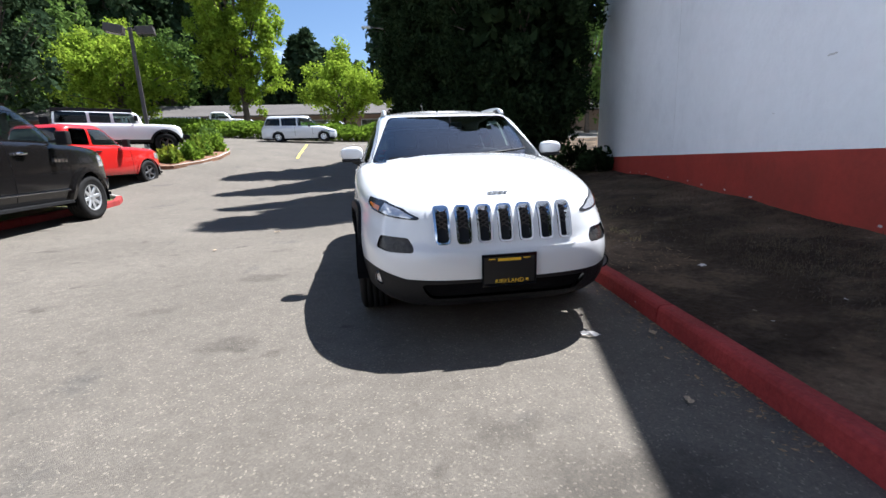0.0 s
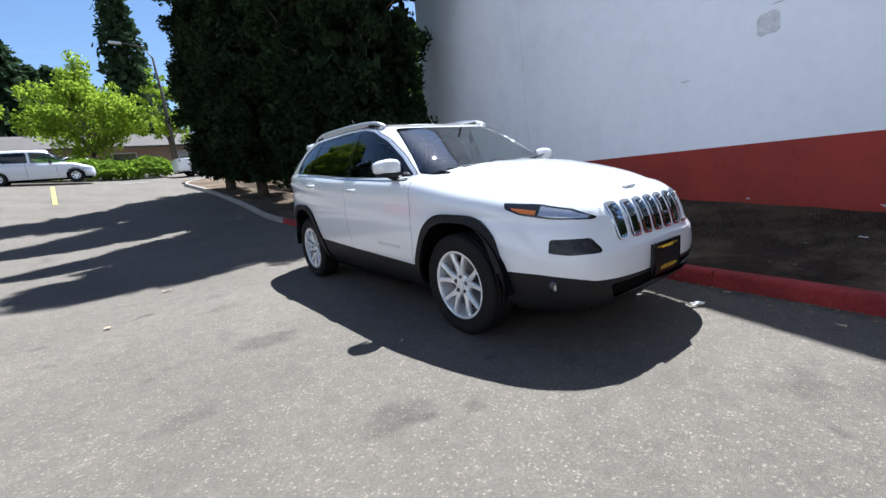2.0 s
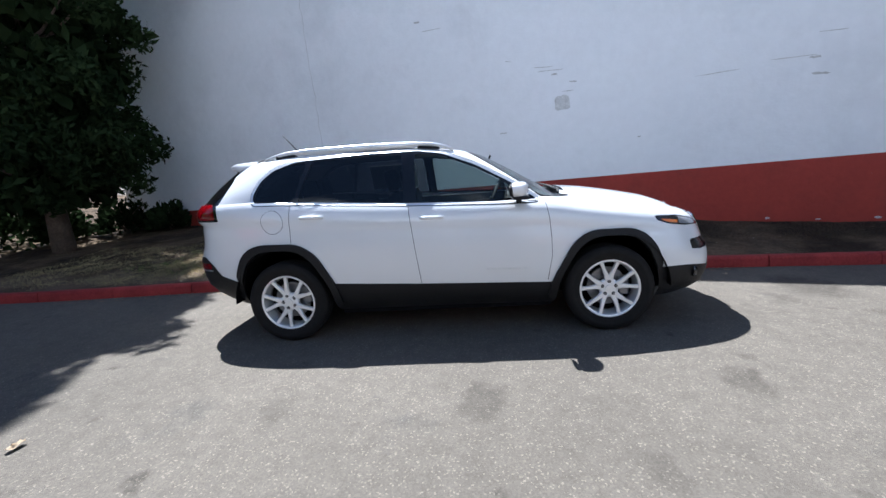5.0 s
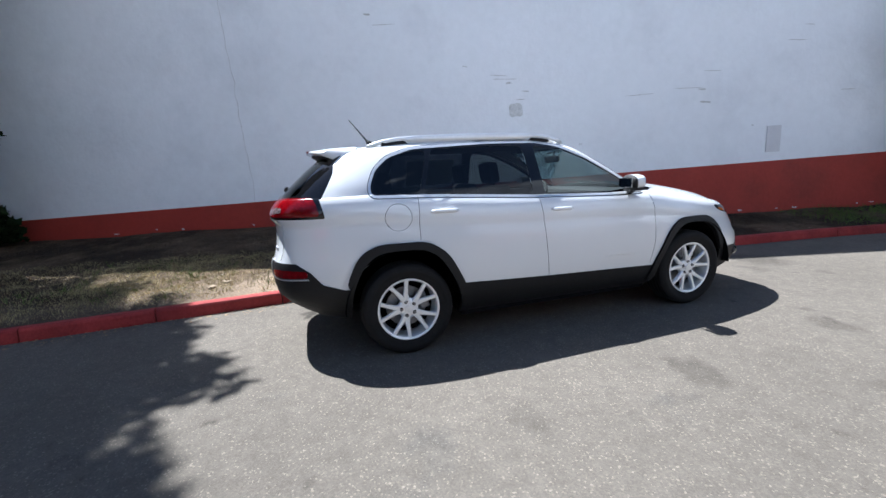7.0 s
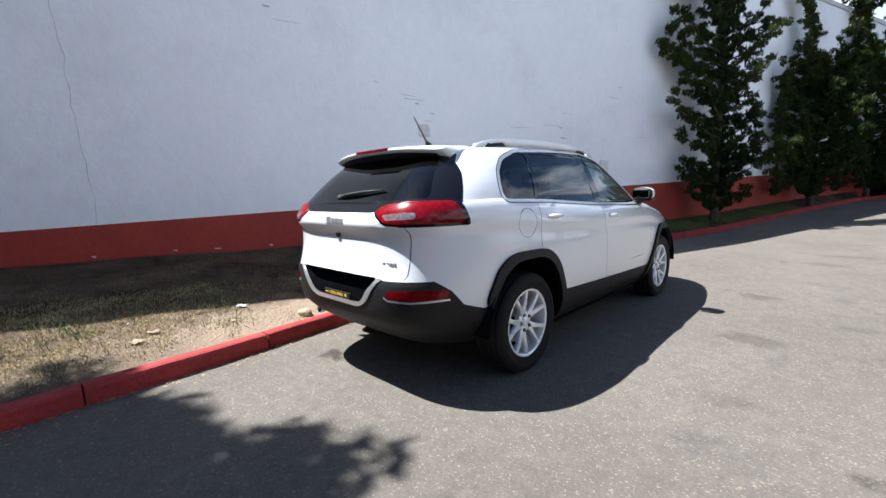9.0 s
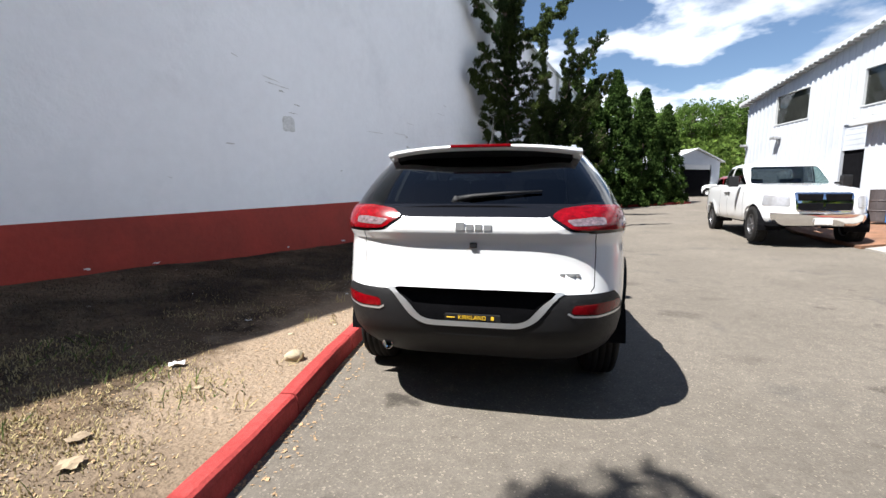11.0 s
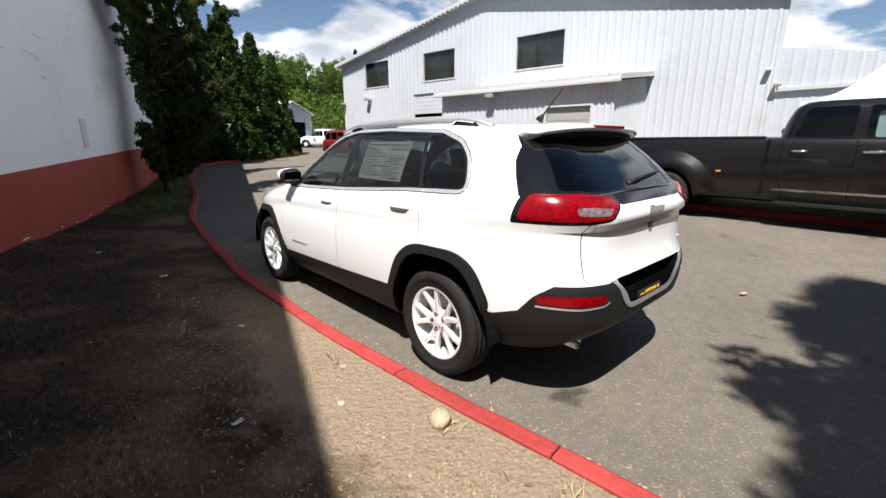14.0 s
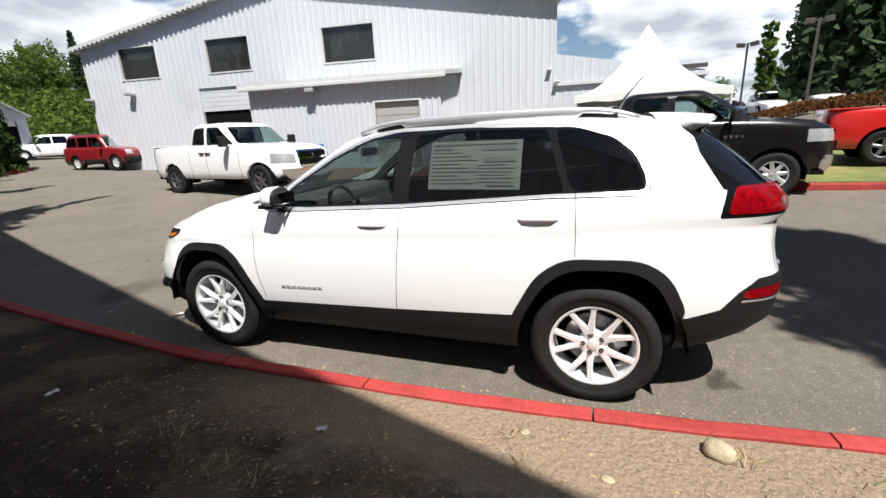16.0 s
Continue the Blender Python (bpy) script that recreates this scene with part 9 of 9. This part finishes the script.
# chipped paint along the foot of the red band
for i in range(20):
    s = -7.5 + 0.8 * i + rng.normal() * 0.4
    wall_mark("paint_chip", s, red_foot(s) + 0.03 + 0.03 * rng.uniform(), 0.04 + 0.10 * rng.uniform() ** 2, 0.012 + 0.02 * rng.uniform(), SCUFF, "pale chip in the red wall paint", "paint chip", out=0.007, seed=i, ragged=0.3)

# stones, litter and leaves on the soil and road
def stone(x, y, r, flat=0.6, seed=0, mat=None, z=None, label="pale rounded stone lying on the soil"):
    rng = np.random.default_rng(seed)
    bm = bmesh.new()
    bmesh.ops.create_icosphere(bm, subdivisions=2, radius=1)
    for v in bm.verts:
        k = 1 + 0.22 * noise.noise(v.co * 1.3 + Vector((seed, 0, 0)))
        v.co = Vector((v.co.x * r * k * 1.15, v.co.y * r * k * 0.9, v.co.z * r * flat * k))
    ob = part("stone", bm, mat or STONE, smooth=True)
    ob.matrix_world = pose(x, y, (soil_height(x, y) if z is None else z) + r * flat * 0.55, 0, 0, seed * 40)
    return tagged(ob, label, "stone", "stones on the soil")


stone(1.325, 1.88, 0.062, 0.75, 1)
stone(1.62, 1.42, 0.026, 0.3, 2); stone(1.40, 1.05, 0.022, 0.3, 3); stone(1.62, 2.45, 0.022, 0.3, 5)


def scrap(x, y, w, h, mat, label, seed, category="litter", group="scraps on the ground", z=None):
    rng = np.random.default_rng(seed)
    bm = bmesh.new()
    n = 4
    rows = [[bm.verts.new(((i / n - 0.5) * w * (1 - 0.3 * abs(j / n - 0.5)), (j / n - 0.5) * h, 0.012 + 0.02 * rng.uniform() * w * 10)) for i in range(n + 1)] for j in range(n + 1)]
    for a, b in zip(rows, rows[1:]):
        for i in range(n):
            bm.faces.new((a[i], a[i + 1], b[i + 1], b[i]))
    ob = part("scrap", bm, mat)
    ob.matrix_world = pose(x, y, z if z is not None else (soil_height(x, y) if x > kerb_x(y) + 0.12 else level(x, y)), 0, 0, rng.uniform(0, 360))
    return tagged(ob, label, category, group)


scrap(0.645, -3.06, 0.055, 0.03, DEADLEAF, "pale dead leaf on the shaded asphalt", 1); scrap(0.55, -2.30, 0.13, 0.03, PAPER, "white paper scrap under the car nose", 2)
scrap(1.95, 2.25, 0.10, 0.05, PAPER, "white plastic scrap on the soil", 3); scrap(-2.35, 2.33, 0.10, 0.045, DEADLEAF, "curled dead leaf on the asphalt", 4)
scrap(0.95, -2.35, 0.05, 0.05, DEADLEAF, "dead leaf beside the kerb", 5); scrap(2.1, 1.3, 0.06, 0.03, PAPER, "small white scrap in the dry grass", 6); scrap(1.9, -1.6, 0.07, 0.04, PAPER, "small white scrap in the dry grass", 7)
scrap(2.3, -2.9, 0.07, 0.03, PAPER, "small white scrap in the dry grass", 8); scrap(-2.9, 1.2, 0.05, 0.04, DEADLEAF, "curled dead leaf on the asphalt", 9); scrap(1.7, 0.1, 0.06, 0.03, PAPER, "small white scrap in the dry grass", 10)
scrap(1.6, 3.2, 0.09, 0.09, DEADLEAF, "clump of dead leaves on the soil", 11); scrap(1.75, 3.05, 0.07, 0.09, DEADLEAF, "clump of dead leaves on the soil", 12)


def blades(name, spots, per, length, mat, label, seed, spread_r):
    """Loose grass blades standing and lying round the spots."""
    rng = np.random.default_rng(seed)
    vs, qs = [], []
    for x, y in spots:
        for k in range(per):
            a, r = rng.uniform(0, 6.28), spread_r * rng.uniform() ** 0.6
            px, py = x + r * math.cos(a), y + r * math.sin(a)
            z = soil_height(px, py) - 0.004
            l = length * rng.uniform(0.4, 1.2)
            b = rng.uniform(0, 6.28); lean = rng.uniform(0.2, 1.5)
            dx, dy, dz = math.cos(b) * math.sin(lean) * l, math.sin(b) * math.sin(lean) * l, math.cos(lean) * l + 0.006
            w = 0.0035
            ox, oy = -math.sin(b) * w, math.cos(b) * w
            i = len(vs)
            vs += [(px - ox, py - oy, z), (px + ox, py + oy, z), (px + dx * 0.6 + ox * 0.6, py + dy * 0.6 + oy * 0.6, z + dz * 0.75), (px + dx, py + dy, z + dz)]
            qs.append((i, i + 1, i + 2, i + 3))
    return tagged(part_mesh(name, quads_mesh(name, vs, qs), mat), label, "grass", kind="stuff")


rng = np.random.default_rng(8)
def strip_spots(n, y0, y1, lo, hi):
    out = []
    while len(out) < n:
        y = rng.uniform(y0, y1); k = kerb_x(y); s = (y - WALL_AT.y) / WALL_WAY.y
        x1 = WALL_AT.x + WALL_WAY.x * s
        u = rng.uniform(lo, hi)
        out.append((k + 0.2 + (x1 - k - 0.3) * u, y))
    return out


# Darker copy of the straw, its colour lowered for the wall's shade.
SHADESTRAW = material("shade_brown_grass", (0.085, 0.062, 0.038), 0.95, 0.35, 2.0, 40.0)
blades("dry_grass", strip_spots(800, 3.0, 7.5, 0.03, 0.55) + strip_spots(600, 2.2, 4.8, 0.08, 0.52) + strip_spots(40, 0.8, 2.2, 0.2, 0.5), 24, 0.027, STRAW, "straw-yellow dry grass by the cypresses", 1, 0.16)
blades("dead_grass", strip_spots(1300, -6.5, 3.4, 0.40, 1.0) + strip_spots(500, 3.4, 8.0, 0.45, 1.0), 14, 0.035, SHADESTRAW, "dead grass thatch along the wall, coloured dark for shade", 2, 0.15)
blades("dry_tufts", strip_spots(8, -1.0, 3.4, 0.01, 0.35), 16, 0.09, STRAW, "sparse straw tufts on the bare soil", 3, 0.07)
GREENBLADE = material("green_grass_blades", (0.10, 0.14, 0.03), 0.95, 0.3, 2.0, 40.0)
blades("green_grass", strip_spots(320, -14.0, -6.5, 0.02, 0.9) + strip_spots(22, 2.2, 5.5, 0.08, 0.5), 20, 0.10, GREENBLADE, "thin green grass under the trees along the wall", 4, 0.25)


def flakes(name, spots, size, mat, label, seed, lift=0.004, category="litter"):
    """Tiny leaf and bark flakes lying flat, slightly curled."""
    rng = np.random.default_rng(seed)
    vs, qs = [], []
    for x, y, z in spots:
        a, l = rng.uniform(0, 6.28), size * rng.uniform(0.5, 1.5)
        w = l * rng.uniform(0.25, 0.6)
        c, sn = math.cos(a), math.sin(a)
        i = len(vs)
        for u, v, h in ((-l, 0, 0), (0, -w, 0.3 * w * rng.uniform()), (l, 0, 0.4 * l * rng.uniform()), (0, w, 0.3 * w * rng.uniform())):
            vs.append((x + u * c - v * sn, y + u * sn + v * c, z + lift + h))
        qs.append((i, i + 1, i + 2, i + 3))
    return tagged(part_mesh(name, quads_mesh(name, vs, qs), mat), label, category, kind="stuff")


rng = np.random.default_rng(31)
LEAFTAN = material("dry_leaf_flakes", (0.30, 0.20, 0.11), 0.9, 0.45, 30.0, 90.0)
spots = []
for i in range(1100):
    y = rng.uniform(-3.5, 5.5)
    x = kerb_x(y) - 0.012 - 0.20 * rng.uniform() ** 2.6
    spots.append((x, y, level(x, y)))
flakes("leaf_litter", spots, 0.013, LEAFTAN, "dry leaf fragments swept along the kerb", 32)
spots = []
for x, y in strip_spots(1500, -1.5, 4.5, 0.0, 0.32):
    spots.append((x, y, soil_height(x, y)))
flakes("soil_litter", spots, 0.011, LEAFTAN, "tan leaf and straw crumbs scattered on bare soil", 33)
spots = []
for x, y in strip_spots(26, -5.0, 4.0, 0.1, 0.95):
    spots.append((x, y, soil_height(x, y) + 0.01))
flakes("paper_bits", spots, 0.012, PAPER, "small white paper bits in the dead grass", 34)
PEBBLE = material("pebble_grit", (0.24, 0.21, 0.17), 0.9, 0.4, 40.0, 120.0)
spots = []
for x, y in strip_spots(1500, -1.0, 4.5, 0.0, 0.4):
    spots.append((x, y, soil_height(x, y)))
flakes("soil_grit", spots, 0.007, PEBBLE, "small grit and pebbles on the bare soil", 35, 0.005, "grit")
